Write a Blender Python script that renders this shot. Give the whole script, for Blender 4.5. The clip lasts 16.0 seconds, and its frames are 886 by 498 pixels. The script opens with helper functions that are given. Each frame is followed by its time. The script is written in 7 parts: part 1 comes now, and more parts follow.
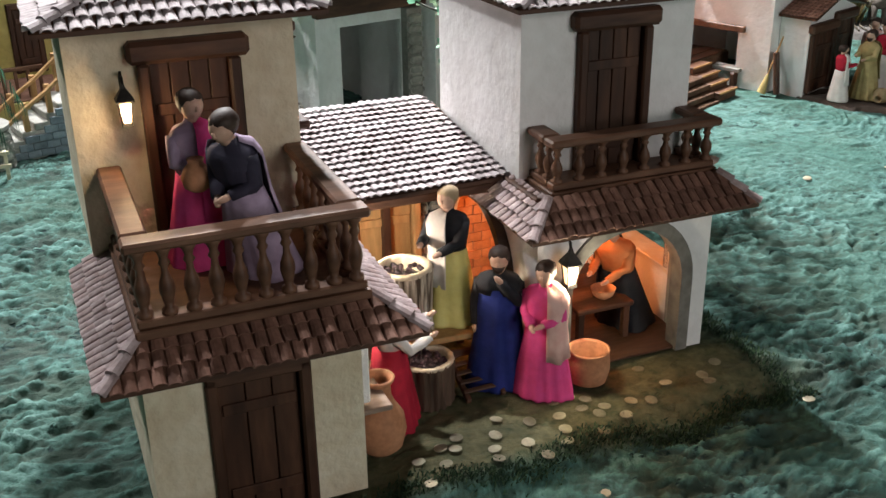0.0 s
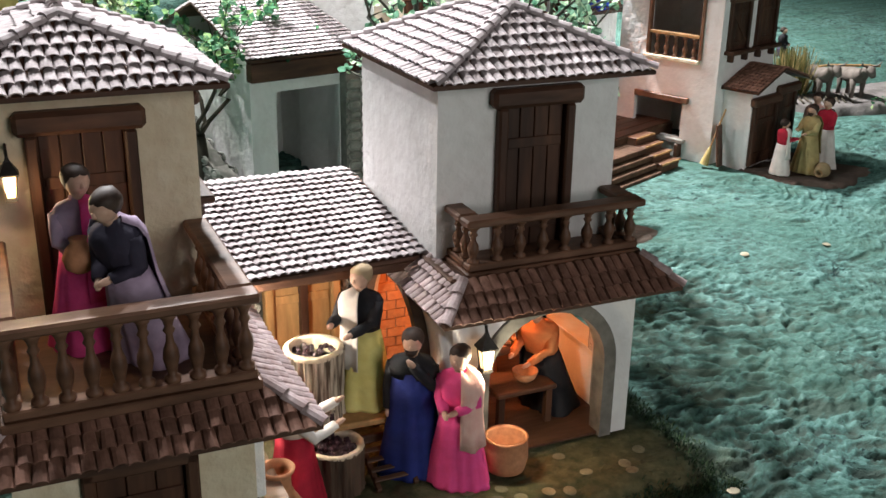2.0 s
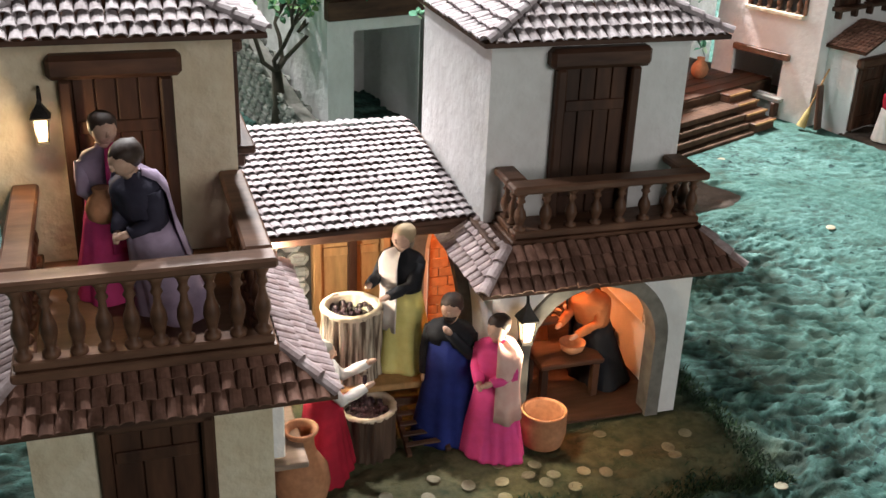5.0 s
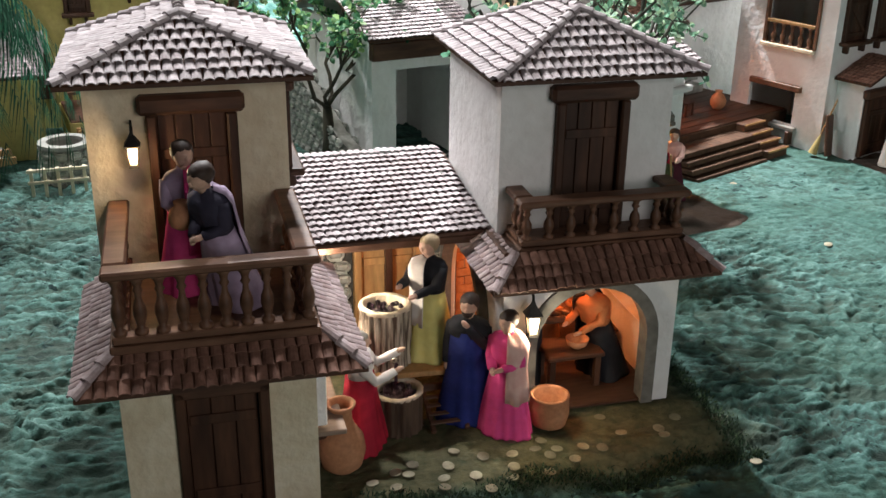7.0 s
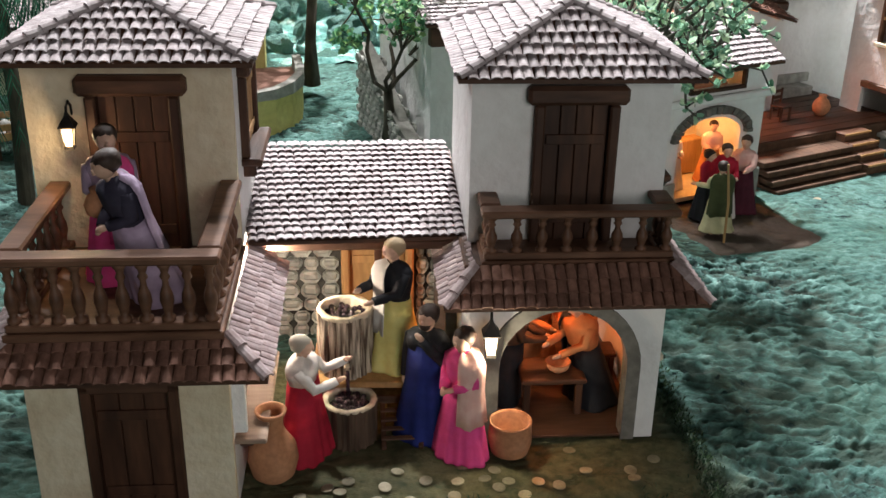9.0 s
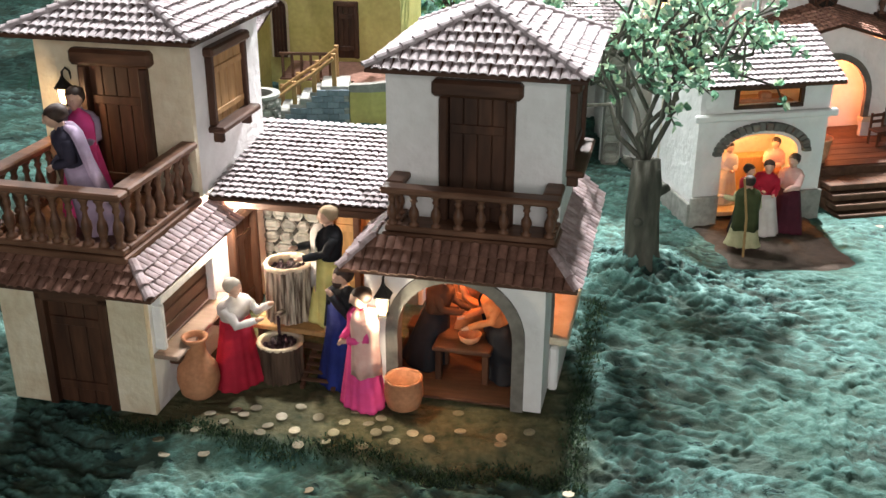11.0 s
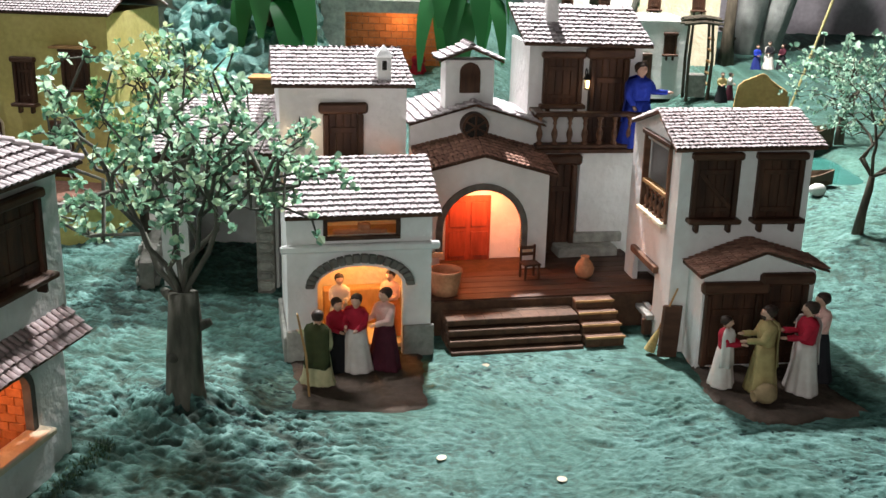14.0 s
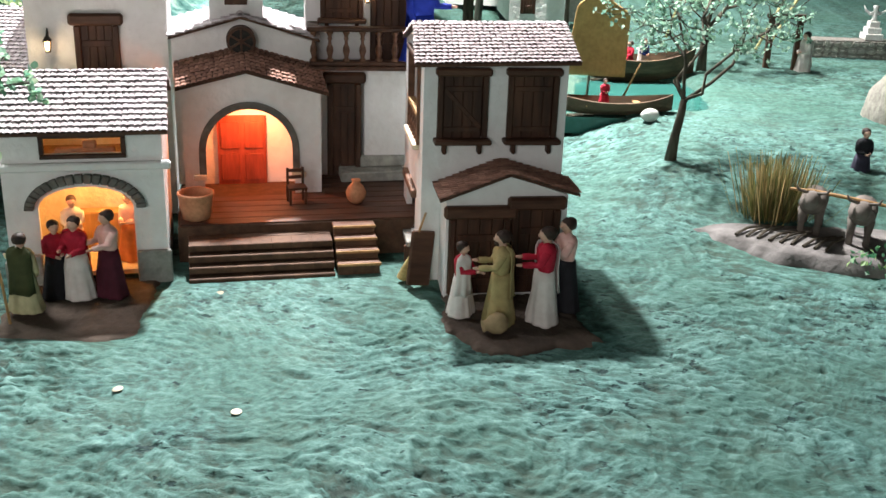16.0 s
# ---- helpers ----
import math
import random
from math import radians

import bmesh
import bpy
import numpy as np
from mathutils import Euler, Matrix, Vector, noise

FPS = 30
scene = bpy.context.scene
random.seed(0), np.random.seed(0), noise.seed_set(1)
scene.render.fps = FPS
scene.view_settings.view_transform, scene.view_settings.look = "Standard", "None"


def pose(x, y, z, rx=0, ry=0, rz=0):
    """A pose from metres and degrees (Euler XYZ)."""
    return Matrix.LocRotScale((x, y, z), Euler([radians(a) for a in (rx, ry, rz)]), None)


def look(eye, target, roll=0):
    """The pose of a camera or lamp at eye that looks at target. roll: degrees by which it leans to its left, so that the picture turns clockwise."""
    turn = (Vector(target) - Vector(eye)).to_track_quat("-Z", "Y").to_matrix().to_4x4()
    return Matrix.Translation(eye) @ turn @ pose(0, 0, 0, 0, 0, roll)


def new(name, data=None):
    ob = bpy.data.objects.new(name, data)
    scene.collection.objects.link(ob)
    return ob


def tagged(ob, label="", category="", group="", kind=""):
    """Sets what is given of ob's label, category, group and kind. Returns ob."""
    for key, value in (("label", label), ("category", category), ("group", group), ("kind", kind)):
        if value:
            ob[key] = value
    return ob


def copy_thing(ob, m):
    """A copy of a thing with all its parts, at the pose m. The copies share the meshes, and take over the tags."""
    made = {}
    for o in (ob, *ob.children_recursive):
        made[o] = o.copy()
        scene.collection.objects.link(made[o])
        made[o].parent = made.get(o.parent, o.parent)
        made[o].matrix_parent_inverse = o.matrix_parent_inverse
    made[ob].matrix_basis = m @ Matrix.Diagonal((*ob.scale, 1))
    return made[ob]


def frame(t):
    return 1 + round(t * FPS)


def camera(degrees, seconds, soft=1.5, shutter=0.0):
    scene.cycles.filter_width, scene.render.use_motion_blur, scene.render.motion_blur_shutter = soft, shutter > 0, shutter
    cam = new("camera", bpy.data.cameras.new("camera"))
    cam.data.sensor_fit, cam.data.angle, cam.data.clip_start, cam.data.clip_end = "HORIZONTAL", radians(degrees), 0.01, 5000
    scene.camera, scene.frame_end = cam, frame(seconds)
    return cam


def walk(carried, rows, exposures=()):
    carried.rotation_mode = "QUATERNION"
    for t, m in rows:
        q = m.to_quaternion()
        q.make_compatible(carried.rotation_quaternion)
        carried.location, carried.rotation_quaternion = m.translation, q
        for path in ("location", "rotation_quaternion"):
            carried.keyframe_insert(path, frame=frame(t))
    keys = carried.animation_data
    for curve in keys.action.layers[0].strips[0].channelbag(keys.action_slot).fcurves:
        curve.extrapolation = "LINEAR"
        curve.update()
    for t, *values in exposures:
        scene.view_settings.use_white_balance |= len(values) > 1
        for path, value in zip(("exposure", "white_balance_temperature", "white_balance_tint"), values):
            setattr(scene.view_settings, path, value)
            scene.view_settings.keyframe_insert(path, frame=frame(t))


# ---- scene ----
cam = camera(46.2, 16.0)
PATH = [
    (0, (-0.013, -0.035, 0.889), (0.975, 1.51, 0.09), -0.8),
    (0.5, (0.028, -0.084, 0.893), (0.978, 1.51, 0.147), -1.4),
    (1, (0.054, -0.083, 0.894), (0.95, 1.57, 0.212), -2.5),
    (1.5, (0.081, -0.04, 0.898), (1.148, 1.499, 0.197), -0.4),
    (2, (0.091, -0.019, 0.901), (1.157, 1.522, 0.201), 0.9),
    (2.5, (0.109, 0.0, 0.888), (1.001, 1.644, 0.18), 1.4),
    (3, (0.146, 0.037, 0.875), (1.069, 1.581, 0.002), 1.8),
    (3.5, (0.162, 0.051, 0.877), (1.128, 1.55, -0.028), 2.1),
    (4, (0.178, 0.054, 0.875), (1.203, 1.543, 0.019), 3.4),
    (4.5, (0.208, 0.046, 0.893), (1.144, 1.601, 0.053), 2.8),
    (7, (0.129, -0.261, 0.993), (0.92, 1.408, 0.226), 0.8),
    (7.5, (0.189, -0.252, 0.975), (0.904, 1.451, 0.207), -0.3),
    (8, (0.29, -0.242, 0.984), (0.946, 1.472, 0.189), 0.7),
    (10.5, (0.916, -0.401, 0.993), (0.982, 1.431, 0.195), 0.1),
    (11, (1.105, -0.524, 1.017), (1.027, 1.31, 0.221), 0.2),
    (11.5, (1.243, -0.513, 1.026), (1.086, 1.326, 0.255), -0.7),
    (12, (1.386, -0.434, 1.04), (1.245, 1.408, 0.275), 0.8),
    (12.5, (1.6, -0.451, 1.054), (1.452, 1.406, 0.326), 0.1),
    (13, (1.794, -0.494, 1.061), (1.676, 1.388, 0.396), 0.3),
    (13.5, (1.949, -0.453, 1.035), (1.824, 1.449, 0.431), -0.5),
    (14, (2.095, -0.353, 1.031), (2.013, 1.556, 0.44), 1.3),
    (14.5, (2.243, -0.349, 1.03), (2.166, 1.56, 0.438), 1.1),
    (15, (2.439, -0.396, 1.006), (2.369, 1.517, 0.428), 2.8),
    (15.5, (2.556, -0.355, 0.996), (2.51, 1.536, 0.347), 2.1),
    (16, (2.659, -0.204, 0.975), (2.616, 1.666, 0.267), 2.0),
]
walk(cam, [(t, look(eye, target, roll)) for t, eye, target, roll in PATH],
     exposures=[(0.0, -0.26), (1.0, -0.34), (2.0, -0.25), (3.5, 0.05), (4.5, -0.06), (7.0, -0.58), (8.0, -0.6), (10.5, -0.04), (11.2, 0.12), (12.0, -0.14), (12.6, -0.5), (13.4, -0.5), (14.5, -0.36), (16.0, -0.17)])

# ---- world and main lights ----
world = bpy.data.worlds.new("hall")
world.use_nodes = True
scene.world = world
world.node_tree.nodes["Background"].inputs[0].default_value = (0.9, 0.95, 1.0, 1)
world.node_tree.nodes["Background"].inputs[1].default_value = 0.18


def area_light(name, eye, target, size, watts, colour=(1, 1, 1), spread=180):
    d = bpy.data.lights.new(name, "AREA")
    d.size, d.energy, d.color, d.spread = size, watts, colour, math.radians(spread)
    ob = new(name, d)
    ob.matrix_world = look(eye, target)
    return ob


def point_light(name, place, watts, colour, radius=0.008):
    d = bpy.data.lights.new(name, "POINT")
    d.energy, d.color, d.shadow_soft_size = watts, colour, radius
    ob = new(name, d)
    ob.location = place
    return ob


# spot-like lamps hung over the model, and an added soft front fill behind the visitors
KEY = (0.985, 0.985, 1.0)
area_light("overhead_light", (1.0, 2.4, 2.65), (1.0, 1.3, 0.0), 0.14, 20, KEY, 92)
area_light("overhead_light", (1.9, 4.3, 3.5), (2.2, 1.8, 0.0), 0.13, 205, KEY, 100)
# this and the next three are added to brighten dim parts of the model
area_light("overhead_light", (2.4, 4.2, 2.8), (3.6, 3.6, 0.0), 0.16, 46, (1.0, 0.97, 0.93), 68)
area_light("overhead_light", (2.9, 5.3, 2.9), (3.4, 5.9, 0.2), 0.3, 170, (1.0, 0.97, 0.93), 120)
area_light("overhead_light", (-0.4, 2.9, 2.6), (-0.1, 1.8, 0.0), 0.2, 26, KEY, 105)
area_light("overhead_light", (0.5, 4.9, 2.8), (0.7, 3.7, 0.2), 0.2, 62, (0.97, 1.0, 0.98), 100)
area_light("front_fill", (1.5, -4.2, 1.7), (1.7, 1.5, 0.3), 2.6, 112, (1.0, 0.96, 0.935))


# ---- materials ----
def material(name, c1, c2, scale=25.0, rough=0.75, bump=0.3, bump_scale=90.0, depth=0.002, metal=0.0, vary=0.0, c3=None, stretch=(1, 1, 1), contrast=0.25, spec=0.3):
    m = bpy.data.materials.new(name)
    m.use_nodes = True
    nt = m.node_tree
    n, k = nt.nodes, nt.links
    bsdf = n["Principled BSDF"]
    bsdf.inputs["Roughness"].default_value, bsdf.inputs["Metallic"].default_value = rough, metal
    bsdf.inputs["Specular IOR Level"].default_value = spec
    tex = n.new("ShaderNodeTexCoord")
    mp = n.new("ShaderNodeMapping")
    mp.inputs["Scale"].default_value = stretch
    info = n.new("ShaderNodeObjectInfo")
    shift = n.new("ShaderNodeVectorMath")
    shift.operation = "ADD"
    mult = n.new("ShaderNodeMath")
    mult.operation = "MULTIPLY"
    mult.inputs[1].default_value = 7.0 if vary else 0.0
    k.new(info.outputs["Random"], mult.inputs[0])
    k.new(tex.outputs["Object"], mp.inputs["Vector"])
    k.new(mp.outputs[0], shift.inputs[0])
    k.new(mult.outputs[0], shift.inputs[1])
    a = n.new("ShaderNodeTexNoise")
    a.inputs["Scale"].default_value, a.inputs["Detail"].default_value = scale, 5
    b = n.new("ShaderNodeTexNoise")
    b.inputs["Scale"].default_value, b.inputs["Detail"].default_value = bump_scale, 4
    k.new(shift.outputs[0], a.inputs["Vector"])
    k.new(shift.outputs[0], b.inputs["Vector"])
    ramp = n.new("ShaderNodeValToRGB")
    ramp.color_ramp.elements[0].position, ramp.color_ramp.elements[1].position = 0.5 - contrast, 0.5 + contrast
    ramp.color_ramp.elements[0].color, ramp.color_ramp.elements[1].color = (*c1, 1), (*c2, 1)
    if c3:
        e = ramp.color_ramp.elements.new(0.5)
        e.color = (*c3, 1)
    k.new(a.outputs["Fac"], ramp.inputs[0])
    fine = n.new("ShaderNodeMix")
    fine.data_type, fine.blend_type = "RGBA", "OVERLAY"
    fine.inputs["Factor"].default_value = 0.3
    k.new(ramp.outputs[0], fine.inputs["A"])
    k.new(b.outputs["Color"], fine.inputs["B"])
    grey = n.new("ShaderNodeRGBToBW")
    k.new(b.outputs["Color"], grey.inputs[0])
    k.new(b.outputs["Fac"], fine.inputs["B"])
    out = fine.outputs["Result"]
    if vary:
        hsv = n.new("ShaderNodeHueSaturation")
        rng = n.new("ShaderNodeMapRange")
        rng.inputs["To Min"].default_value, rng.inputs["To Max"].default_value = 1 - vary, 1 + vary
        k.new(info.outputs["Random"], rng.inputs["Value"])
        k.new(rng.outputs[0], hsv.inputs["Value"])
        k.new(out, hsv.inputs["Color"])
        out = hsv.outputs[0]
    k.new(out, bsdf.inputs["Base Color"])
    bp = n.new("ShaderNodeBump")
    bp.inputs["Strength"].default_value, bp.inputs["Distance"].default_value = bump, depth
    k.new(b.outputs["Fac"], bp.inputs["Height"])
    k.new(bp.outputs[0], bsdf.inputs["Normal"])
    return m


def glow(name, colour, strength):
    m = bpy.data.materials.new(name)
    m.use_nodes = True
    b = m.node_tree.nodes["Principled BSDF"]
    b.inputs["Base Color"].default_value = (*colour, 1)
    b.inputs["Emission Color"].default_value = (*colour, 1)
    b.inputs["Emission Strength"].default_value = strength
    return m


PLASTER = material("white_plaster", (0.72, 0.70, 0.68), (0.86, 0.85, 0.84), 9, 0.85, 0.75, 42, 0.006)
CREAM = material("cream_plaster", (0.60, 0.49, 0.33), (0.78, 0.69, 0.53), 8, 0.85, 0.85, 42, 0.007)
YELLOW = material("yellow_plaster", (0.50, 0.42, 0.13), (0.66, 0.56, 0.22), 8, 0.85, 0.5, 55, 0.003)
WOOD = material("dark_stained_wood", (0.024, 0.010, 0.006), (0.095, 0.042, 0.023), 30, 0.55, 0.4, 120, 0.0015, stretch=(1, 1, 0.18))
WOODX = material("dark_wood_beam", (0.036, 0.015, 0.009), (0.12, 0.057, 0.033), 30, 0.55, 0.45, 120, 0.002, stretch=(0.2, 1, 1))
RAIL = material("brown_rail_wood", (0.08, 0.036, 0.02), (0.20, 0.10, 0.06), 40, 0.5, 0.3, 150, 0.001, stretch=(0.3, 1, 1))
OAK = material("light_oak_wood", (0.30, 0.16, 0.06), (0.48, 0.28, 0.12), 30, 0.6, 0.3, 120, 0.001, stretch=(1, 1, 0.2))
TILE = material("clay_roof_tile", (0.29, 0.235, 0.235), (0.54, 0.49, 0.50), 45, 0.8, 0.3, 200, 0.0008, vary=0.22)
# same tile darkened for shade: skirt-roof sides here, their fronts in the next
TILE_HALF_SHADE = material("half_shaded_tile", (0.24, 0.16, 0.15), (0.50, 0.41, 0.41), 45, 0.8, 0.3, 200, 0.0008, vary=0.2)
TILE_RED_SHADE = material("red_shaded_tile", (0.13, 0.062, 0.042), (0.25, 0.13, 0.095), 60, 0.8, 0.3, 200, 0.0008, vary=0.25)
STONE = material("grey_field_stone", (0.22, 0.22, 0.20), (0.42, 0.41, 0.37), 30, 0.85, 0.5, 90, 0.002, vary=0.2)
MORTAR = material("grey_mortar", (0.20, 0.19, 0.17), (0.32, 0.30, 0.27), 30, 0.9, 0.5, 90, 0.002)
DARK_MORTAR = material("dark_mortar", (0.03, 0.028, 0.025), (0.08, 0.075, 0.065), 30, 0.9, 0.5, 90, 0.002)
ARCHSTONE = material("dark_arch_stone", (0.09, 0.085, 0.075), (0.20, 0.19, 0.17), 30, 0.85, 0.5, 80, 0.002, vary=0.15)
BRICK = material("orange_brick", (0.42, 0.16, 0.06), (0.58, 0.26, 0.11), 40, 0.85, 0.4, 120, 0.001, vary=0.15)
IRON = material("black_iron", (0.015, 0.013, 0.012), (0.04, 0.035, 0.03), 60, 0.5, 0.2, 200, 0.0005, metal=0.6)
CLAY = material("terracotta", (0.40, 0.17, 0.08), (0.58, 0.29, 0.16), 15, 0.7, 0.2, 120, 0.0005)
BARK = material("tree_bark", (0.03, 0.025, 0.018), (0.11, 0.09, 0.065), 30, 0.9, 0.9, 60, 0.005, stretch=(1, 1, 0.25))
LEAF = material("green_leaf", (0.05, 0.13, 0.07), (0.22, 0.36, 0.22), 35, 0.6, 0.2, 120, 0.0005, contrast=0.15)
LAMP_GLASS = glow("lit_lamp_glass", (1.0, 0.68, 0.36), 2.4)


# ---- builders ----
def box(bm, x0, x1, y0, y1, z0, z1, bev=0.0, m=None):
    vs = [bm.verts.new(Vector((x, y, z))) for z in (z0, z1) for y in (y0, y1) for x in (x0, x1)]
    fs = [bm.faces.new([vs[i] for i in q]) for q in ((0, 2, 3, 1), (4, 5, 7, 6), (0, 1, 5, 4), (2, 6, 7, 3), (0, 4, 6, 2), (1, 3, 7, 5))]
    if bev:
        es = list({e for f in fs for e in f.edges})
        r = bmesh.ops.bevel(bm, geom=es, offset=bev, segments=1, affect="EDGES")
        vs = list({v for f in r["faces"] for v in f.verts})
    if m is not None:
        bmesh.ops.transform(bm, matrix=m, verts=[v for v in vs if v.is_valid])
    return bm


def lathe(bm, rings, seg=16, m=None, wave=None, cap=True):
    """Rings of (radius, z); wave(angle, z) scales the radius."""
    rows = []
    for r, z in rings:
        row = []
        for i in range(seg):
            a = 2 * math.pi * i / seg
            q = r * (wave(a, z) if wave else 1)
            row.append(bm.verts.new(Vector((q * math.cos(a), q * math.sin(a), z))))
        rows.append(row)
    for lo, hi in zip(rows, rows[1:]):
        for i in range(seg):
            j = (i + 1) % seg
            bm.faces.new((lo[i], lo[j], hi[j], hi[i]))
    if cap:
        bm.faces.new(rows[0][::-1])
        bm.faces.new(rows[-1])
    if m is not None:
        bmesh.ops.transform(bm, matrix=m, verts=[v for r in rows for v in r])
    return bm


def tube(bm, points, radii, seg=8):
    """A tapered tube along points."""
    rows = []
    for i, p in enumerate(points):
        p = Vector(p)
        a, b = Vector(points[max(0, i - 1)]), Vector(points[min(len(points) - 1, i + 1)])
        d = (b - a).normalized()
        side = d.cross(Vector((0.31, 0.87, 0.12))).normalized()
        up = d.cross(side)
        rows.append([bm.verts.new(p + radii[i] * (math.cos(2 * math.pi * k / seg) * side + math.sin(2 * math.pi * k / seg) * up)) for k in range(seg)])
    for lo, hi in zip(rows, rows[1:]):
        for i in range(seg):
            j = (i + 1) % seg
            bm.faces.new((lo[i], lo[j], hi[j], hi[i]))
    bm.faces.new(rows[0][::-1])
    bm.faces.new(rows[-1])
    return bm


def part(name, bm, mat, parent, label="", m=None, smooth=False):
    me = bpy.data.meshes.new(name)
    bmesh.ops.recalc_face_normals(bm, faces=bm.faces)
    bm.to_mesh(me)
    bm.free()
    for x in (mat if isinstance(mat, (list, tuple)) else [mat]):
        me.materials.append(x)
    if smooth:
        me.polygons.foreach_set("use_smooth", [True] * len(me.polygons))
    ob = new(name, me)
    ob.parent = parent
    if m is not None:
        ob.matrix_basis = m
    if label:
        ob["label"] = label
    return ob


def share(name, me, parent, m):
    ob = new(name, me)
    ob.parent = parent
    ob.matrix_basis = m
    return ob


def thing(name, m, label, category, group=""):
    ob = new(name)
    ob.empty_display_size = 0.05
    ob.matrix_basis = m
    return tagged(ob, label, category, group)


def boxpart(name, mat, parent, x0, x1, y0, y1, z0, z1, bev=0.002, label="", m=None):
    return part(name, box(bmesh.new(), x0, x1, y0, y1, z0, z1, bev), mat, parent, label, m)


def panel(name, mat, parent, length, z0, z1, thick, m, holes=(), label=""):
    """An upright wall along local x, front at y=0, going back by thick. Holes: (x0, x1, zlow, ztop, rise); rise > 0 makes an arched head."""
    xs = sorted({0.0, length, *[h[0] for h in holes], *[h[1] for h in holes]})
    zs = sorted({z0, z1, *[h[2] for h in holes if h[2] > z0], *[h[3] for h in holes]})
    bm = bmesh.new()

    def face(pts):
        bm.faces.new([bm.verts.new((x, 0, z)) for x, z in pts])
    for xa, xb in zip(xs, xs[1:]):
        for za, zb in zip(zs, zs[1:]):
            mx, mz = (xa + xb) / 2, (za + zb) / 2
            if not any(h[0] < mx < h[1] and h[2] < mz < h[3] for h in holes):
                face([(xa, za), (xb, za), (xb, zb), (xa, zb)])
    for h in holes:
        if h[4] > 0:
            c, w = (h[0] + h[1]) / 2, (h[1] - h[0]) / 2
            arc = [(c - w * math.cos(math.pi * i / 16), h[3] - h[4] + h[4] * math.sin(math.pi * i / 16)) for i in range(17)]
            arc[8] = (c, h[3] - 0.0004)
            for i in range(16):
                (xa, za), (xb, zb) = arc[i], arc[i + 1]
                face([(xa, za), (xb, zb), (xb, h[3]), (xa, h[3])])
    bmesh.ops.remove_doubles(bm, verts=bm.verts, dist=0.0003)
    r = bmesh.ops.extrude_face_region(bm, geom=bm.faces[:])
    bmesh.ops.translate(bm, vec=(0, thick, 0), verts=[g for g in r["geom"] if isinstance(g, bmesh.types.BMVert)])
    return part(name, bm, mat, parent, label, m)


def tile_mesh(name, w, l, mat, thick=0.0024, arch=0.26):
    """A barrel tile: origin at the middle of its lower edge, length along y, hump along z."""
    bm = bmesh.new()
    seg, rows = 5, []
    for y, k in ((0.0, 1.0), (l, 0.88)):
        for t in (0.0, thick):
            r = w / 2 * k - t
            rows.append([bm.verts.new((-r * math.cos(math.pi * i / seg), y, 2 * arch * r * math.sin(math.pi * i / seg))) for i in range(seg + 1)])
    a, b, c, d = rows
    for i in range(seg):
        bm.faces.new((a[i], a[i + 1], c[i + 1], c[i]))
        bm.faces.new((a[i + 1], a[i], b[i], b[i + 1]))
        bm.faces.new((b[i + 1], b[i], d[i], d[i + 1]))
    bmesh.ops.recalc_face_normals(bm, faces=bm.faces)
    me = bpy.data.meshes.new(name)
    bm.to_mesh(me)
    bm.free()
    me.materials.append(mat)
    return me


def tile_rows(roof, me, A, B, C, D, w, l, budget, lift=0.002, seed=1):
    """Lays tiles over the slope A (eave start), B (eave end), C (ridge over B), D (ridge over A). The first `budget` are pieces; returns what is left."""
    A, B, C, D = map(Vector, (A, B, C, D))
    u = (B - A).normalized()
    n = u.cross((C + D) / 2 - (A + B) / 2).normalized()
    v = n.cross(u)
    height = (D - A).dot(v)
    rnd = random.Random(seed)
    rest = []
    rows = max(1, round(height / l))
    step = height / rows
    for j in range(rows):
        f = min((j + 0.5) / rows, 0.999)
        lo, hi = (A + (D - A) * f - A).dot(u), (B + (C - B) * f - A).dot(u)
        count = max(1, round((hi - lo) / w))
        if hi - lo < w * 0.6:
            continue
        for i in range(count):
            x = lo + (i + 0.5) * (hi - lo) / count
            p = A + u * (x + rnd.uniform(-1, 1) * 0.06 * w) + v * (j * step - 0.12 * l + rnd.uniform(-1, 1) * 0.05 * l) + n * (lift + 0.002 + rnd.uniform(0, 0.0008))
            m = Matrix.Translation(p) @ Matrix((u, v, n)).transposed().to_4x4() @ Matrix.Rotation(-0.20 + rnd.uniform(-0.035, 0.035), 4, "X") @ Matrix.Rotation(rnd.uniform(-0.05, 0.05), 4, "Z") @ Matrix.Diagonal((1, step / l * 1.16, 1, 1))
            if budget > 0:
                share("roof_tile", me, roof, m)
                budget -= 1
            else:
                rest.append(m)
    return budget, rest


def join_tiles(me, roof, ms):
    if not ms:
        return
    co = np.array([v.co[:] for v in me.vertices])
    vs, fs = [], []
    for i, m in enumerate(ms):
        a = np.array(m)
        vs.append(co @ a[:3, :3].T + a[:3, 3])
        fs += [[q + i * len(co) for q in p.vertices] for p in me.polygons]
    out = bpy.data.meshes.new("roof_tiles")
    out.from_pydata(np.concatenate(vs).tolist(), [], fs)
    out.materials.append(me.materials[0])
    ob = new("roof_tiles", out)
    ob.parent = roof
    tagged(ob, kind="stuff")


def deck(name, mat, parent, quads, thick=0.006):
    bm = bmesh.new()
    for q in quads:
        bm.faces.new([bm.verts.new(p) for p in q])
    bmesh.ops.remove_doubles(bm, verts=bm.verts, dist=0.0005)
    r = bmesh.ops.extrude_face_region(bm, geom=bm.faces[:])
    bmesh.ops.translate(bm, vec=(0, 0, -thick), verts=[g for g in r["geom"] if isinstance(g, bmesh.types.BMVert)])
    return part(name, bm, mat, parent)


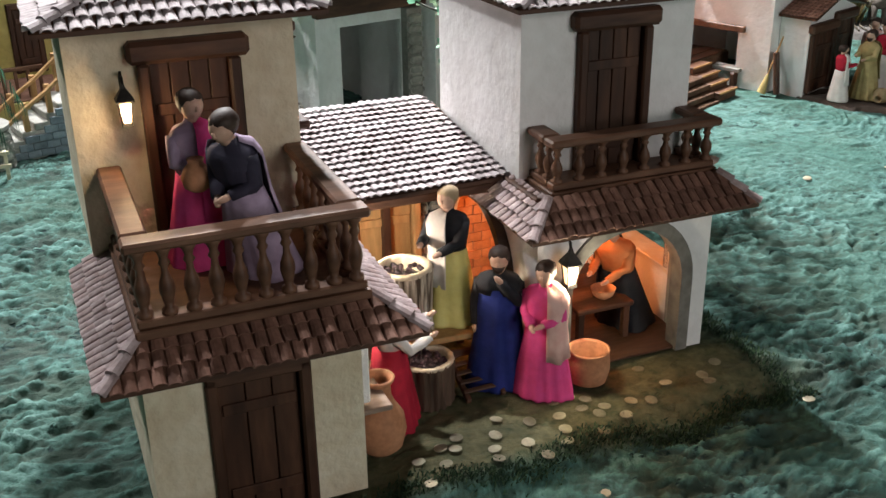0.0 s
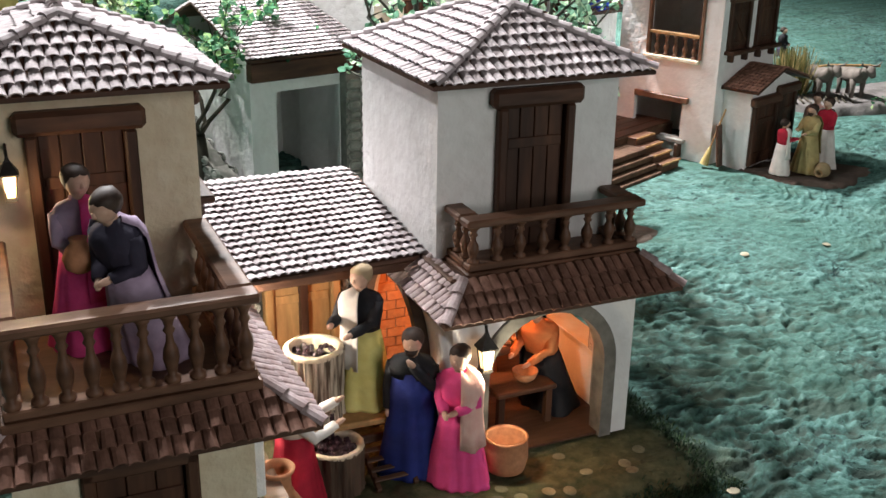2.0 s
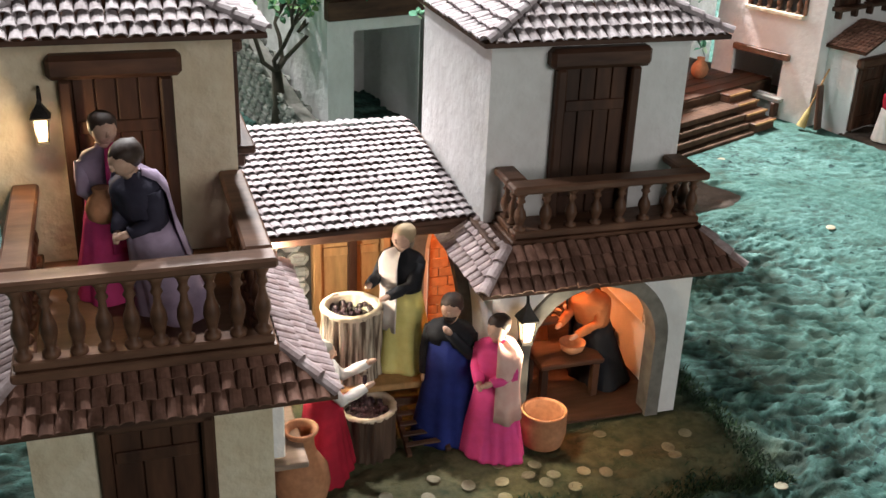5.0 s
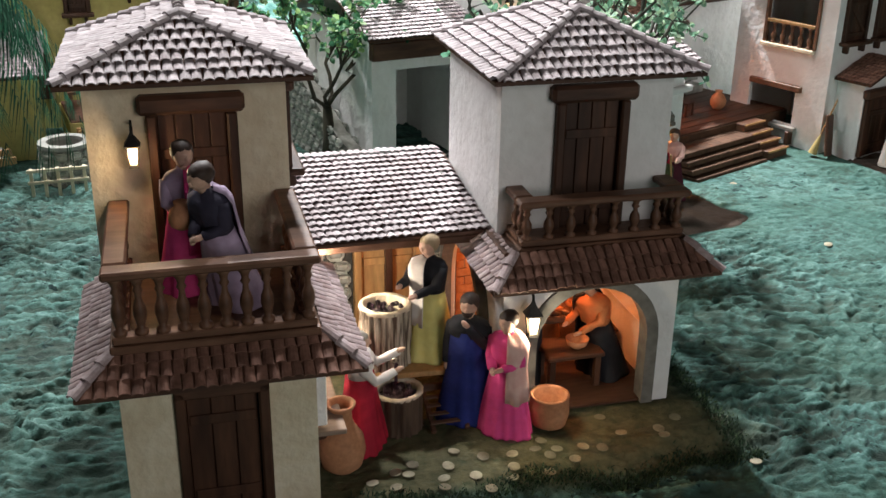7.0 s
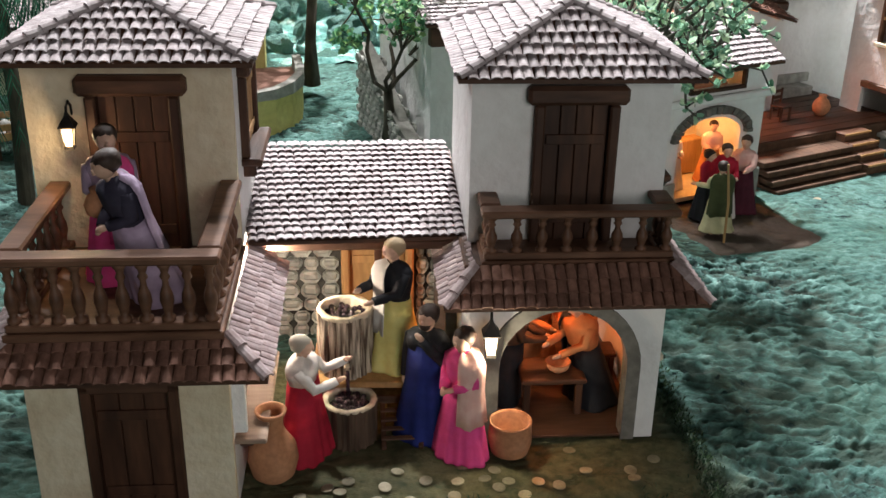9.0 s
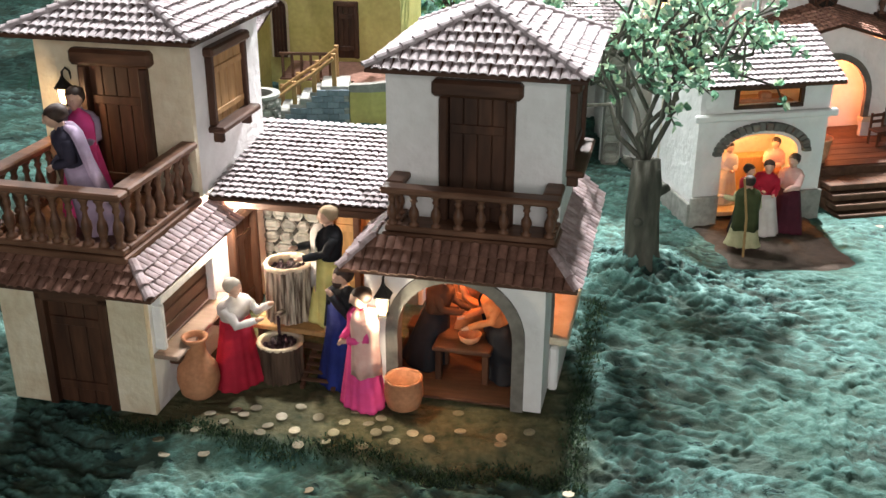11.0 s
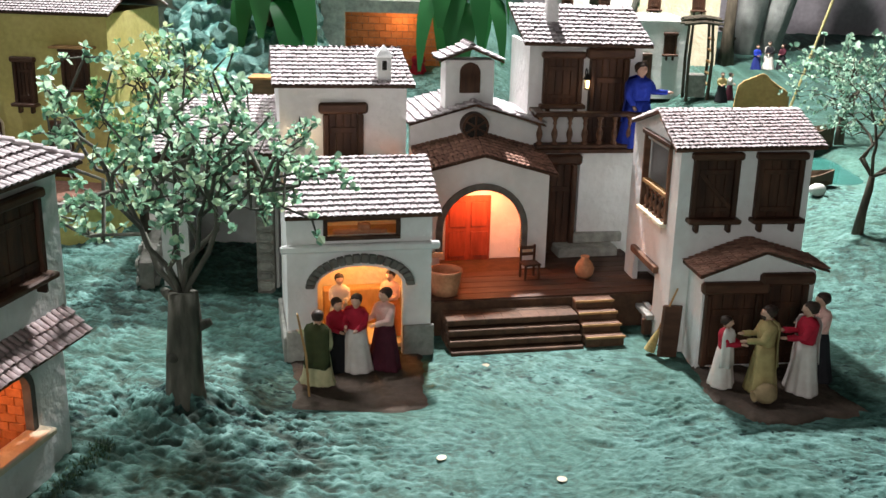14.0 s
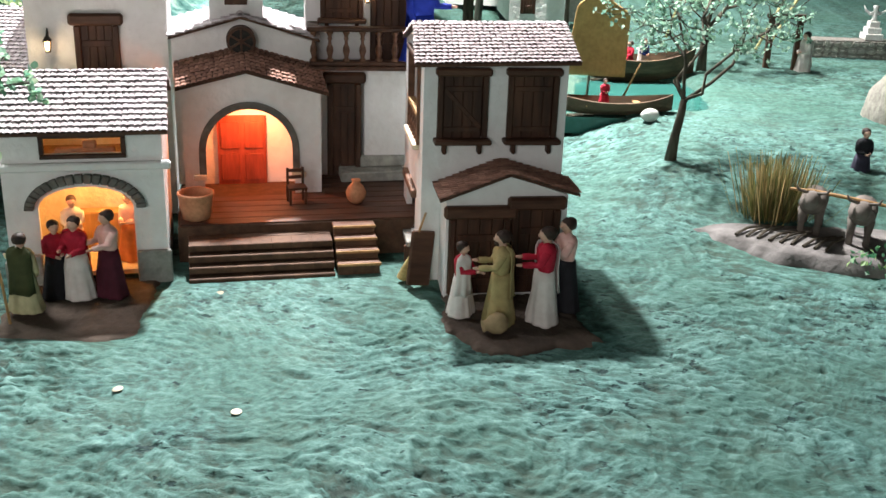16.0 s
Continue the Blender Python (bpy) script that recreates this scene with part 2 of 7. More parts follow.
def ridge_caps(roof, me, P, Q, spacing):
    P, Q = Vector(P), Vector(Q)
    d = (Q - P)
    count = max(1, int(d.length / spacing))
    v = d.normalized()
    u = v.cross(Vector((0, 0, 1))).normalized()
    n = u.cross(v)
    for i in range(count):
        share("ridge_tile", me, roof, Matrix.Translation(P + d * (i / count) + n * 0.004) @ Matrix((u, v, n)).transposed().to_4x4() @ Matrix.Rotation(-0.1, 4, "X"))


TILE_A = tile_mesh("roof_tile", 0.0165, 0.027, TILE)
TILE_P = tile_mesh("porch_tile", 0.0135, 0.02, material("brown_clay_tile", (0.20, 0.095, 0.065), (0.37, 0.20, 0.145), 60, 0.8, 0.3, 200, 0.0008, vary=0.25), 0.0016, 0.2)
TILE_H = tile_mesh("roof_tile", 0.0135, 0.021, material("pale_clay_tile", (0.30, 0.23, 0.225), (0.56, 0.49, 0.49), 45, 0.8, 0.3, 200, 0.0008, vary=0.2), 0.002)
TILE_C = tile_mesh("roof_tile", 0.0165, 0.027, TILE_HALF_SHADE)
TILE_B = tile_mesh("porch_tile", 0.0165, 0.027, TILE_RED_SHADE)
CAP_HALF_SHADE = tile_mesh("ridge_tile", 0.019, 0.03, TILE_HALF_SHADE, arch=0.4)
CAP = tile_mesh("ridge_tile", 0.02, 0.03, TILE, arch=0.45)


def hip_roof(house, x0, x1, y0, y1, z, ya, yb, za, near=260):
    """A hipped roof: eaves x0..x1, y0..y1 at z, ridge from ya to yb at za."""
    xm = (x0 + x1) / 2
    roof = deck("roof", WOODX, house, [[(x0, y0, z), (x1, y0, z), (xm, ya, za)], [(x1, y0, z), (x1, y1, z), (xm, yb, za), (xm, ya, za)],
                                       [(x0, y1, z), (x0, y0, z), (xm, ya, za), (xm, yb, za)], [(x1, y1, z), (x0, y1, z), (xm, yb, za)]])
    left, rest = tile_rows(roof, TILE_A, (x0, y0, z), (x1, y0, z), (xm, ya, za), (xm, ya, za), 0.0165, 0.024, near, seed=3)
    for s, q in enumerate((((x1, y0, z), (x1, y1, z), (xm, yb, za), (xm, ya, za)), ((x0, y1, z), (x0, y0, z), (xm, ya, za), (xm, yb, za)), ((x1, y1, z), (x0, y1, z), (xm, yb, za), (xm, yb, za)))):
        left, r = tile_rows(roof, TILE_A, *q, 0.0165, 0.024, left, seed=5 + s)
        rest += r
    join_tiles(TILE_A, roof, rest)
    for p, q in (((x0, y0, z), (xm, ya, za)), ((x1, y0, z), (xm, ya, za)), ((xm, ya, za), (xm, yb, za)), ((x1, y1, z), (xm, yb, za)), ((x0, y1, z), (xm, yb, za))):
        ridge_caps(roof, CAP, p, q, 0.024)
    return roof


def skirt_roof(house, x0, x1, y0, y1, zlow, zhigh, out, side_l=True, side_r=True, back=None, mat=None, near=250):
    """A lean-to roof of tiles round the front and sides of a block x0..x1 from y0 back to y1."""
    # shade in the tile colour: front slope darkest, side slopes in between
    me, me2 = TILE_B, TILE_C
    xl, xr, yf = x0 - out * side_l, x1 + out * side_r, y0 - out
    faces = [((xl, yf, zlow), (xr, yf, zlow), (x1, y0, zhigh), (x0, y0, zhigh), me)]
    if side_r:
        faces.append(((xr, yf, zlow), (xr, y1, zlow), (x1, y1, zhigh), (x1, y0, zhigh), me2))
    if side_l:
        faces.append(((xl, y1, zlow), (xl, yf, zlow), (x0, y0, zhigh), (x0, y1, zhigh), me2))
    roof = deck("porch_roof", WOODX, house, [f[:4] for f in faces])
    left, ra = near, []
    for s, f in enumerate(faces):
        left, r = tile_rows(roof, f[4], *f[:4], 0.0165, 0.026, left, seed=11 + s)
        if f[4] is me:
            join_tiles(me, roof, r)
        else:
            ra += r
    join_tiles(me2, roof, ra)
    if side_r:
        ridge_caps(roof, CAP_HALF_SHADE, (xr, yf, zlow), (x1, y0, zhigh), 0.024)
    if side_l:
        ridge_caps(roof, CAP_HALF_SHADE, (xl, yf, zlow), (x0, y0, zhigh), 0.024)
    return roof


def pitched_slope(house, A, B, C, D, near=250, me=None, name="roof", w=0.0142, l=0.0185):
    roof = deck(name, WOODX, house, [(A, B, C, D)])
    left, rest = tile_rows(roof, me or TILE_A, A, B, C, D, w, l, near, seed=21)
    join_tiles(me or TILE_A, roof, rest)
    return roof


def baluster_mesh(h, r=0.0095):
    prof = [(1.0, 0), (1.0, 0.08), (0.55, 0.11), (0.7, 0.2), (1.0, 0.34), (0.9, 0.46), (0.5, 0.58), (0.42, 0.68), (0.75, 0.74), (0.5, 0.8), (0.7, 0.88), (1.0, 0.92), (1.0, 1.0)]
    bm = lathe(bmesh.new(), [(r * a, h * b) for a, b in prof], 8)
    bmesh.ops.recalc_face_normals(bm, faces=bm.faces)
    me = bpy.data.meshes.new("baluster")
    bm.to_mesh(me)
    bm.free()
    me.materials.append(RAIL)
    me.polygons.foreach_set("use_smooth", [True] * len(me.polygons))
    return me


def balcony(house, x0, x1, y0, y1, z0, z1, n_front, n_side, left=True, right=True, mat=None):
    """A railing round x0..x1, front at y0, back to the wall at y1."""
    mat = mat or RAIL
    bal = boxpart("balcony", mat, house, x0 - 0.004, x1 + 0.004, y0 - 0.004, y1, z0 - 0.012, z0, 0.002)
    t, k = 0.022, 0.012
    boxpart("bottom_rail", mat, bal, x0, x1, y0, y0 + t, z0 + 0.001, z0 + k, 0.002)
    boxpart("top_rail", mat, bal, x0 - 0.006, x1 + 0.006, y0 - 0.006, y0 + t + 0.004, z1 - k, z1, 0.003)
    me = baluster_mesh(z1 - z0 - 2 * k + 0.002)
    for i in range(n_front):
        share("baluster", me, bal, pose(x0 + t / 2 + (x1 - x0 - t) * i / (n_front - 1), y0 + t / 2, z0 + k - 0.001))
    for on, x in ((left, x0), (right, x1 - t)):
        if on:
            boxpart("bottom_rail", mat, bal, x, x + t, y0 + t + 0.001, y1, z0 + 0.001, z0 + k, 0.002)
            boxpart("top_rail", mat, bal, x - 0.005, x + t + 0.005, y0 + t + 0.006, y1, z1 - k, z1 + 0.0005, 0.003)
            for i in range(n_side):
                share("baluster", me, bal, pose(x + t / 2, y0 + t / 2 + (y1 - y0 - t) * (i + 1) / (n_side + 0.35), z0 + k - 0.001))
    return bal


def door(house, x0, x1, z0, z1, y, planks=4, lintel=True, depth=0.02, mat=None, m=None, lift=0.0):
    """A plank door in a heavy frame, on the wall whose face is y, seen from -y."""
    mat = mat or WOOD
    f = 0.016
    zt = z1 if lintel else z1 - f
    d = boxpart("door", mat, house, x0 + f, x1 - f, y - 0.001, y + 0.006, z0, zt, 0.001, m=m)
    w = (x1 - x0 - 2 * f) / planks
    for i in range(planks):
        boxpart("plank", mat, d, x0 + f + i * w + 0.0008, x0 + f + (i + 1) * w - 0.0008, y - 0.006, y - 0.0012, z0 + 0.002, zt - 0.001, 0.001)
    for zz in (z0 + (z1 - z0) * 0.18, z0 + (z1 - z0) * 0.75):
        boxpart("cross_board", mat, d, x0 + f + 0.004, x1 - f - 0.004, y - 0.010, y - 0.0062, zz - 0.008, zz + 0.008, 0.001)
    for xa in (x0, x1 - f):
        boxpart("jamb", mat, d, xa, xa + f, y - depth, y + 0.004, z0, z1 - 0.001, 0.003)
    if lintel:
        boxpart("lintel", WOODX, d, x0 - 0.012, x1 + 0.012, y - depth - 0.006, y + 0.004, z1, z1 + 0.03, 0.006)
    else:
        boxpart("lintel", WOODX, d, x0, x1, y - depth, y + 0.004, z1 - f, z1 + 0.002, 0.003)
    return d


def window(house, x0, x1, z0, z1, y, m=None, brace=True, leaf=None, sill=True):
    """A shuttered window with a beam over it and a sill on two brackets."""
    f = 0.013
    d = boxpart("window", leaf or WOOD, house, x0 + f, x1 - f, y - 0.001, y + 0.006, z0, z1, 0.001, m=m)
    n = 4
    w = (x1 - x0 - 2 * f) / n
    for i in range(n):
        boxpart("shutter_board", leaf or WOOD, d, x0 + f + i * w + 0.0008, x0 + f + (i + 1) * w - 0.0008, y - 0.005, y - 0.0012, z0, z1, 0.001)
    for zz in (z0 + 0.02, z1 - 0.03):
        boxpart("cross_board", leaf or WOOD, d, x0 + f + 0.003, x1 - f - 0.003, y - 0.008, y - 0.0052, zz - 0.006, zz + 0.006, 0.001)
    if brace:
        a = math.atan2(z1 - z0 - 0.06, x1 - x0 - 2 * f - 0.01)
        boxpart("brace", leaf or WOOD, d, -math.hypot(z1 - z0 - 0.06, x1 - x0 - 2 * f) / 2, math.hypot(z1 - z0 - 0.06, x1 - x0 - 2 * f) / 2, -0.0015, 0.0015, -0.005, 0.005, 0.001,
                m=Matrix.Translation(((x0 + x1) / 2, y - 0.0070, (z0 + z1) / 2 - 0.004)) @ Matrix.Rotation(a, 4, "Y"))
    for xa in (x0, x1 - f):
        boxpart("jamb", WOOD, d, xa, xa + f, y - 0.013, y + 0.003, z0, z1, 0.002)
    boxpart("lintel", WOODX, d, x0 - 0.006, x1 + 0.006, y - 0.02, y + 0.003, z1, z1 + 0.018, 0.004)
    if sill:
        boxpart("sill", WOODX, d, x0 - 0.008, x1 + 0.008, y - 0.032, y + 0.003, z0 - 0.012, z0, 0.003)
        for xa in (x0 + 0.012, x1 - 0.022):
            part("bracket", box(bmesh.new(), xa, xa + 0.01, y - 0.02, y + 0.003, z0 - 0.036, z0 - 0.012, 0.003), WOOD, d)
    return d


def lantern(m, watts=0.25, colour=(1.0, 0.72, 0.42), size=1.0, label="small black iron lantern lit warm on a plaster wall"):
    """A wall lantern hung from a curved bracket; the wall is at local y=0 and the lantern hangs in front."""
    t = thing("wall_lantern", m, label, "lantern", "wall lanterns")
    s = size
    part("bracket", tube(bmesh.new(), [(0, 0.003, 0.03 * s), (0, -0.002, 0.048 * s), (0, -0.012 * s, 0.056 * s), (0, -0.022 * s, 0.052 * s), (0, -0.024 * s, 0.042 * s)], [0.0018 * s] * 5, 6), IRON, t)
    bm = bmesh.new()
    lathe(bm, [(0.014 * s, 0.026 * s), (0.0145 * s, 0.028 * s), (0.004 * s, 0.041 * s), (0.002 * s, 0.046 * s)], 4, pose(0, -0.024 * s, 0, 0, 0, 45))
    part("hood", bm, IRON, t)
    part("glass", lathe(bmesh.new(), [(0.006 * s, 0.002 * s), (0.0095 * s, 0.025 * s)], 4, pose(0, -0.024 * s, 0, 0, 0, 45)), LAMP_GLASS, t)
    for i in range(4):
        a = math.radians(45 + 90 * i)
        c, q = math.cos(a), math.sin(a)
        part("bar", tube(bmesh.new(), [(0.0065 * s * c, -0.024 * s + 0.0065 * s * q, 0), (0.0105 * s * c, -0.024 * s + 0.0105 * s * q, 0.027 * s)], [0.0011 * s] * 2, 4), IRON, t)
    part("base", box(bmesh.new(), -0.006 * s, 0.006 * s, -0.03 * s, -0.018 * s, -0.002 * s, 0.002 * s), IRON, t)
    p = point_light("lantern_flame", m @ Vector((0, -0.036 * s, 0.012 * s)), watts, colour, 0.006)
    return t


# ---- ground ----
def smooth(a, b, x):
    t = np.clip((np.asarray(x, float) - a) / (b - a), 0, 1)
    return t * t * (3 - 2 * t)


def rise(x, y):
    """The lie of the land, without its relief."""
    x, y = np.asarray(x, float), np.asarray(y, float)
    z = 0.02 + 0.015 * smooth(1.1, 1.6, y) + 0.09 * smooth(2.2, 2.9, y) * smooth(2.95, 3.3, x) + 0.03 * smooth(2.3, 3.2, y)
    z = z + 0.045 * np.exp(-((x - 1.46) ** 2 + (y - 1.65) ** 2) / 0.012)
    z = z + 0.16 * np.clip(y - 3.3, 0, 9) * (1 - 0.85 * smooth(2.0, 2.6, x))
    z = z - 0.08 * np.exp(-((y - 3.84) / 0.26) ** 4) * smooth(2.75, 2.95, x) * (1 - smooth(3.42, 3.62, x))
    z = z - 0.03 * smooth(0.98, 0.9, y) * smooth(0.3, 0.5, x) * (1 - smooth(1.2, 1.35, x))
    return z


def fbm(x, y, scale, octaves, seed, gain=0.55):
    rng = np.random.RandomState(seed)
    out, amp = np.zeros_like(x), 1.0
    for o in range(octaves):
        tab = rng.rand(257, 257)
        u, v = x * scale * 2 ** o + 57.3, y * scale * 2 ** o + 31.7
        i, j = np.floor(u).astype(int), np.floor(v).astype(int)
        fu, fv = u - i, v - j
        fu, fv = fu * fu * (3 - 2 * fu), fv * fv * (3 - 2 * fv)
        i, j = i % 256, j % 256
        out += amp * (tab[i, j] * (1 - fu) * (1 - fv) + tab[i + 1, j] * fu * (1 - fv) + tab[i, j + 1] * (1 - fu) * fv + tab[i + 1, j + 1] * fu * fv - 0.5)
        amp *= gain
    return out


def relief(X, Y):
    flow = fbm(X, Y, 1.6, 3, 1)
    warp = fbm(X, Y, 9, 3, 7)
    w = Y + 0.30 * X + 0.5 * flow + 0.06 * warp
    n = fbm(X * 0.5 + 0.2 * flow, w, 24, 3, 2, 0.55)
    comb = fbm(X * 0.22 + 0.1 * flow, w + 0.25 * flow, 62, 2, 31, 0.5)
    strokes = 0.5 - np.abs(n) * 1.3 - np.abs(comb) * 0.9
    m = fbm(X * 0.55 + 0.04 * warp, Y * 1.5 + 0.35 * X - 0.06 * warp, 22, 4, 3, 0.56)
    c = fbm(X * 0.8 + 0.3 * Y + 0.05 * warp, Y - 0.2 * X, 46, 2, 5, 0.6)
    lumps = 0.42 - np.abs(m) * 1.8 + 0.5 * np.abs(c) - 0.12
    return strokes, lumps, flow


def flakes(X, Y):
    """Torn crusts and crumbs of plaster with crisp edges, in patches."""
    warp = fbm(X, Y, 7, 3, 27)
    u, v = X * 0.62 + 0.10 * warp + 0.2 * Y, Y * 1.25 + 0.12 * X + 0.08 * warp
    crust = smooth(-0.035, 0.045, fbm(u, v, 17, 4, 17, 0.56))
    crumbs = smooth(0.0, 0.13, fbm(u * 1.2, v, 43, 3, 23, 0.6))
    patch = (0.2 + 0.8 * smooth(-0.2, 0.22, fbm(X, Y, 2.1, 3, 19))) * (1 - 0.55 * np.minimum(pale_area(X, Y), 1))
    return crust, crumbs, patch


def pale_area(X, Y):
    """Where the paint is pale and brushed out, towards the square before the chapel."""
    return np.clip(smooth(1.2, 2.35, 0.75 * X + 0.75 * (Y - 1.0)) + 0.5 * fbm(X, Y, 1.3, 3, 12), 0, 1.1)


def rough_area(X, Y):
    """Where the plaster is heaped and crumpled rather than brushed smooth."""
    mound = np.exp(-((X - 1.46) ** 2 + (Y - 1.63) ** 2) / 0.016)
    return np.clip(0.95 - 0.85 * pale_area(X, Y) + 0.9 * fbm(X, Y, 2.2, 2, 9), 0.12, 1.2) + 1.7 * mound


def ground_height(X, Y):
    strokes, lumps, flow = relief(X, Y)
    crust, crumbs, patch = flakes(X, Y)
    a = rough_area(X, Y)
    flat = 1 - 0.75 * np.exp(-(np.maximum(np.abs(X - 0.87) - 0.36, 0) / 0.05) ** 2 - (np.maximum(np.abs(Y - 1.2) - 0.26, 0) / 0.05) ** 2)
    for x, y, w, d in ((1.81, 1.86, 0.15, 0.15), (2.76, 1.9, 0.13, 0.12), (2.35, 2.2, 0.4, 0.2), (3.7, 2.45, 0.35, 0.2)):
        flat = flat * (1 - 0.95 * np.exp(-(np.maximum(np.abs(X - x) - w, 0) / 0.04) ** 2 - (np.maximum(np.abs(Y - y) - d, 0) / 0.04) ** 2))
    under = np.exp(-(np.maximum(np.abs(X - 1.80) - 0.16, 0) / 0.03) ** 2 - (np.maximum(np.abs(Y - 1.87) - 0.16, 0) / 0.03) ** 2)
    under = np.maximum(under, np.exp(-(np.maximum(np.abs(X - 2.76) - 0.14, 0) / 0.03) ** 2 - (np.maximum(np.abs(Y - 1.9) - 0.15, 0) / 0.03) ** 2))
    return rise(X, Y) - 0.009 * under + flat * (a * (0.008 * strokes + 0.011 * lumps) + 0.0055 * strokes + 0.010 * flow + patch * (0.0065 * (crust - 0.6) + 0.0045 * (crumbs - 0.3))) - 0.011


def paint_ground(me):
    n = len(me.vertices)
    co = np.empty(n * 3)
    me.vertices.foreach_get("co", co)
    X, Y = co[0::3], co[1::3]
    strokes, lumps, flow = relief(X, Y)
    crust, crumbs, patch = flakes(X, Y)
    # height drives the colour too: dry-brushed peaks paler, shade of hollows painted in
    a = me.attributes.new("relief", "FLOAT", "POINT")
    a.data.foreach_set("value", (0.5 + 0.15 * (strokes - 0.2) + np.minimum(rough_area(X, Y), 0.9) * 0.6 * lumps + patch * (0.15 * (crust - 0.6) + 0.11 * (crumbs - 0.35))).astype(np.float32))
    front = 1.0 - 0.145 * (X - 0.5) + 0.03 * fbm(X, Y, 6, 3, 21)
    court = smooth(-0.025, 0.02, Y - front) * smooth(1.46, 1.40, Y) * smooth(0.44, 0.5, X) * smooth(1.30, 1.22, X + 0.06 * fbm(X, Y, 8, 3, 22))
    court = np.clip(court + 0.35 * lumps * (court > 0.05), 0, 1)
    b = me.attributes.new("earth", "FLOAT", "POINT")
    b.data.foreach_set("value", court.astype(np.float32))
    light = pale_area(X, Y)
    c = me.attributes.new("pale", "FLOAT", "POINT")
    c.data.foreach_set("value", light.astype(np.float32))


def ground_material():
    m = bpy.data.materials.new("teal_painted_ground")
    m.use_nodes = True
    n, k = m.node_tree.nodes, m.node_tree.links
    bsdf = n["Principled BSDF"]
    bsdf.inputs["Roughness"].default_value = 0.8
    bsdf.inputs["Specular IOR Level"].default_value = 0.25

    def attr(name):
        a = n.new("ShaderNodeAttribute")
        a.attribute_name = name
        return a.outputs["Fac"]

    def mix(f, a, b, blend="MIX"):
        x = n.new("ShaderNodeMix")
        x.data_type, x.blend_type = "RGBA", blend
        if isinstance(f, float):
            x.inputs["Factor"].default_value = f
        else:
            k.new(f, x.inputs["Factor"])
        for s, v in (("A", a), ("B", b)):
            if isinstance(v, tuple):
                x.inputs[s].default_value = (*v, 1)
            else:
                k.new(v, x.inputs[s])
        return x.outputs["Result"]
    tex = n.new("ShaderNodeTexCoord")
    no = n.new("ShaderNodeTexNoise")
    no.inputs["Scale"].default_value, no.inputs["Detail"].default_value = 55, 5
    no.inputs["Roughness"].default_value = 0.6
    k.new(tex.outputs["Object"], no.inputs["Vector"])
    no2 = n.new("ShaderNodeTexNoise")
    no2.inputs["Scale"].default_value, no2.inputs["Detail"].default_value = 7, 4
    k.new(tex.outputs["Object"], no2.inputs["Vector"])
    # brush strokes: patches, each brushed in a direction of its own
    bend = n.new("ShaderNodeMix")
    bend.data_type, bend.blend_type = "RGBA", "LINEAR_LIGHT"
    bend.inputs["Factor"].default_value = 0.035
    k.new(tex.outputs["Object"], bend.inputs["A"])
    k.new(no2.outputs["Color"], bend.inputs["B"])
    cells = n.new("ShaderNodeTexVoronoi")
    cells.inputs["Scale"].default_value = 4.2
    k.new(bend.outputs["Result"], cells.inputs["Vector"])
    part_r = n.new("ShaderNodeSeparateColor")
    k.new(cells.outputs["Color"], part_r.inputs[0])
    ang = n.new("ShaderNodeMapRange")
    ang.inputs["To Min"].default_value, ang.inputs["To Max"].default_value = -1.1, 0.9
    k.new(part_r.outputs[0], ang.inputs["Value"])
    turn = n.new("ShaderNodeVectorRotate")
    turn.rotation_type = "Z_AXIS"
    k.new(bend.outputs["Result"], turn.inputs["Vector"])
    k.new(ang.outputs[0], turn.inputs["Angle"])
    mp = n.new("ShaderNodeMapping")
    mp.inputs["Scale"].default_value = (14, 105, 50)
    k.new(turn.outputs[0], mp.inputs["Vector"])
    br = n.new("ShaderNodeTexNoise")
    br.inputs["Scale"].default_value, br.inputs["Detail"].default_value = 1.0, 5
    br.inputs["Roughness"].default_value = 0.7
    k.new(mp.outputs[0], br.inputs["Vector"])
    grain = n.new("ShaderNodeMix")
    grain.data_type = "FLOAT"
    grain.inputs["Factor"].default_value = 0.46
    k.new(no.outputs["Fac"], grain.inputs["A"])
    k.new(br.outputs["Fac"], grain.inputs["B"])
    # low relief falls to the dark end, so hollow shade sits in the colour
    ramp = n.new("ShaderNodeValToRGB")
    cr = ramp.color_ramp
    cr.elements[0].position, cr.elements[0].color = 0.14, (0.010, 0.026, 0.025, 1)
    cr.elements[1].position, cr.elements[1].color = 0.98, (0.53, 0.70, 0.65, 1)
    for p, c in ((0.30, (0.021, 0.068, 0.063, 1)), (0.44, (0.056, 0.150, 0.139, 1)), (0.60, (0.124, 0.256, 0.237, 1)), (0.78, (0.255, 0.43, 0.395, 1))):
        e = cr.elements.new(p)
        e.color = c
    add = n.new("ShaderNodeMath")
    add.operation = "MULTIPLY_ADD"
    k.new(grain.outputs["Result"], add.inputs[0])
    add.inputs[1].default_value = 1.2
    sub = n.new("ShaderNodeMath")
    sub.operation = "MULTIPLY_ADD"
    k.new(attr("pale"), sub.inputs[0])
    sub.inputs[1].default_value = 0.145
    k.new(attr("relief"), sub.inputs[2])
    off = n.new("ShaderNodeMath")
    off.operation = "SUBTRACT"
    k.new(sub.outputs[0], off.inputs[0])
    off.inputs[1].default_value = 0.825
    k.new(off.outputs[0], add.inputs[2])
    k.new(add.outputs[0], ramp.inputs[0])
    green = mix(0.38, ramp.outputs[0], (0.12, 0.16, 0.105))
    teal = mix(no2.outputs["Fac"], green, ramp.outputs[0])
    er = n.new("ShaderNodeValToRGB")
    er.color_ramp.elements[0].position, er.color_ramp.elements[0].color = 0.3, (0.055, 0.065, 0.03, 1)
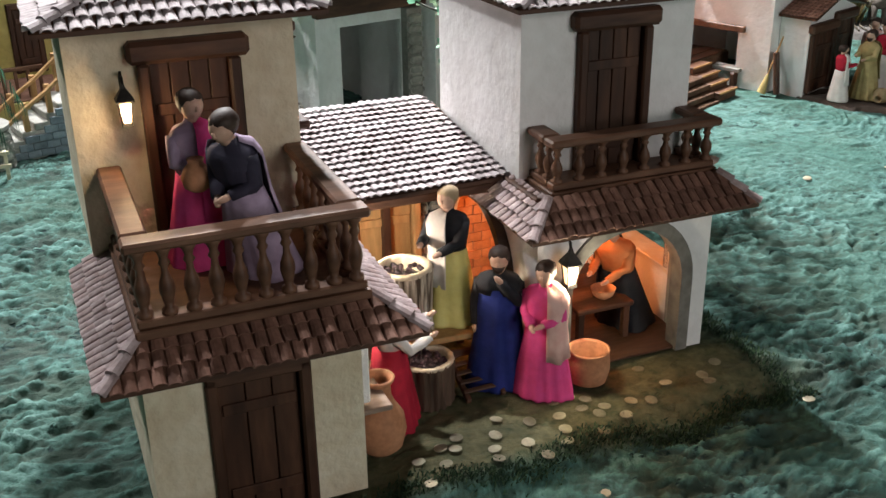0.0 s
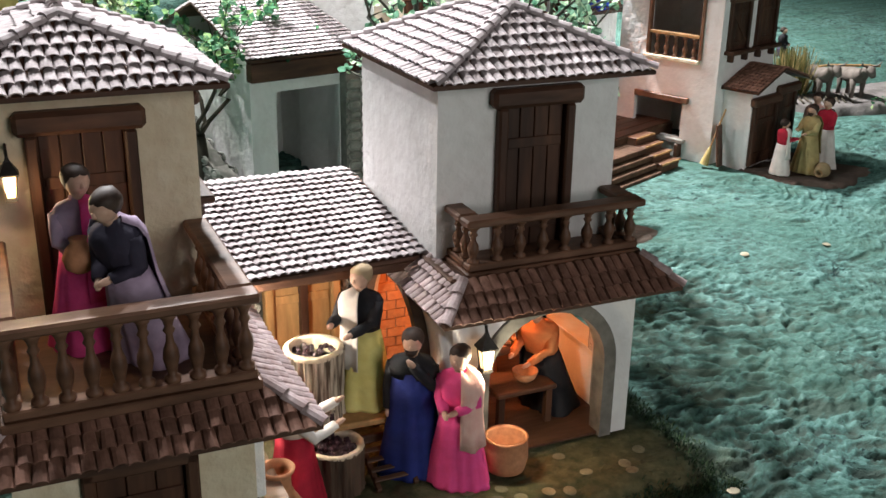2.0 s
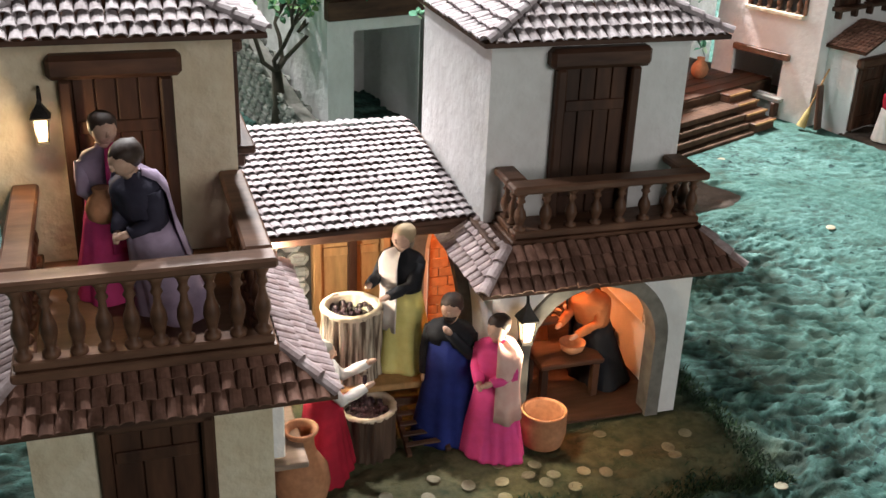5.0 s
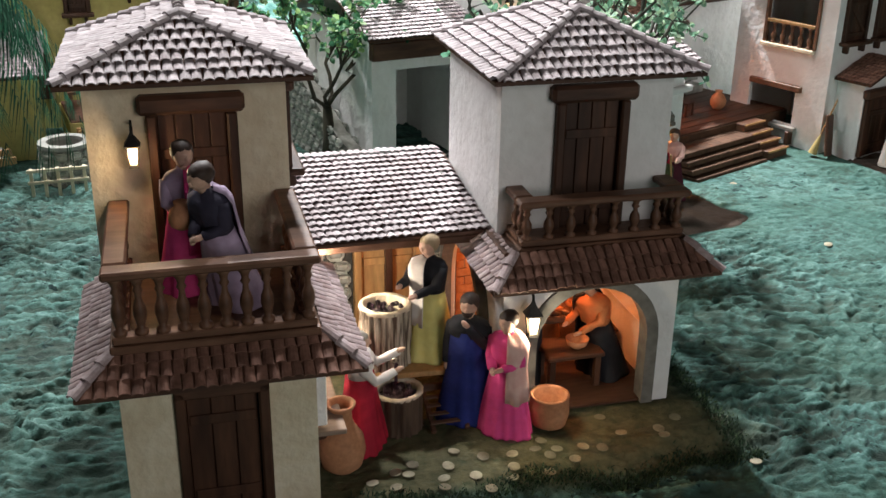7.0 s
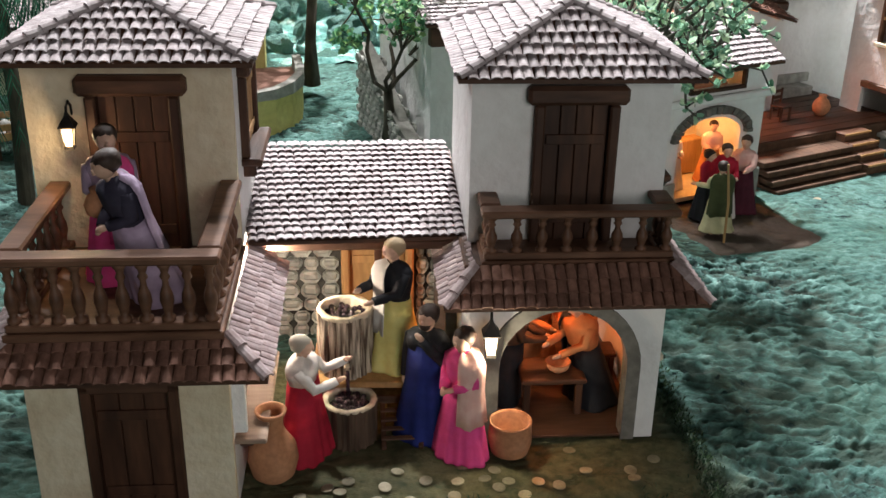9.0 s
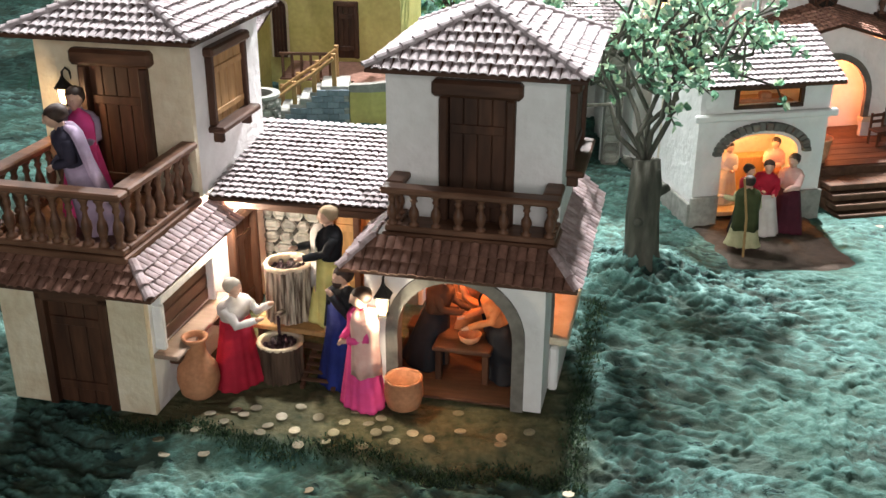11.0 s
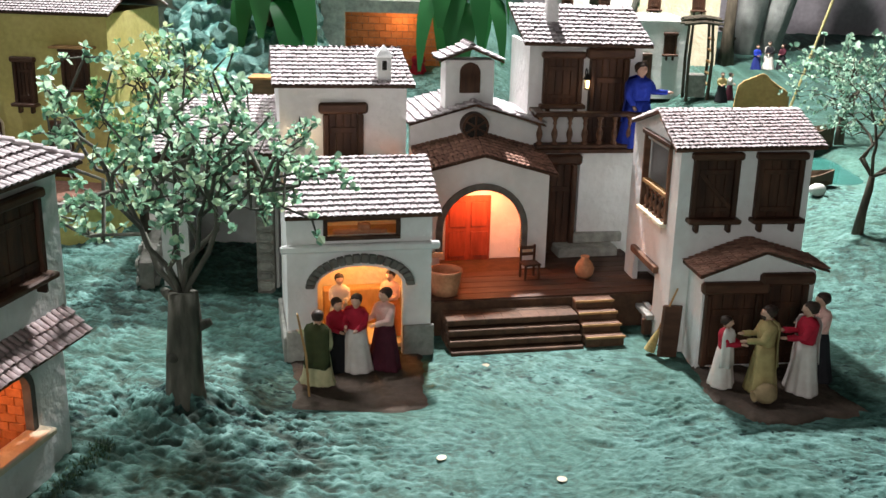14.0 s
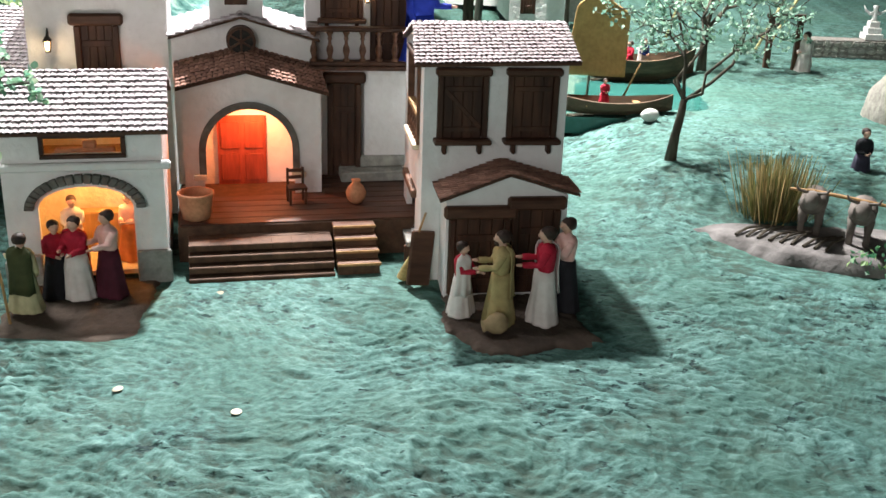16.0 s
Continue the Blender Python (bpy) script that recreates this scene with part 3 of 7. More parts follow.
    er.color_ramp.elements[1].position, er.color_ramp.elements[1].color = 0.75, (0.16, 0.14, 0.075, 1)
    k.new(no.outputs["Fac"], er.inputs[0])
    # dark pits and cracks, in patches; their shade is put into the colour
    pit = n.new("ShaderNodeTexNoise")
    pit.inputs["Scale"].default_value, pit.inputs["Detail"].default_value, pit.inputs["Roughness"].default_value = 40, 4, 0.6
    st = n.new("ShaderNodeMapping")
    st.inputs["Scale"].default_value = (0.7, 1.25, 1.0)
    k.new(bend.outputs["Result"], st.inputs["Vector"])
    k.new(st.outputs[0], pit.inputs["Vector"])
    patch = n.new("ShaderNodeTexNoise")
    patch.inputs["Scale"].default_value, patch.inputs["Detail"].default_value = 3.3, 3
    k.new(tex.outputs["Object"], patch.inputs["Vector"])
    limit = n.new("ShaderNodeMath")
    limit.operation = "MULTIPLY_ADD"
    k.new(patch.outputs["Fac"], limit.inputs[0])
    limit.inputs[1].default_value, limit.inputs[2].default_value = 0.40, 0.165
    depth = n.new("ShaderNodeMath")
    depth.operation = "SUBTRACT"
    k.new(limit.outputs[0], depth.inputs[0])
    k.new(pit.outputs["Fac"], depth.inputs[1])
    hole = n.new("ShaderNodeMapRange")
    hole.inputs["From Min"].default_value, hole.inputs["From Max"].default_value = 0.0, 0.05
    k.new(depth.outputs[0], hole.inputs["Value"])
    wide = n.new("ShaderNodeMapRange")
    wide.inputs["From Min"].default_value, wide.inputs["From Max"].default_value = 0.32, 0.58
    wide.inputs["To Min"].default_value, wide.inputs["To Max"].default_value = 0.5, 0.0
    k.new(patch.outputs["Fac"], wide.inputs["Value"])
    teal = mix(wide.outputs[0], teal, (0.03, 0.085, 0.06))
    teal = mix(hole.outputs[0], teal, (0.012, 0.035, 0.033))
    k.new(mix(attr("earth"), teal, er.outputs[0]), bsdf.inputs["Base Color"])
    bp = n.new("ShaderNodeBump")
    bp.inputs["Strength"].default_value, bp.inputs["Distance"].default_value = 1.0, 0.0075
    low = n.new("ShaderNodeMath")
    low.operation = "MULTIPLY_ADD"
    k.new(hole.outputs[0], low.inputs[0])
    low.inputs[1].default_value = -0.3
    k.new(grain.outputs["Result"], low.inputs[2])
    k.new(low.outputs[0], bp.inputs["Height"])
    k.new(bp.outputs[0], bsdf.inputs["Normal"])
    return m


def grid_mesh(name, xs, ys, fz, mat):
    X, Y = np.meshgrid(xs, ys)
    Z = fz(X, Y)
    nx, ny = len(xs), len(ys)
    co = np.stack([X.ravel(), Y.ravel(), Z.ravel()], 1)
    i = (np.arange(ny - 1)[:, None] * nx + np.arange(nx - 1)[None]).ravel()
    faces = np.stack([i, i + 1, i + nx + 1, i + nx], 1)
    me = bpy.data.meshes.new(name)
    me.vertices.add(len(co))
    me.vertices.foreach_set("co", co.ravel())
    me.loops.add(faces.size)
    me.loops.foreach_set("vertex_index", faces.ravel())
    me.polygons.add(len(faces))
    me.polygons.foreach_set("loop_start", np.arange(0, faces.size, 4))
    me.update()
    me.validate()
    me.polygons.foreach_set("use_smooth", [True] * len(me.polygons))
    me.materials.append(mat)
    return new(name, me)


xs = np.concatenate([np.linspace(-14, -1.3, 24), np.arange(-1.2, 0.0, 0.016), np.arange(0.0, 3.8, 0.0042), np.arange(3.8, 5.2, 0.016), np.linspace(5.3, 18, 24)])
ys = np.concatenate([np.linspace(-8, -0.3, 14), np.arange(-0.2, 0.6, 0.016), np.arange(0.6, 3.1, 0.0042), np.arange(3.1, 5.6, 0.016), np.linspace(5.7, 18, 24)])
ground = grid_mesh("ground", xs, ys, ground_height, ground_material())
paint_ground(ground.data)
tagged(ground, "teal and green painted plaster ground with rough brushed relief", "ground", kind="structure")


def on_ground(x, y):
    return float(rise(x, y)) - 0.006


# ---- the hall round the model ----
HALL = material("grey_hall_wall", (0.13, 0.13, 0.128), (0.20, 0.20, 0.195), 2, 0.9, 0.2, 30, 0.003)
for nm, a in (("wall_north", (-7, 11, 11.0, 11.2)), ("wall_south", (-7, 11, -4.7, -4.5)), ("wall_west", (-7.2, -7, -4.5, 11)), ("wall_east", (11, 11.2, -4.5, 11))):
    ob = part(nm, box(bmesh.new(), *a, -1.0, 3.9), HALL, None)
    tagged(ob, "plain grey wall of the exhibition hall", "wall", kind="structure")
ob = part("ceiling", box(bmesh.new(), -7.2, 11.2, -4.7, 11.2, 3.9, 4.0), HALL, None)
tagged(ob, "plain ceiling of the exhibition hall", "ceiling", kind="structure")


def brick_course(parent, me, x0, x1, z0, z1, bw, bh, m, name="brick", skip=None):
    """Bricks in running bond over a wall face (local x along, z up, front at y=0)."""
    rows = int((z1 - z0) / bh)
    for j in range(rows):
        x = x0 - (bw / 2 if j % 2 else 0)
        while x < x1 - bw * 0.4:
            a, b = max(x, x0), min(x + bw, x1)
            if b - a > bw * 0.3 and not (skip and skip((a + b) / 2, z0 + (j + 0.5) * bh)):
                share(name, me, parent, m @ Matrix.Translation(((a + b) / 2, 0, z0 + (j + 0.5) * bh)) @ Matrix.Diagonal(((b - a - 0.0016) / bw, 1, 1, 1)))
            x += bw


def piece_mesh(name, sx, sy, sz, mat, bev=0.0012, rough=0.0, seed=1):
    bm = box(bmesh.new(), -sx / 2, sx / 2, -sy, 0.001, -sz / 2, sz / 2, bev)
    rnd = random.Random(seed)
    if rough:
        for v in bm.verts:
            v.co += Vector((rnd.uniform(-1, 1), rnd.uniform(-0.6, 0.2), rnd.uniform(-1, 1))) * rough
    bmesh.ops.recalc_face_normals(bm, faces=bm.faces)
    me = bpy.data.meshes.new(name)
    bm.to_mesh(me)
    bm.free()
    me.materials.append(mat)
    return me


BRICK_ME = piece_mesh("brick", 0.036, 0.004, 0.0178, BRICK)
STONE_MES = [piece_mesh("stone", 0.036, 0.008, 0.024, STONE, 0.0085, 0.001, s) for s in range(4)]


def arch_ring(name, mat, parent, xc, half, spring, rise_, width, y0, y1, z0, m=None, legs=True, seg=18, label=""):
    """A flat band round an arched opening, down to z0 on both sides."""
    inner = [(xc - half * math.cos(math.pi * i / seg), spring + rise_ * math.sin(math.pi * i / seg)) for i in range(seg + 1)]
    outer = [(xc - (half + width) * math.cos(math.pi * i / seg), spring + (rise_ + width) * math.sin(math.pi * i / seg)) for i in range(seg + 1)]
    if legs:
        inner = [(xc - half, z0)] + inner + [(xc + half, z0)]
        outer = [(xc - half - width, z0)] + outer + [(xc + half + width, z0)]
    bm = bmesh.new()
    a = [bm.verts.new((x, y0, z)) for x, z in inner]
    b = [bm.verts.new((x, y0, z)) for x, z in outer]
    for i in range(len(a) - 1):
        bm.faces.new((a[i], a[i + 1], b[i + 1], b[i]))
    r = bmesh.ops.extrude_face_region(bm, geom=bm.faces[:])
    bmesh.ops.translate(bm, vec=(0, y1 - y0, 0), verts=[g for g in r["geom"] if isinstance(g, bmesh.types.BMVert)])
    return part(name, bm, mat, parent, label, m)


def stone_field(parent, x0, x1, z0, z1, m, w=0.04, h=0.028, seed=2):
    rnd = random.Random(seed)
    z = z0
    while z < z1 - 0.01:
        x = x0 + rnd.uniform(-0.01, 0)
        hh = h * rnd.uniform(0.85, 1.15)
        while x < x1 - 0.01:
            ww = w * rnd.uniform(0.7, 1.25)
            a, b = max(x, x0), min(x + ww, x1)
            if b - a > 0.012:
                share("stone", STONE_MES[rnd.randrange(4)], parent, m @ Matrix.Translation(((a + b) / 2, 0, z + hh / 2)) @ Matrix.Rotation(rnd.uniform(-0.06, 0.06), 4, "Y") @ Matrix.Diagonal(((b - a - 0.003) / 0.036, 1, (hh - 0.003) / 0.024, 1)))
            x += ww
        z += hh


# ---- house one: balcony house with cream front ----
W = 0.014
FLOOR = 0.015
M1 = pose(0.525, 1.022, FLOOR, 0, 0, -10.5)
h1 = thing("balcony_house", M1, "two-storey cream plaster model house with wooden balcony", "model house", "model houses")
panel("front_wall", CREAM, h1, 0.277, 0, 0.294, W, pose(-0.268, 0, 0), [(0.073, 0.208, -0.01, 0.228, 0)])
panel("side_wall", PLASTER, h1, 0.52, 0, 0.294, W, pose(0.009, W, 0, 0, 0, 90), [(0.035, 0.21, 0.125, 0.2, 0), (0.325, 0.45, -0.01, 0.235, 0)])
panel("side_wall", CREAM, h1, 0.52, 0, 0.294, W, pose(-0.268 + W, W, 0, 0, 0, 90))
panel("back_wall", PLASTER, h1, 0.277, 0, 0.294, W, pose(-0.268, 0.52 + W, 0))
boxpart("upper_floor", WOODX, h1, -0.264, 0.006, 0.016, 0.53, 0.295, 0.304)
door(h1, -0.195, -0.06, 0, 0.224, 0.012, lintel=False, planks=3)
COUNTER = material("worn_counter_board", (0.20, 0.135, 0.10), (0.38, 0.28, 0.215), 40, 0.8, 0.5, 120, 0.001, stretch=(1, 0.15, 1))
# window bay and door on the courtyard side
bay = boxpart("window", WOOD, h1, 0.03, 0.225, -0.004, 0.004, 0.12, 0.205, 0.001, m=pose(0.007, 0.006, 0, 0, 0, 90))
for i in range(3):
    boxpart("shutter_board", WOODX, bay, 0.034, 0.221, -0.008, -0.0045, 0.123 + i * 0.027, 0.148 + i * 0.027, 0.001)
for a in ((0.02, 0.235, 0.205, 0.222), (0.02, 0.031, 0.118, 0.204), (0.224, 0.235, 0.118, 0.204)):
    boxpart("window_frame", PLASTER, bay, a[0], a[1], -0.02, 0.004, a[2], a[3], 0.002)
boxpart("sill", COUNTER, bay, 0.008, 0.27, -0.048, 0.003, 0.106, 0.114, 0.002)
for a in (0.06, 0.215):
    part("bracket", box(bmesh.new(), a, a + 0.014, -0.036, 0.002, 0.066, 0.1035, 0.004), WOOD, bay)
door(h1, 0.335, 0.46, 0, 0.235, 0.0, planks=3, lintel=False, m=pose(0.004, 0.005, 0, 0, 0, 90))
panel("upper_front_wall", CREAM, h1, 0.299, 0.305, 0.626, W, pose(-0.29, 0.242, 0), [(0.089, 0.222, 0.304, 0.561, 0)])
panel("upper_side_wall", PLASTER, h1, 0.29, 0.305, 0.626, W, pose(0.009, 0.242 + W, 0, 0, 0, 90))
panel("upper_side_wall", CREAM, h1, 0.29, 0.305, 0.626, W, pose(-0.29 + W, 0.242 + W, 0, 0, 0, 90))
panel("upper_back_wall", PLASTER, h1, 0.299, 0.305, 0.626, W, pose(-0.29, 0.532 + W, 0))
door(h1, -0.202, -0.067, 0.305, 0.563, 0.248, planks=4)
window(h1, 0.062, 0.225, 0.44, 0.57, 0.0, m=pose(0.009, 0.248, 0, 0, 0, 90), leaf=OAK, brace=False)
hip_roof(h1, -0.325, 0.046, 0.19, 0.585, 0.62, 0.33, 0.45, 0.696)
skirt_roof(h1, -0.264, 0.018, -0.03, 0.28, 0.272, 0.312, 0.054)
balcony(h1, -0.265, 0.01, -0.04, 0.242, 0.322, 0.43, 10, 7)
lantern(M1 @ pose(-0.224, 0.242, 0.492), 0.5, size=1.15)

# ---- house two: arched ground floor, balcony above ----
M2 = pose(1.21, 1.06, FLOOR, 0, 0, -10.5)
h2 = thing("arched_house", M2, "two-storey white plaster model house with arched room and balcony", "model house", "model houses")
panel("front_wall", PLASTER, h2, 0.32, 0, 0.30, W, pose(-0.318, 0, 0), [(0.058, 0.268, -0.01, 0.242, 0.105)])
arch_ring("arch_band", ARCHSTONE, h2, -0.155, 0.103, 0.137, 0.103, 0.022, -0.006, W + 0.012, 0.0)
side = panel("side_wall", PLASTER, h2, 0.4, 0, 0.30, W, pose(0.002, W, 0, 0, 0, 90), [(0.09, 0.285, 0.105, 0.25, 0.06)])
arch_ring("window_band", ARCHSTONE, h2, 0.202, 0.096, 0.19, 0.058, 0.014, -0.004, W, 0.105, m=pose(0.002, 0, 0, 0, 0, 90))
boxpart("sill", CREAM, h2, -0.012, 0.036, 0.085, 0.325, 0.092, 0.106, 0.003)
boxpart("sill_base", PLASTER, h2, 0.003, 0.02, 0.08, 0.33, 0.0, 0.09, 0.004)
panel("side_wall", PLASTER, h2, 0.4, 0, 0.30, W, pose(-0.318 + W, W, 0, 0, 0, 90), [(0.075, 0.345, -0.01, 0.255, 0.12)])
arch_ring("arch_band", ARCHSTONE, h2, 0.224, 0.13, 0.132, 0.12, 0.016, -0.005, W + 0.004, 0.0, m=pose(-0.318, 0, 0, 0, 0, 90) @ pose(0, -0.0, 0))
wall_in = boxpart("brick_wall", MORTAR, h2, -0.30, -0.001, 0.372, 0.40, 0.0, 0.298, 0.001)
brick_course(wall_in, BRICK_ME, -0.30, -0.002, 0.002, 0.298, 0.036, 0.0185, pose(0, 0.371, 0))
wall_in2 = boxpart("brick_wall", MORTAR, h2, -0.016, -0.0125, 0.016, 0.085, 0.0, 0.29, 0.0005)
boxpart("room_floor", WOODX, h2, -0.302, -0.014, 0.002, 0.37, 0.001, 0.006, 0.001)
boxpart("upper_floor", WOODX, h2, -0.315, 0.0, 0.016, 0.41, 0.3015, 0.31)
panel("upper_front_wall", PLASTER, h2, 0.31, 0.311, 0.594, W, pose(-0.302, 0.102, 0), [(0.096, 0.226, 0.310, 0.541, 0)])
panel("upper_side_wall", PLASTER, h2, 0.3, 0.311, 0.594, W, pose(0.008, 0.102 + W, 0, 0, 0, 90))
panel("upper_side_wall", PLASTER, h2, 0.3, 0.311, 0.594, W, pose(-0.302 + W, 0.102 + W, 0, 0, 0, 90))
panel("upper_back_wall", PLASTER, h2, 0.31, 0.311, 0.594, W, pose(-0.302, 0.402 + W, 0))
door(h2, -0.206, -0.074, 0.311, 0.541, 0.108)
window(h2, 0.05, 0.245, 0.4, 0.54, 0.0, m=pose(0.008, 0.12, 0, 0, 0, 90), brace=False)
hip_roof(h2, -0.327, 0.047, 0.06, 0.462, 0.588, 0.192, 0.286, 0.678)
skirt_roof(h2, -0.3, 0.008, 0.006, 0.425, 0.266, 0.312, 0.05)
balcony(h2, -0.285, 0.01, 0.018, 0.102, 0.316, 0.398, 8, 2)

# ---- lean-to roof and back wall of the courtyard ----
shed = thing("lean_to", M2, "lean-to roof of pale clay tiles between two model houses", "lean-to roof")
SHED = ((-0.65, 0.095, 0.318), (-0.303, 0.135, 0.308), (-0.303, 0.462, 0.348), (-0.705, 0.462, 0.358))
roof = deck("roof", WOODX, shed, [SHED])
left, rest = tile_rows(roof, TILE_A, *SHED, 0.0145, 0.0225, 290, seed=4)
join_tiles(TILE_A, roof, rest)
boxpart("beam", WOODX, shed, -0.66, -0.306, 0.14, 0.156, 0.282, 0.299, 0.003)
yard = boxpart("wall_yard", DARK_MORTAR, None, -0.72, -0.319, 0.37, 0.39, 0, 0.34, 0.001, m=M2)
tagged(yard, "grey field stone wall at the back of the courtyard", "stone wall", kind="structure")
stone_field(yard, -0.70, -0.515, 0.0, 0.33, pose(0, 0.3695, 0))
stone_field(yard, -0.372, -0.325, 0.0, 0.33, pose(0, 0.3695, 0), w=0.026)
d = door(yard, -0.512, -0.376, 0.0, 0.225, 0.366, planks=2, lintel=False, mat=OAK)
boxpart("mullion", WOOD, d, -0.45, -0.436, 0.345, 0.362, 0.0, 0.21, 0.001)
post = thing("corner_post", M2 @ pose(-0.725, 0.33, 0), "cream plastered post beside the dark courtyard door", "post")
boxpart("shaft", CREAM, post, -0.012, 0.012, -0.012, 0.012, 0.0, 0.32, 0.002)

# ---- house three: arched shop and chapel group ----
M3 = pose(1.965, 2.045, 0.03, 0, 0, 14)
h3 = thing("arched_shop", M3, "white plaster model shop with arched front and tiled roof", "model house", "model houses")
panel("front_wall", PLASTER, h3, 0.348, -0.03, 0.352, W, pose(-0.348, 0, 0), [(0.071, 0.277, -0.04, 0.222, 0.05), (0.09, 0.266, 0.298, 0.336, 0)])
band = arch_ring("arch_band", MORTAR, h3, -0.174, 0.112, 0.172, 0.062, 0.015, -0.008, 0.002, 0.0, legs=False)
for i in range(20):
    a0, a1 = math.pi * (i + 0.06) / 20, math.pi * (i + 0.94) / 20
    bm = bmesh.new()
    q = [(-0.174 - r_ * math.cos(a), 0.172 + z_ * math.sin(a)) for r_, z_, a in ((0.111, 0.061, a0), (0.111, 0.061, a1), (0.132, 0.082, a1), (0.132, 0.082, a0))]
    f = bm.faces.new([bm.verts.new((x, 0.0, z)) for x, z in q])
    r = bmesh.ops.extrude_face_region(bm, geom=[f])
    bmesh.ops.translate(bm, vec=(0, -0.0145 - 0.002 * (i % 3), 0), verts=[g for g in r["geom"] if isinstance(g, bmesh.types.BMVert)])
    bmesh.ops.bevel(bm, geom=bm.edges[:], offset=0.0018, segments=1, affect="EDGES")
    part("arch_stone", bm, ARCHSTONE, band)
panel("side_wall", PLASTER, h3, 0.29, -0.03, 0.352, W, pose(0.0, W, 0, 0, 0, 90))
panel("side_wall", PLASTER, h3, 0.29, -0.03, 0.352, W, pose(-0.348 + W, W, 0, 0, 0, 90))
panel("back_wall", CREAM, h3, 0.348, -0.03, 0.44, W, pose(-0.348, 0.22, 0))
boxpart("ledge", PLASTER, h3, -0.364, 0.018, -0.018, -0.0005, 0.262, 0.281, 0.004)
boxpart("plinth", STONE, h3, -0.354, -0.278, -0.01, -0.001, -0.03, 0.066, 0.003)
boxpart("plinth", STONE, h3, -0.070, 0.008, -0.01, -0.001, -0.03, 0.066, 0.003)
boxpart("plinth", STONE, h3, -0.36, -0.349, -0.008, 0.28, -0.03, 0.05, 0.003)
boxpart("shop_floor", CREAM, h3, -0.33, -0.016, 0.016, 0.218, 0.0, 0.012, 0.001)
boxpart("shop_counter", OAK, h3, -0.25, -0.05, 0.15, 0.19, 0.013, 0.11, 0.003)
frame_w = boxpart("window_frame", WOOD, h3, -0.262, -0.078, -0.008, 0.004, 0.336, 0.345, 0.001)
for a in ((-0.262, -0.078, 0.289, 0.298), (-0.262, -0.252, 0.299, 0.3355), (-0.088, -0.078, 0.299, 0.3355)):
    boxpart("window_frame", WOOD, h3, a[0], a[1], -0.008, 0.004, a[2], a[3], 0.001)
boxpart("window_parcel", CLAY, h3, -0.235, -0.105, 0.03, 0.05, 0.285, 0.303, 0.003)
boxpart("window_parcel", CLAY, h3, -0.175, -0.145, 0.03, 0.05, 0.303, 0.318, 0.003)
boxpart("loft_floor", OAK, h3, -0.33, -0.016, 0.016, 0.218, 0.255, 0.262, 0.001)
pitched_slope(h3, (-0.352, -0.034, 0.354), (0.016, -0.034, 0.354), (0.014, 0.15, 0.452), (-0.345, 0.15, 0.452))
pitched_slope(h3, (0.014, 0.32, 0.375), (-0.345, 0.32, 0.375), (-0.345, 0.152, 0.452), (0.014, 0.152, 0.452), near=0)

h3b = thing("flat_fronted_house", M3 @ pose(0.014, 0.0, 0), "tall white plaster model house with dark door and chimney", "model house", "model houses")
panel("front_wall", PLASTER, h3b, 0.346, -0.03, 0.59, W, pose(-0.352, 0.45, 0))
panel("side_wall", PLASTER, h3b, 0.3, -0.03, 0.59, W, pose(-0.006, 0.45 + W, 0, 0, 0, 90))
panel("side_wall", PLASTER, h3b, 0.3, -0.03, 0.59, W, pose(-0.352 + W, 0.45 + W, 0, 0, 0, 90))
door(h3b, -0.236, -0.126, 0.33, 0.513, 0.45, depth=0.012)
pitched_slope(h3b, (-0.372, 0.425, 0.592), (0.014, 0.425, 0.588), (0.0, 0.6, 0.672), (-0.368, 0.6, 0.672), w=0.0145, l=0.02)
pitched_slope(h3b, (0.0, 0.78, 0.59), (-0.368, 0.78, 0.59), (-0.368, 0.602, 0.672), (0.0, 0.602, 0.672), near=0)
chim = part("chimney", box(bmesh.new(), -0.088, -0.05, 0.44, 0.478, 0.6, 0.665, 0.002), PLASTER, h3b)
part("chimney_cap", lathe(bmesh.new(), [(0.034, 0.0), (0.002, 0.03)], 4, pose(-0.069, 0.459, 0.6655, 0, 0, 45)), PLASTER, chim)
boxpart("chimney_slot", IRON, chim, -0.075, -0.063, 0.438, 0.441, 0.63, 0.655, 0.0)
lantern(M3 @ pose(-0.285, 0.45, 0.45), 0.3, size=1.0)

MC = M3 @ pose(0.014, 0.004, 0)
chapel = thing("chapel", MC, "white plaster model chapel with arched porch and bell gable", "model chapel", "model houses")
FL = 0.085


def gable_wall(name, x0, x1, z0, zl, zr, xa, za, y, thick, arch=None):
    bm = bmesh.new()
    pts = [(x0, z0)]
    if arch:
        xc, half, spring, up = arch
        pts += [(xc - half, z0)] + [(xc - half * math.cos(math.pi * i / 18), spring + up * math.sin(math.pi * i / 18)) for i in range(19)] + [(xc + half, z0)]
    pts += [(x1, z0), (x1, zr), (xa, za), (x0, zl)]
    f = bm.faces.new([bm.verts.new((x, y, z)) for x, z in pts])
    f.normal_update()
    bmesh.ops.triangulate(bm, faces=[f])
    r = bmesh.ops.extrude_face_region(bm, geom=bm.faces[:])
    bmesh.ops.translate(bm, vec=(0, thick, 0), verts=[g for g in r["geom"] if isinstance(g, bmesh.types.BMVert)])
    return part(name, bm, PLASTER, chapel)


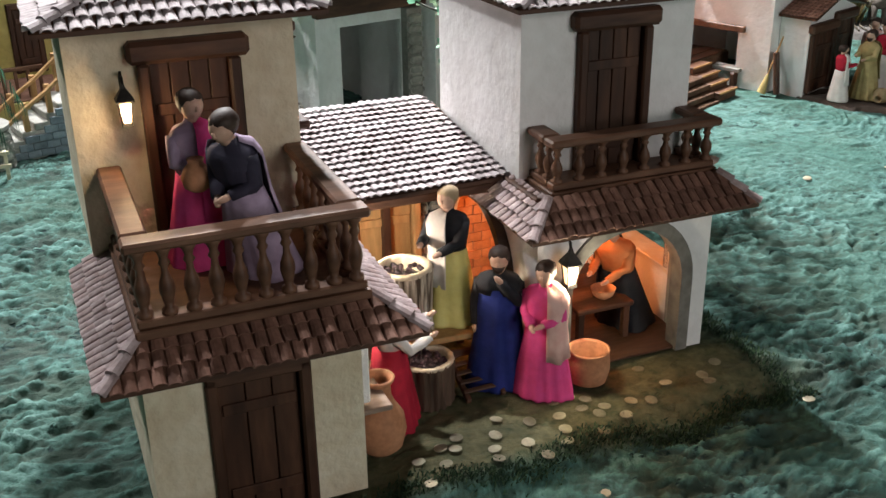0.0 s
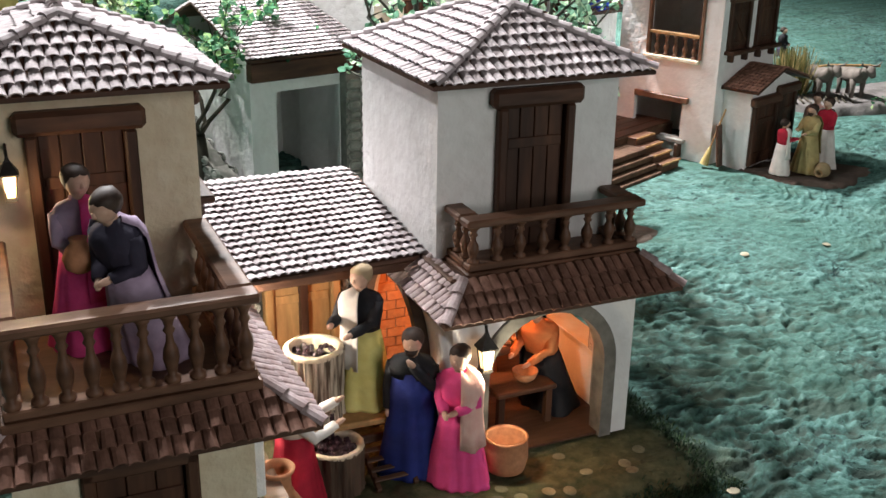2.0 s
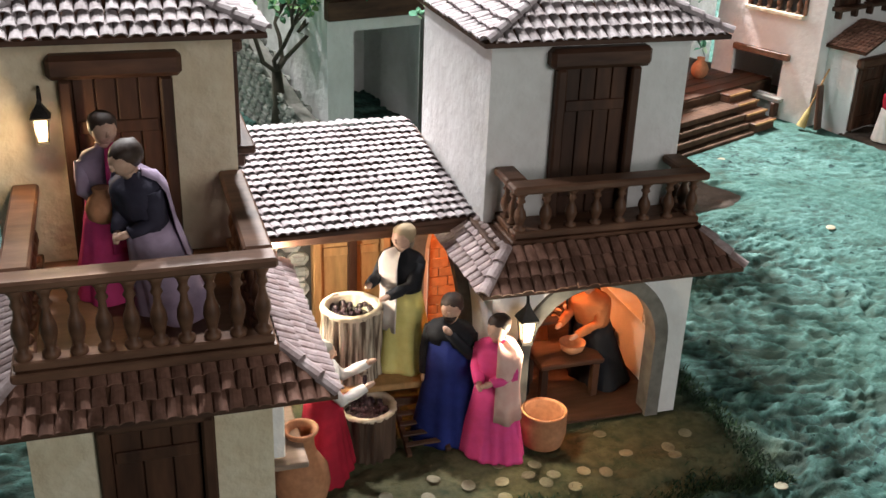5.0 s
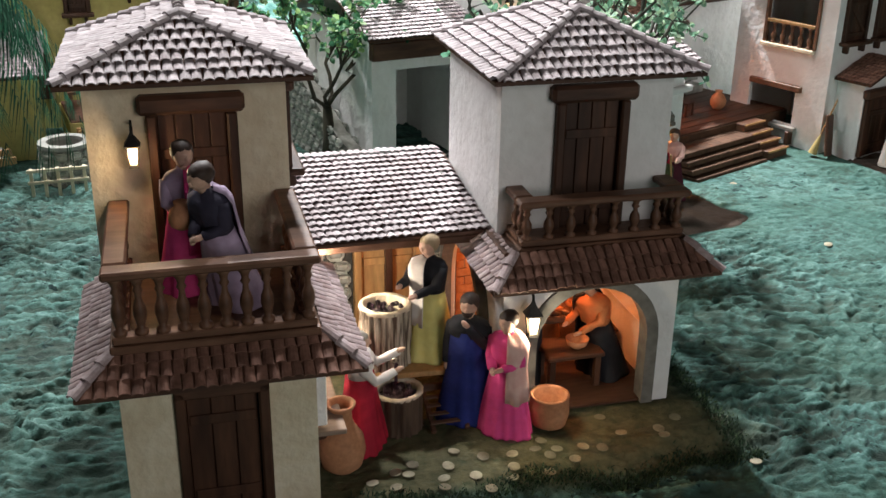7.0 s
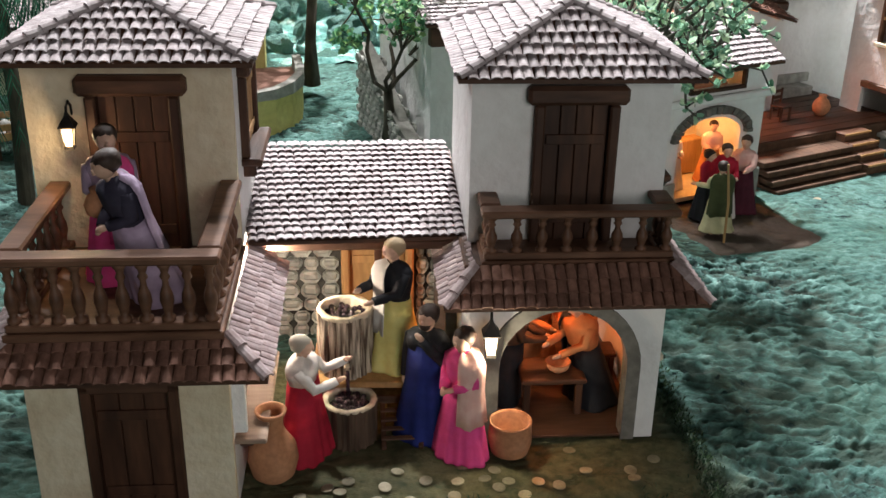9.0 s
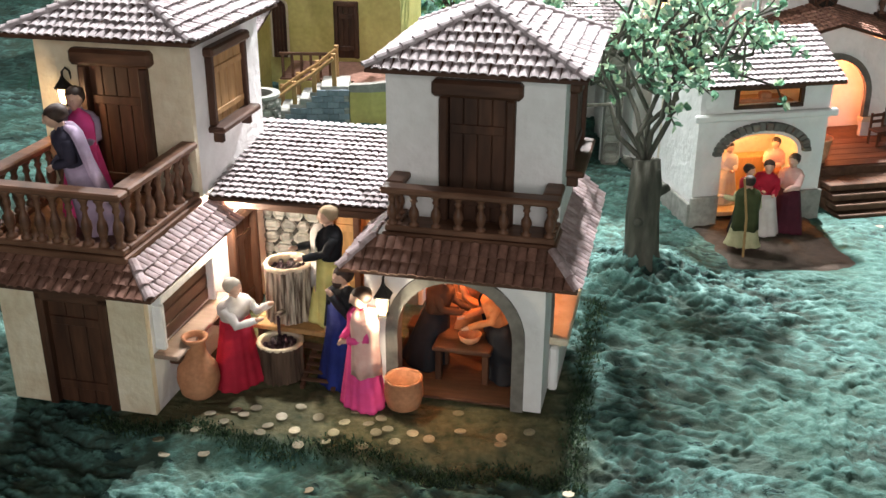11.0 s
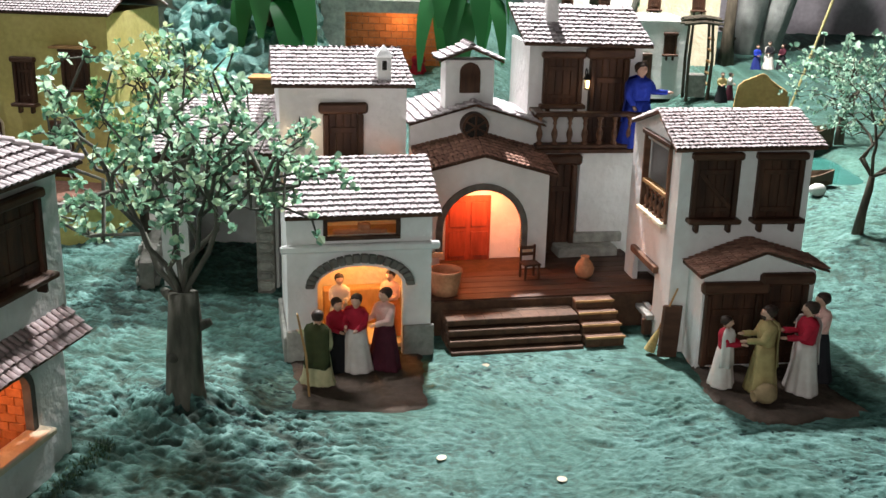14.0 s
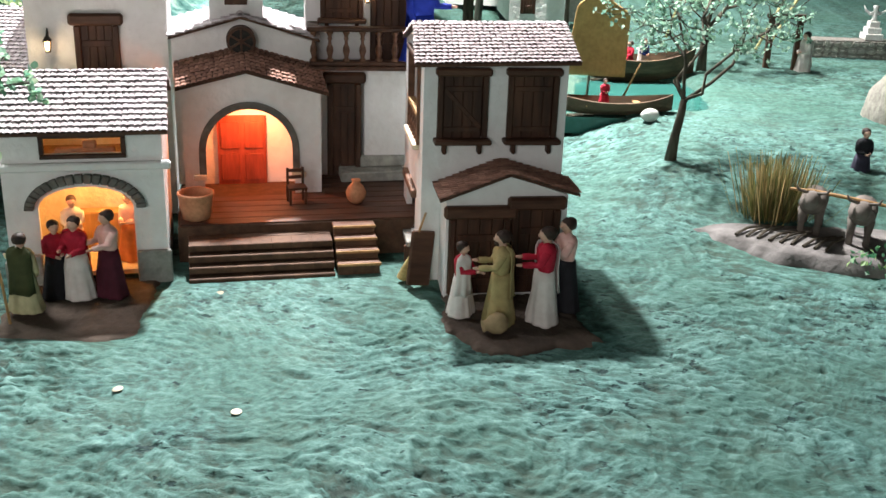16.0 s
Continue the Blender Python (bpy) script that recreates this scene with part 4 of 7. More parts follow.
def gable_roof(parent, x0, x1, xa, zl, zr, za, y0, y1, me, name="roof", w=0.0175, l=0.024):
    r1 = deck(name, WOODX, parent, [((x0, y1, zl), (x0, y0, zl), (xa, y0, za), (xa, y1, za)), ((x1, y0, zr), (x1, y1, zr), (xa, y1, za), (xa, y0, za))])
    for q in (((x0, y1, zl), (x0, y0, zl), (xa, y0, za), (xa, y1, za)), ((x1, y0, zr), (x1, y1, zr), (xa, y1, za), (xa, y0, za))):
        tile_rows(r1, me, *q, w, l, 200, seed=8)
    if me is TILE_A:
        ridge_caps(r1, CAP, (xa, y0, za), (xa, y1, za), 0.024)
    return r1


gable_wall("porch_wall", 0.022, 0.378, FL, 0.372, 0.352, 0.186, 0.414, 0.33, W, (0.19, 0.118, 0.205, 0.118))
arch_ring("arch_band", ARCHSTONE, chapel, 0.19, 0.112, 0.205, 0.112, 0.018, 0.322, 0.335, FL + 0.06)
boxpart("impost", CREAM, chapel, 0.30, 0.335, 0.318, 0.345, FL + 0.045, FL + 0.06, 0.002)
boxpart("impost", CREAM, chapel, 0.045, 0.08, 0.318, 0.345, FL + 0.045, FL + 0.06, 0.002)
pitched_slope(chapel, (0.010, 0.303, 0.376), (0.186, 0.303, 0.419), (0.186, 0.434, 0.462), (0.006, 0.434, 0.420), me=TILE_P, name="porch_roof", w=0.0135, l=0.017)
pitched_slope(chapel, (0.186, 0.303, 0.419), (0.396, 0.303, 0.358), (0.384, 0.434, 0.408), (0.186, 0.434, 0.462), me=TILE_P, name="porch_roof", w=0.0135, l=0.017)
panel("porch_side", PLASTER, chapel, 0.09, FL, 0.36, W, pose(0.378, 0.33 + W, 0, 0, 0, 90))
panel("porch_side", PLASTER, chapel, 0.09, FL, 0.36, W, pose(0.022 + W, 0.33 + W, 0, 0, 0, 90))
gable_wall("nave_wall", 0.002, 0.37, FL, 0.478, 0.472, 0.18, 0.53, 0.435, W)
panel("nave_side", PLASTER, chapel, 0.3, FL, 0.475, W, pose(0.37, 0.435 + W, 0, 0, 0, 90))
gable_roof(chapel, -0.004, 0.384, 0.18, 0.488, 0.480, 0.54, 0.405, 0.72, TILE_A)
DOOR_RED = material("red_brown_door", (0.24, 0.045, 0.02), (0.42, 0.085, 0.04), 30, 0.5, 0.3, 120, 0.001, stretch=(1, 1, 0.2))
d = boxpart("chapel_door", DOOR_RED, chapel, 0.108, 0.238, 0.425, 0.4345, FL, FL + 0.19, 0.001, label="reddish two-leaf panelled door")
for i in range(2):
    for z in (FL + 0.012, FL + 0.1):
        boxpart("door_panel", DOOR_RED, d, 0.116 + i * 0.064, 0.166 + i * 0.064, 0.421, 0.4245, z, z + 0.075, 0.002)
rw = arch_ring("rose_window", WOOD, chapel, 0.18, 0.03, 0.478, 0.03, 0.008, 0.395, 0.434, 0, legs=False)
part("rose_lower", lathe(bmesh.new(), [(0.038, 0), (0.038, 0.036)], 24, pose(0.18, 0.4345, 0.478, 90, 0, 0)), WOOD, rw)
part("rose_dark", lathe(bmesh.new(), [(0.031, 0), (0.031, 0.002)], 24, pose(0.18, 0.3985, 0.478, 90, 0, 0)), IRON, rw)
for i in range(3):
    part("spoke", box(bmesh.new(), -0.031, 0.031, -0.003, 0.001, -0.0028, 0.0028, 0.0, Matrix.Translation((0.18, 0.3955, 0.478)) @ Matrix.Rotation(math.radians(60 * i + 30), 4, "Y")), WOOD, rw)
bell = boxpart("bell_gable", PLASTER, chapel, 0.102, 0.24, 0.45, 0.52, 0.5, 0.655, 0.002)
bw = part("bell_shutter", box(bmesh.new(), 0.142, 0.20, 0.444, 0.4495, 0.565, 0.62, 0.001), WOOD, bell)
part("shutter_head", lathe(bmesh.new(), [(0.029, 0), (0.029, 0.0055)], 20, pose(0.171, 0.4495, 0.62, 90, 0, 0)), WOOD, bw)
gable_roof(bell, 0.082, 0.262, 0.171, 0.658, 0.654, 0.692, 0.425, 0.545, TILE_A, "bell_roof")

terrace = thing("terrace", MC, "brown brick and timber terrace with steps before the chapel", "terrace")
BRN = material("brown_brick", (0.06, 0.031, 0.018), (0.135, 0.072, 0.042), 35, 0.75, 0.4, 120, 0.0015, vary=0.2)
boxpart("platform", BRN, terrace, 0.006, 0.66, 0.085, 0.66, -0.03, FL, 0.002)
STEP_ME = piece_mesh("brick", 0.05, 0.05, 0.0155, BRN, 0.0015)
for j in range(4):
    st = boxpart("step", BRN, terrace, 0.03, 0.372, 0.0 + 0.02 * j, 0.084, -0.03, 0.002 + 0.0205 * j, 0.001)
    for i in range(7):
        share("brick", STEP_ME, st, pose(0.056 + i * 0.0485, 0.045 + 0.02 * j - 0.047, 0.011 + 0.0205 * j - 0.0165))
for j in range(4):
    tr = boxpart("tread", RAIL, terrace, 0.378, 0.482, -0.046 + 0.032 * j, -0.012 + 0.032 * j, 0.016 + 0.021 * j, 0.0225 + 0.021 * j, 0.002)
    # pale strip stands in for the light caught along the tread edge
    boxpart("nosing", OAK, tr, 0.377, 0.483, -0.051 + 0.032 * j, -0.0465 + 0.032 * j, 0.0165 + 0.021 * j, 0.023 + 0.021 * j, 0.001)
    boxpart("riser", BRN, terrace, 0.38, 0.48, -0.046 + 0.032 * j, -0.012 + 0.032 * j, -0.03, 0.0155 + 0.021 * j, 0.001)
boxpart("rear_step", STONE, terrace, 0.44, 0.62, 0.40, 0.50, FL + 0.001, FL + 0.03, 0.003)
boxpart("rear_step", STONE, terrace, 0.50, 0.65, 0.45, 0.60, FL + 0.031, FL + 0.06, 0.003)
for j in range(13):
    y_ = 0.089 + 0.0435 * j
    boxpart("deck_board", WOODX, terrace, 0.012 if y_ < 0.29 else 0.382, 0.655, y_, y_ + 0.0415, FL + 0.0005, FL + 0.004, 0.001)

# ---- house four: narrow house with gabled porch ----
M4 = pose(2.613, 2.0, 0.03, 0, 0, 10)
h4 = thing("porch_house", M4, "narrow white plaster model house with gabled porch and shutters", "model house", "model houses")
bm = bmesh.new()
f = bm.faces.new([bm.verts.new((x, 0, z)) for x, z in ((0.0, -0.03), (0.278, -0.03), (0.278, 0.236), (0.137, 0.284), (0.0, 0.23))])
r = bmesh.ops.extrude_face_region(bm, geom=[f])
bmesh.ops.translate(bm, vec=(0, 0.098, 0), verts=[g for g in r["geom"] if isinstance(g, bmesh.types.BMVert)])
part("porch", bm, PLASTER, h4)
gable_roof(h4, -0.018, 0.298, 0.137, 0.236, 0.246, 0.294, -0.028, 0.099, TILE_P, "porch_roof", 0.0135, 0.017)
panel("upper_wall", PLASTER, h4, 0.33, -0.03, 0.515, W, pose(-0.045, 0.1, 0))
panel("side_wall", PLASTER, h4, 0.34, -0.03, 0.515, W, pose(-0.045 + W, 0.1 + W, 0, 0, 0, 90), [(0.06, 0.24, 0.31, 0.49, 0), (0.10, 0.28, 0.06, 0.17, 0)])
panel("side_wall", PLASTER, h4, 0.34, -0.03, 0.515, W, pose(0.285, 0.1 + W, 0, 0, 0, 90))
panel("back_wall", PLASTER, h4, 0.33, -0.03, 0.515, W, pose(-0.045, 0.44 + W, 0))
part("gable_end", bm := (lambda b: (b.faces.new([b.verts.new(p) for p in ((-0.044, 0.1, 0.5155), (-0.044, 0.454, 0.5155), (-0.044, 0.275, 0.575))]), b)[1])(bmesh.new()), PLASTER, h4)
window(h4, -0.014, 0.101, 0.345, 0.488, 0.1)
window(h4, 0.146, 0.263, 0.345, 0.488, 0.1, brace=False)
pitched_slope(h4, (-0.07, 0.072, 0.516), (0.306, 0.072, 0.522), (0.312, 0.26, 0.582), (-0.056, 0.26, 0.578), me=TILE_H, w=0.0127, l=0.0172)
pitched_slope(h4, (0.312, 0.47, 0.515), (-0.056, 0.47, 0.515), (-0.056, 0.262, 0.578), (0.312, 0.262, 0.582), near=0, me=TILE_H)
door(h4, 0.006, 0.148, 0.0, 0.185, 0.0, lintel=True, depth=0.012)
door(h4, 0.15, 0.262, 0.0, 0.205, 0.0, lintel=True, depth=0.012, planks=3)
lf = boxpart("window_sill", CREAM, h4, -0.06, -0.03, 0.165, 0.365, 0.298, 0.31, 0.002)
for a in ((-0.052, 0.16, 0.17, 0.31, 0.5), (-0.052, 0.352, 0.362, 0.31, 0.5)):
    boxpart("window_post", RAIL, h4, a[0], a[0] + 0.016, a[1], a[2], a[3], a[4], 0.001)
boxpart("window_rail", OAK, h4, -0.052, -0.034, 0.171, 0.351, 0.375, 0.385, 0.001)
bal_me = baluster_mesh(0.063, 0.009)
for i in range(5):
    share("baluster", bal_me, h4, pose(-0.043, 0.19 + 0.034 * i, 0.311))
boxpart("window_beam", WOOD, h4, -0.056, -0.03, 0.15, 0.37, 0.501, 0.514, 0.002)
boxpart("low_sill", MORTAR, h4, -0.066, -0.032, 0.19, 0.39, 0.045, 0.058, 0.002)
boxpart("low_beam", RAIL, h4, -0.058, -0.03, 0.19, 0.39, 0.171, 0.19, 0.002)
for i in range(2):
    part("bracket", box(bmesh.new(), -0.07, -0.045, 0.2 + 0.16 * i, 0.216 + 0.16 * i, 0.0, 0.0445, 0.003), WOOD, h4)

# ---- house five: terrace house with long balcony ----
M5 = pose(2.22, 2.63, 0.03, 0, 0, 10)
h5 = thing("terrace_house", M5, "white plaster model house with long dark balcony and chimney", "model house", "model houses")
panel("front_wall", PLASTER, h5, 0.33, -0.03, 0.69, W, pose(-0.02, 0, 0))
panel("lower_wall", PLASTER, h5, 0.46, -0.03, 0.395, W, pose(0.02, -0.02, 0), [(0.03, 0.12, 0.055, 0.35, 0)])
panel("side_wall", PLASTER, h5, 0.26, -0.03, 0.69, W, pose(-0.02 + W, W, 0, 0, 0, 90))
panel("side_wall", PLASTER, h5, 0.26, -0.03, 0.69, W, pose(0.31, W, 0, 0, 0, 90))
door(h5, 0.036, 0.13, 0.055, 0.352, -0.018, planks=3, lintel=True)
window(h5, 0.02, 0.135, 0.525, 0.655, 0.0, brace=False)
door(h5, 0.155, 0.27, 0.405, 0.655, 0.0, planks=4)
pitched_slope(h5, (-0.042, -0.034, 0.698), (0.33, -0.034, 0.692), (0.31, 0.14, 0.79), (-0.06, 0.14, 0.79), w=0.015, l=0.02)
chim = part("chimney", box(bmesh.new(), 0.035, 0.07, 0.05, 0.085, 0.72, 0.85, 0.002), PLASTER, h5)
balcony(h5, -0.012, 0.40, -0.1, -0.002, 0.412, 0.515, 10, 2, left=True, right=False, mat=WOOD)
lantern(M5 @ pose(0.145, 0.0, 0.57), 0.12, size=1.0)

# ---- hut behind, with a dark opening ----
M6 = pose(1.176, 2.43, 0.03, 0, 0, 4)
hut = thing("open_hut", M6, "white plaster model hut with a dark open front", "model house", "model houses")
panel("front_wall", PLASTER, hut, 0.33, -0.03, 0.4, W, pose(0, 0, 0), [(0.075, 0.27, -0.04, 0.30, 0)])
panel("side_wall", PLASTER, hut, 0.5, -0.03, 0.4, W, pose(W, W, 0, 0, 0, 90))
panel("side_wall", PLASTER, hut, 0.5, -0.03, 0.4, W, pose(0.33, W, 0, 0, 0, 90))
panel("back_wall", PLASTER, hut, 0.33, -0.03, 0.45, W, pose(0, 0.4, 0))
boxpart("beam", WOODX, hut, -0.01, 0.34, -0.03, -0.001, 0.335, 0.385, 0.003)
pitched_slope(hut, (-0.03, -0.05, 0.398), (0.36, -0.05, 0.398), (0.36, 0.25, 0.51), (-0.03, 0.25, 0.51), near=120)
pitched_slope(hut, (0.36, 0.56, 0.398), (-0.03, 0.56, 0.398), (-0.03, 0.252, 0.51), (0.36, 0.252, 0.51), near=0)
col = boxpart("stone_column", MORTAR, hut, 0.272, 0.322, -0.03, -0.001, -0.03, 0.33, 0.001)
for j in range(12):
    share("stone", STONE_MES[j % 4], col, pose(0.297, -0.0305, -0.012 + j * 0.0285) @ Matrix.Diagonal((1.35, 1, 1.1, 1)))

# ---- figurines ----
def cloth(name, c, d=0.6):
    return material(name, tuple(v * d for v in c), c, 22, 0.8, 0.5, 70, 0.003)


SKIN = material("painted_skin", (0.52, 0.31, 0.22), (0.66, 0.43, 0.33), 30, 0.55, 0.1, 120, 0.0005)
HAIR = material("dark_hair", (0.02, 0.012, 0.01), (0.06, 0.035, 0.025), 80, 0.6, 0.5, 200, 0.001)
TAN_HAIR = cloth("tan_head_scarf", (0.45, 0.33, 0.2))
C_PINK = cloth("pink_cloth", (0.92, 0.09, 0.33), 0.75)
GREY_HAIR = cloth("pale_grey_scarf", (0.50, 0.45, 0.38))
C_ROSE = cloth("pale_rose_cloth", (0.86, 0.52, 0.46), 0.8)
C_NAVY = cloth("navy_cloth", (0.02, 0.035, 0.22))
C_BLACK = cloth("black_cloth", (0.02, 0.02, 0.025))
C_RED = cloth("red_cloth", (0.55, 0.02, 0.05))
C_WHITE = cloth("white_cloth", (0.78, 0.72, 0.68), 0.8)
C_YELLOW = cloth("yellow_cloth", (0.84, 0.75, 0.27), 0.75)
C_LILAC = cloth("lilac_cloth", (0.55, 0.42, 0.58))
C_SLATE = cloth("slate_cloth", (0.05, 0.045, 0.075))
C_OLIVE = cloth("olive_cloth", (0.07, 0.08, 0.03))
C_SAND = cloth("sand_cloth", (0.48, 0.38, 0.17))
C_MAROON = cloth("maroon_cloth", (0.09, 0.015, 0.03))
C_BROWN = cloth("brown_cloth", (0.12, 0.06, 0.035))
C_PALEY = cloth("pale_yellow_cloth", (0.62, 0.56, 0.33))
C_ORANGE = cloth("orange_cloth", (0.70, 0.26, 0.10))
C_BLUE = cloth("blue_cloth", (0.02, 0.05, 0.45))


def lathe_thing(name, rings, mat, x, y, z, label, cat, seg=24, wave=None, group="", m=None):
    ob = part(name, lathe(bmesh.new(), rings, seg, None, wave, cap=True), mat, None, smooth=True)
    ob.matrix_basis = m if m is not None else pose(x, y, z)
    return tagged(ob, label, cat, group)


def figurine(label, x, y, z, yaw, h, robe, top, shawl=None, hair=None, arms="fold", seed=1, wide=1.0, waist=0.56, shawl_span=(0.15, 1.25), group="figurines", feet=None, beard=False, lean=(0, 0)):
    """A draped standing figurine in one mesh, without a face; it looks along local -y."""
    rnd = random.Random(seed)
    bm = bmesh.new()
    done = 0

    def paint(idx):
        nonlocal done
        bm.faces.ensure_lookup_table()
        for i in range(done, len(bm.faces)):
            bm.faces[i].material_index = idx
            bm.faces[i].smooth = True
        done = len(bm.faces)
    folds = 2 * rnd.randint(4, 6)
    ph = rnd.uniform(0, 6)

    def wave(a, zz):
        k = max(0.0, 1 - zz / (waist * h))
        broad = math.sin(3 * a + ph) * 0.6 + math.sin(5 * a + 1.7 * ph) * 0.5
        crease = abs(math.sin(0.5 * folds * a + ph + 1.5 * zz / h + 0.9 * math.sin(2 * a + ph)))
        return (1 + (0.075 * k + 0.012) * (crease * 1.5 - 1) + 0.085 * k * broad) * (1 - 0.22 * abs(math.sin(a)) ** 2)
    w = wide
    hem = 0.0 if feet is None else 0.08 * h
    lathe(bm, [(0.188 * h * w, hem), (0.185 * h * w, 0.02 * h + hem), (0.165 * h * w, 0.15 * h), (0.142 * h * w, 0.30 * h), (0.122 * h * w, 0.44 * h), (0.103 * h * w, waist * h)], 56, None, wave)
    paint(0)
    lathe(bm, [(0.10 * h * w, waist * h - 0.02 * h), (0.106 * h * w, waist * h + 0.05 * h), (0.118 * h * w, 0.70 * h), (0.122 * h * w, 0.765 * h), (0.10 * h * w, 0.81 * h), (0.045 * h, 0.835 * h), (0.034 * h, 0.86 * h)], 28, None, lambda a, zz: (1 - 0.34 * abs(math.sin(a)) ** 2) * (1 + 0.03 * math.sin(6 * a + ph)))
    sh = 0.105 * h * w
    poses = {"fold": (((1, -0.2, 0.62), (0.35, -1.15, 0.60)), ((-1, -0.2, 0.62), (-0.35, -1.15, 0.58))),
             "down": (((1.15, 0.0, 0.6), (1.15, -0.3, 0.46)), ((-1.15, 0.0, 0.6), (-1.15, -0.3, 0.46))),
             "reach": (((0.95, -0.6, 0.64), (0.6, -1.9, 0.62)), ((-0.95, -0.6, 0.64), (-0.5, -1.9, 0.66))),
             "drink": (((1.0, -0.5, 0.66), (0.2, -1.0, 0.82)), ((-1.1, 0, 0.6), (-1.1, -0.3, 0.46))),
             "raise": (((1.0, -0.9, 0.66), (0.7, -2.0, 0.78)), ((-1.0, -0.9, 0.64), (-0.5, -1.9, 0.70))),
             "side": (((1.2, -0.4, 0.66), (2.2, -1.0, 0.66)), ((-1.1, -0.1, 0.6), (-0.9, -0.6, 0.5)))}[arms]
    hands_at = []
    for s, (el, ha) in zip((1, -1), poses):
        p0, p1, p2 = Vector((s * sh * 0.9, 0, 0.775 * h)), Vector((el[0] * sh, el[1] * sh, el[2] * h)), Vector((ha[0] * sh, ha[1] * sh, ha[2] * h))
        tube(bm, [p0, p0.lerp(p1, 0.5), p1, p1.lerp(p2, 0.5), p2], [0.04 * h, 0.042 * h, 0.04 * h, 0.036 * h, 0.03 * h], 10)
        hands_at.append((p2, (p2 - p1).normalized()))
    paint(1)
    for p2, d in hands_at:
        tube(bm, [p2, p2 + d * 0.03 * h, p2 + d * 0.06 * h], [0.017 * h, 0.02 * h, 0.011 * h], 7)
    lathe(bm, [(0.034 * h, 0), (0.036 * h, 0.04 * h)], 10, Matrix.Translation((0, 0, 0.835 * h)))
    head = [(0.012 * h, -0.07 * h), (0.036 * h, -0.058 * h), (0.05 * h, -0.03 * h), (0.056 * h, 0), (0.05 * h, 0.035 * h), (0.03 * h, 0.058 * h), (0.008 * h, 0.066 * h)]
    lathe(bm, head, 16, Matrix.Translation((0, -0.012 * h, 0.928 * h)) @ Matrix.Diagonal((0.95, 1.12, 1.05, 1)))
    lathe(bm, [(0.011 * h, -0.018 * h), (0.008 * h, 0.012 * h)], 6, Matrix.Translation((0, -0.072 * h, 0.925 * h)))
    paint(2)
    lathe(bm, [(0.045 * h, -0.055 * h), (0.058 * h, -0.02 * h), (0.062 * h, 0.01 * h), (0.056 * h, 0.045 * h), (0.034 * h, 0.07 * h), (0.008 * h, 0.078 * h)], 16, Matrix.Translation((0, 0.010 * h, 0.943 * h)) @ Matrix.Rotation(math.radians(12), 4, "X") @ Matrix.Diagonal((1.0, 1.16, 0.95, 1)), lambda a, zz: 1 + 0.04 * math.sin(9 * a))
    if beard:
        lathe(bm, [(0.006 * h, -0.06 * h), (0.03 * h, -0.035 * h), (0.04 * h, 0.0)], 10, Matrix.Translation((0, -0.042 * h, 0.90 * h)))
    paint(3)
    if shawl:
        a0, a1 = shawl_span
        n = 14
        rows = []
        for r, zz in ((0.155, 0.30), (0.145, 0.42), (0.135, 0.55), (0.14, 0.68), (0.142, 0.76), (0.115, 0.822), (0.05, 0.85)):
            row = []
            for i in range(n + 1):
                a = math.pi * (a0 + (a1 - a0) * i / n)
                q = r * h * w * (1 + 0.07 * math.sin(9 * a + ph) * (0.85 - zz) * 2)
                row.append(bm.verts.new((q * math.cos(a), q * 0.78 * math.sin(a), zz * h + 0.012 * h * math.sin(5 * a + ph))))
            rows.append(row)
        fs = []
        for lo, hi in zip(rows, rows[1:]):
            for i in range(n):
                fs.append(bm.faces.new((lo[i], lo[i + 1], hi[i + 1], hi[i])))
        r = bmesh.ops.extrude_face_region(bm, geom=fs)
        for g in r["geom"]:
            if isinstance(g, bmesh.types.BMVert):
                g.co.x *= 1.03
                g.co.y *= 1.03
        paint(4)
    if feet is not None:
        for s in (-1, 1):
            tube(bm, [(s * 0.045 * h, 0, 0.1 * h), (s * 0.045 * h, 0, 0.02 * h), (s * 0.045 * h, -0.06 * h, 0.012 * h)], [0.035 * h, 0.022 * h, 0.016 * h], 8)
        paint(2)
    ob = part("figurine", bm, [robe, top, SKIN, hair or HAIR, shawl or top], None)
    ob.matrix_basis = pose(x, y, z, lean[0], lean[1], 0) @ pose(0, 0, 0, 0, 0, yaw) @ Matrix.Diagonal((1.2, 1.2, 1, 1))
    return tagged(ob, label, "figurine", group)


def world1(x, y, z=0.0):
    return M1 @ Vector((x, y, z))


figurine("clay figurine in pink robe and lilac sleeves holding a pot", 0.399, 1.185, 0.334, 5, 0.226, C_PINK, C_LILAC, C_PINK, arms="fold", seed=2, shawl_span=(1.42, 1.8))
figurine("clay figurine in slate tunic with a lilac shawl", 0.450, 1.112, 0.335, -62, 0.228, C_LILAC, C_SLATE, C_LILAC, arms="fold", seed=3, shawl_span=(0.1, 1.0), lean=(7, -13))
lathe_thing("clay_jug", [(0.008, 0), (0.017, 0.006), (0.02, 0.018), (0.015, 0.03), (0.009, 0.036), (0.011, 0.042), (0.007, 0.042)], CLAY, 0.383, 1.142, 0.447, "small terracotta jug held by a figurine", "jug", 16)
figurine("clay figurine in navy robe drinking from a cup", 0.853, 1.158, 0.014, -42, 0.232, C_NAVY, C_BLACK, None, arms="drink", seed=4, beard=True, wide=1.1, waist=0.74)
figurine("clay figurine in bright pink robe with pale rose shawl", 0.893, 1.092, 0.014, -58, 0.222, C_PINK, C_PINK, C_ROSE, arms="fold", seed=5, shawl_span=(-0.38, 0.45))
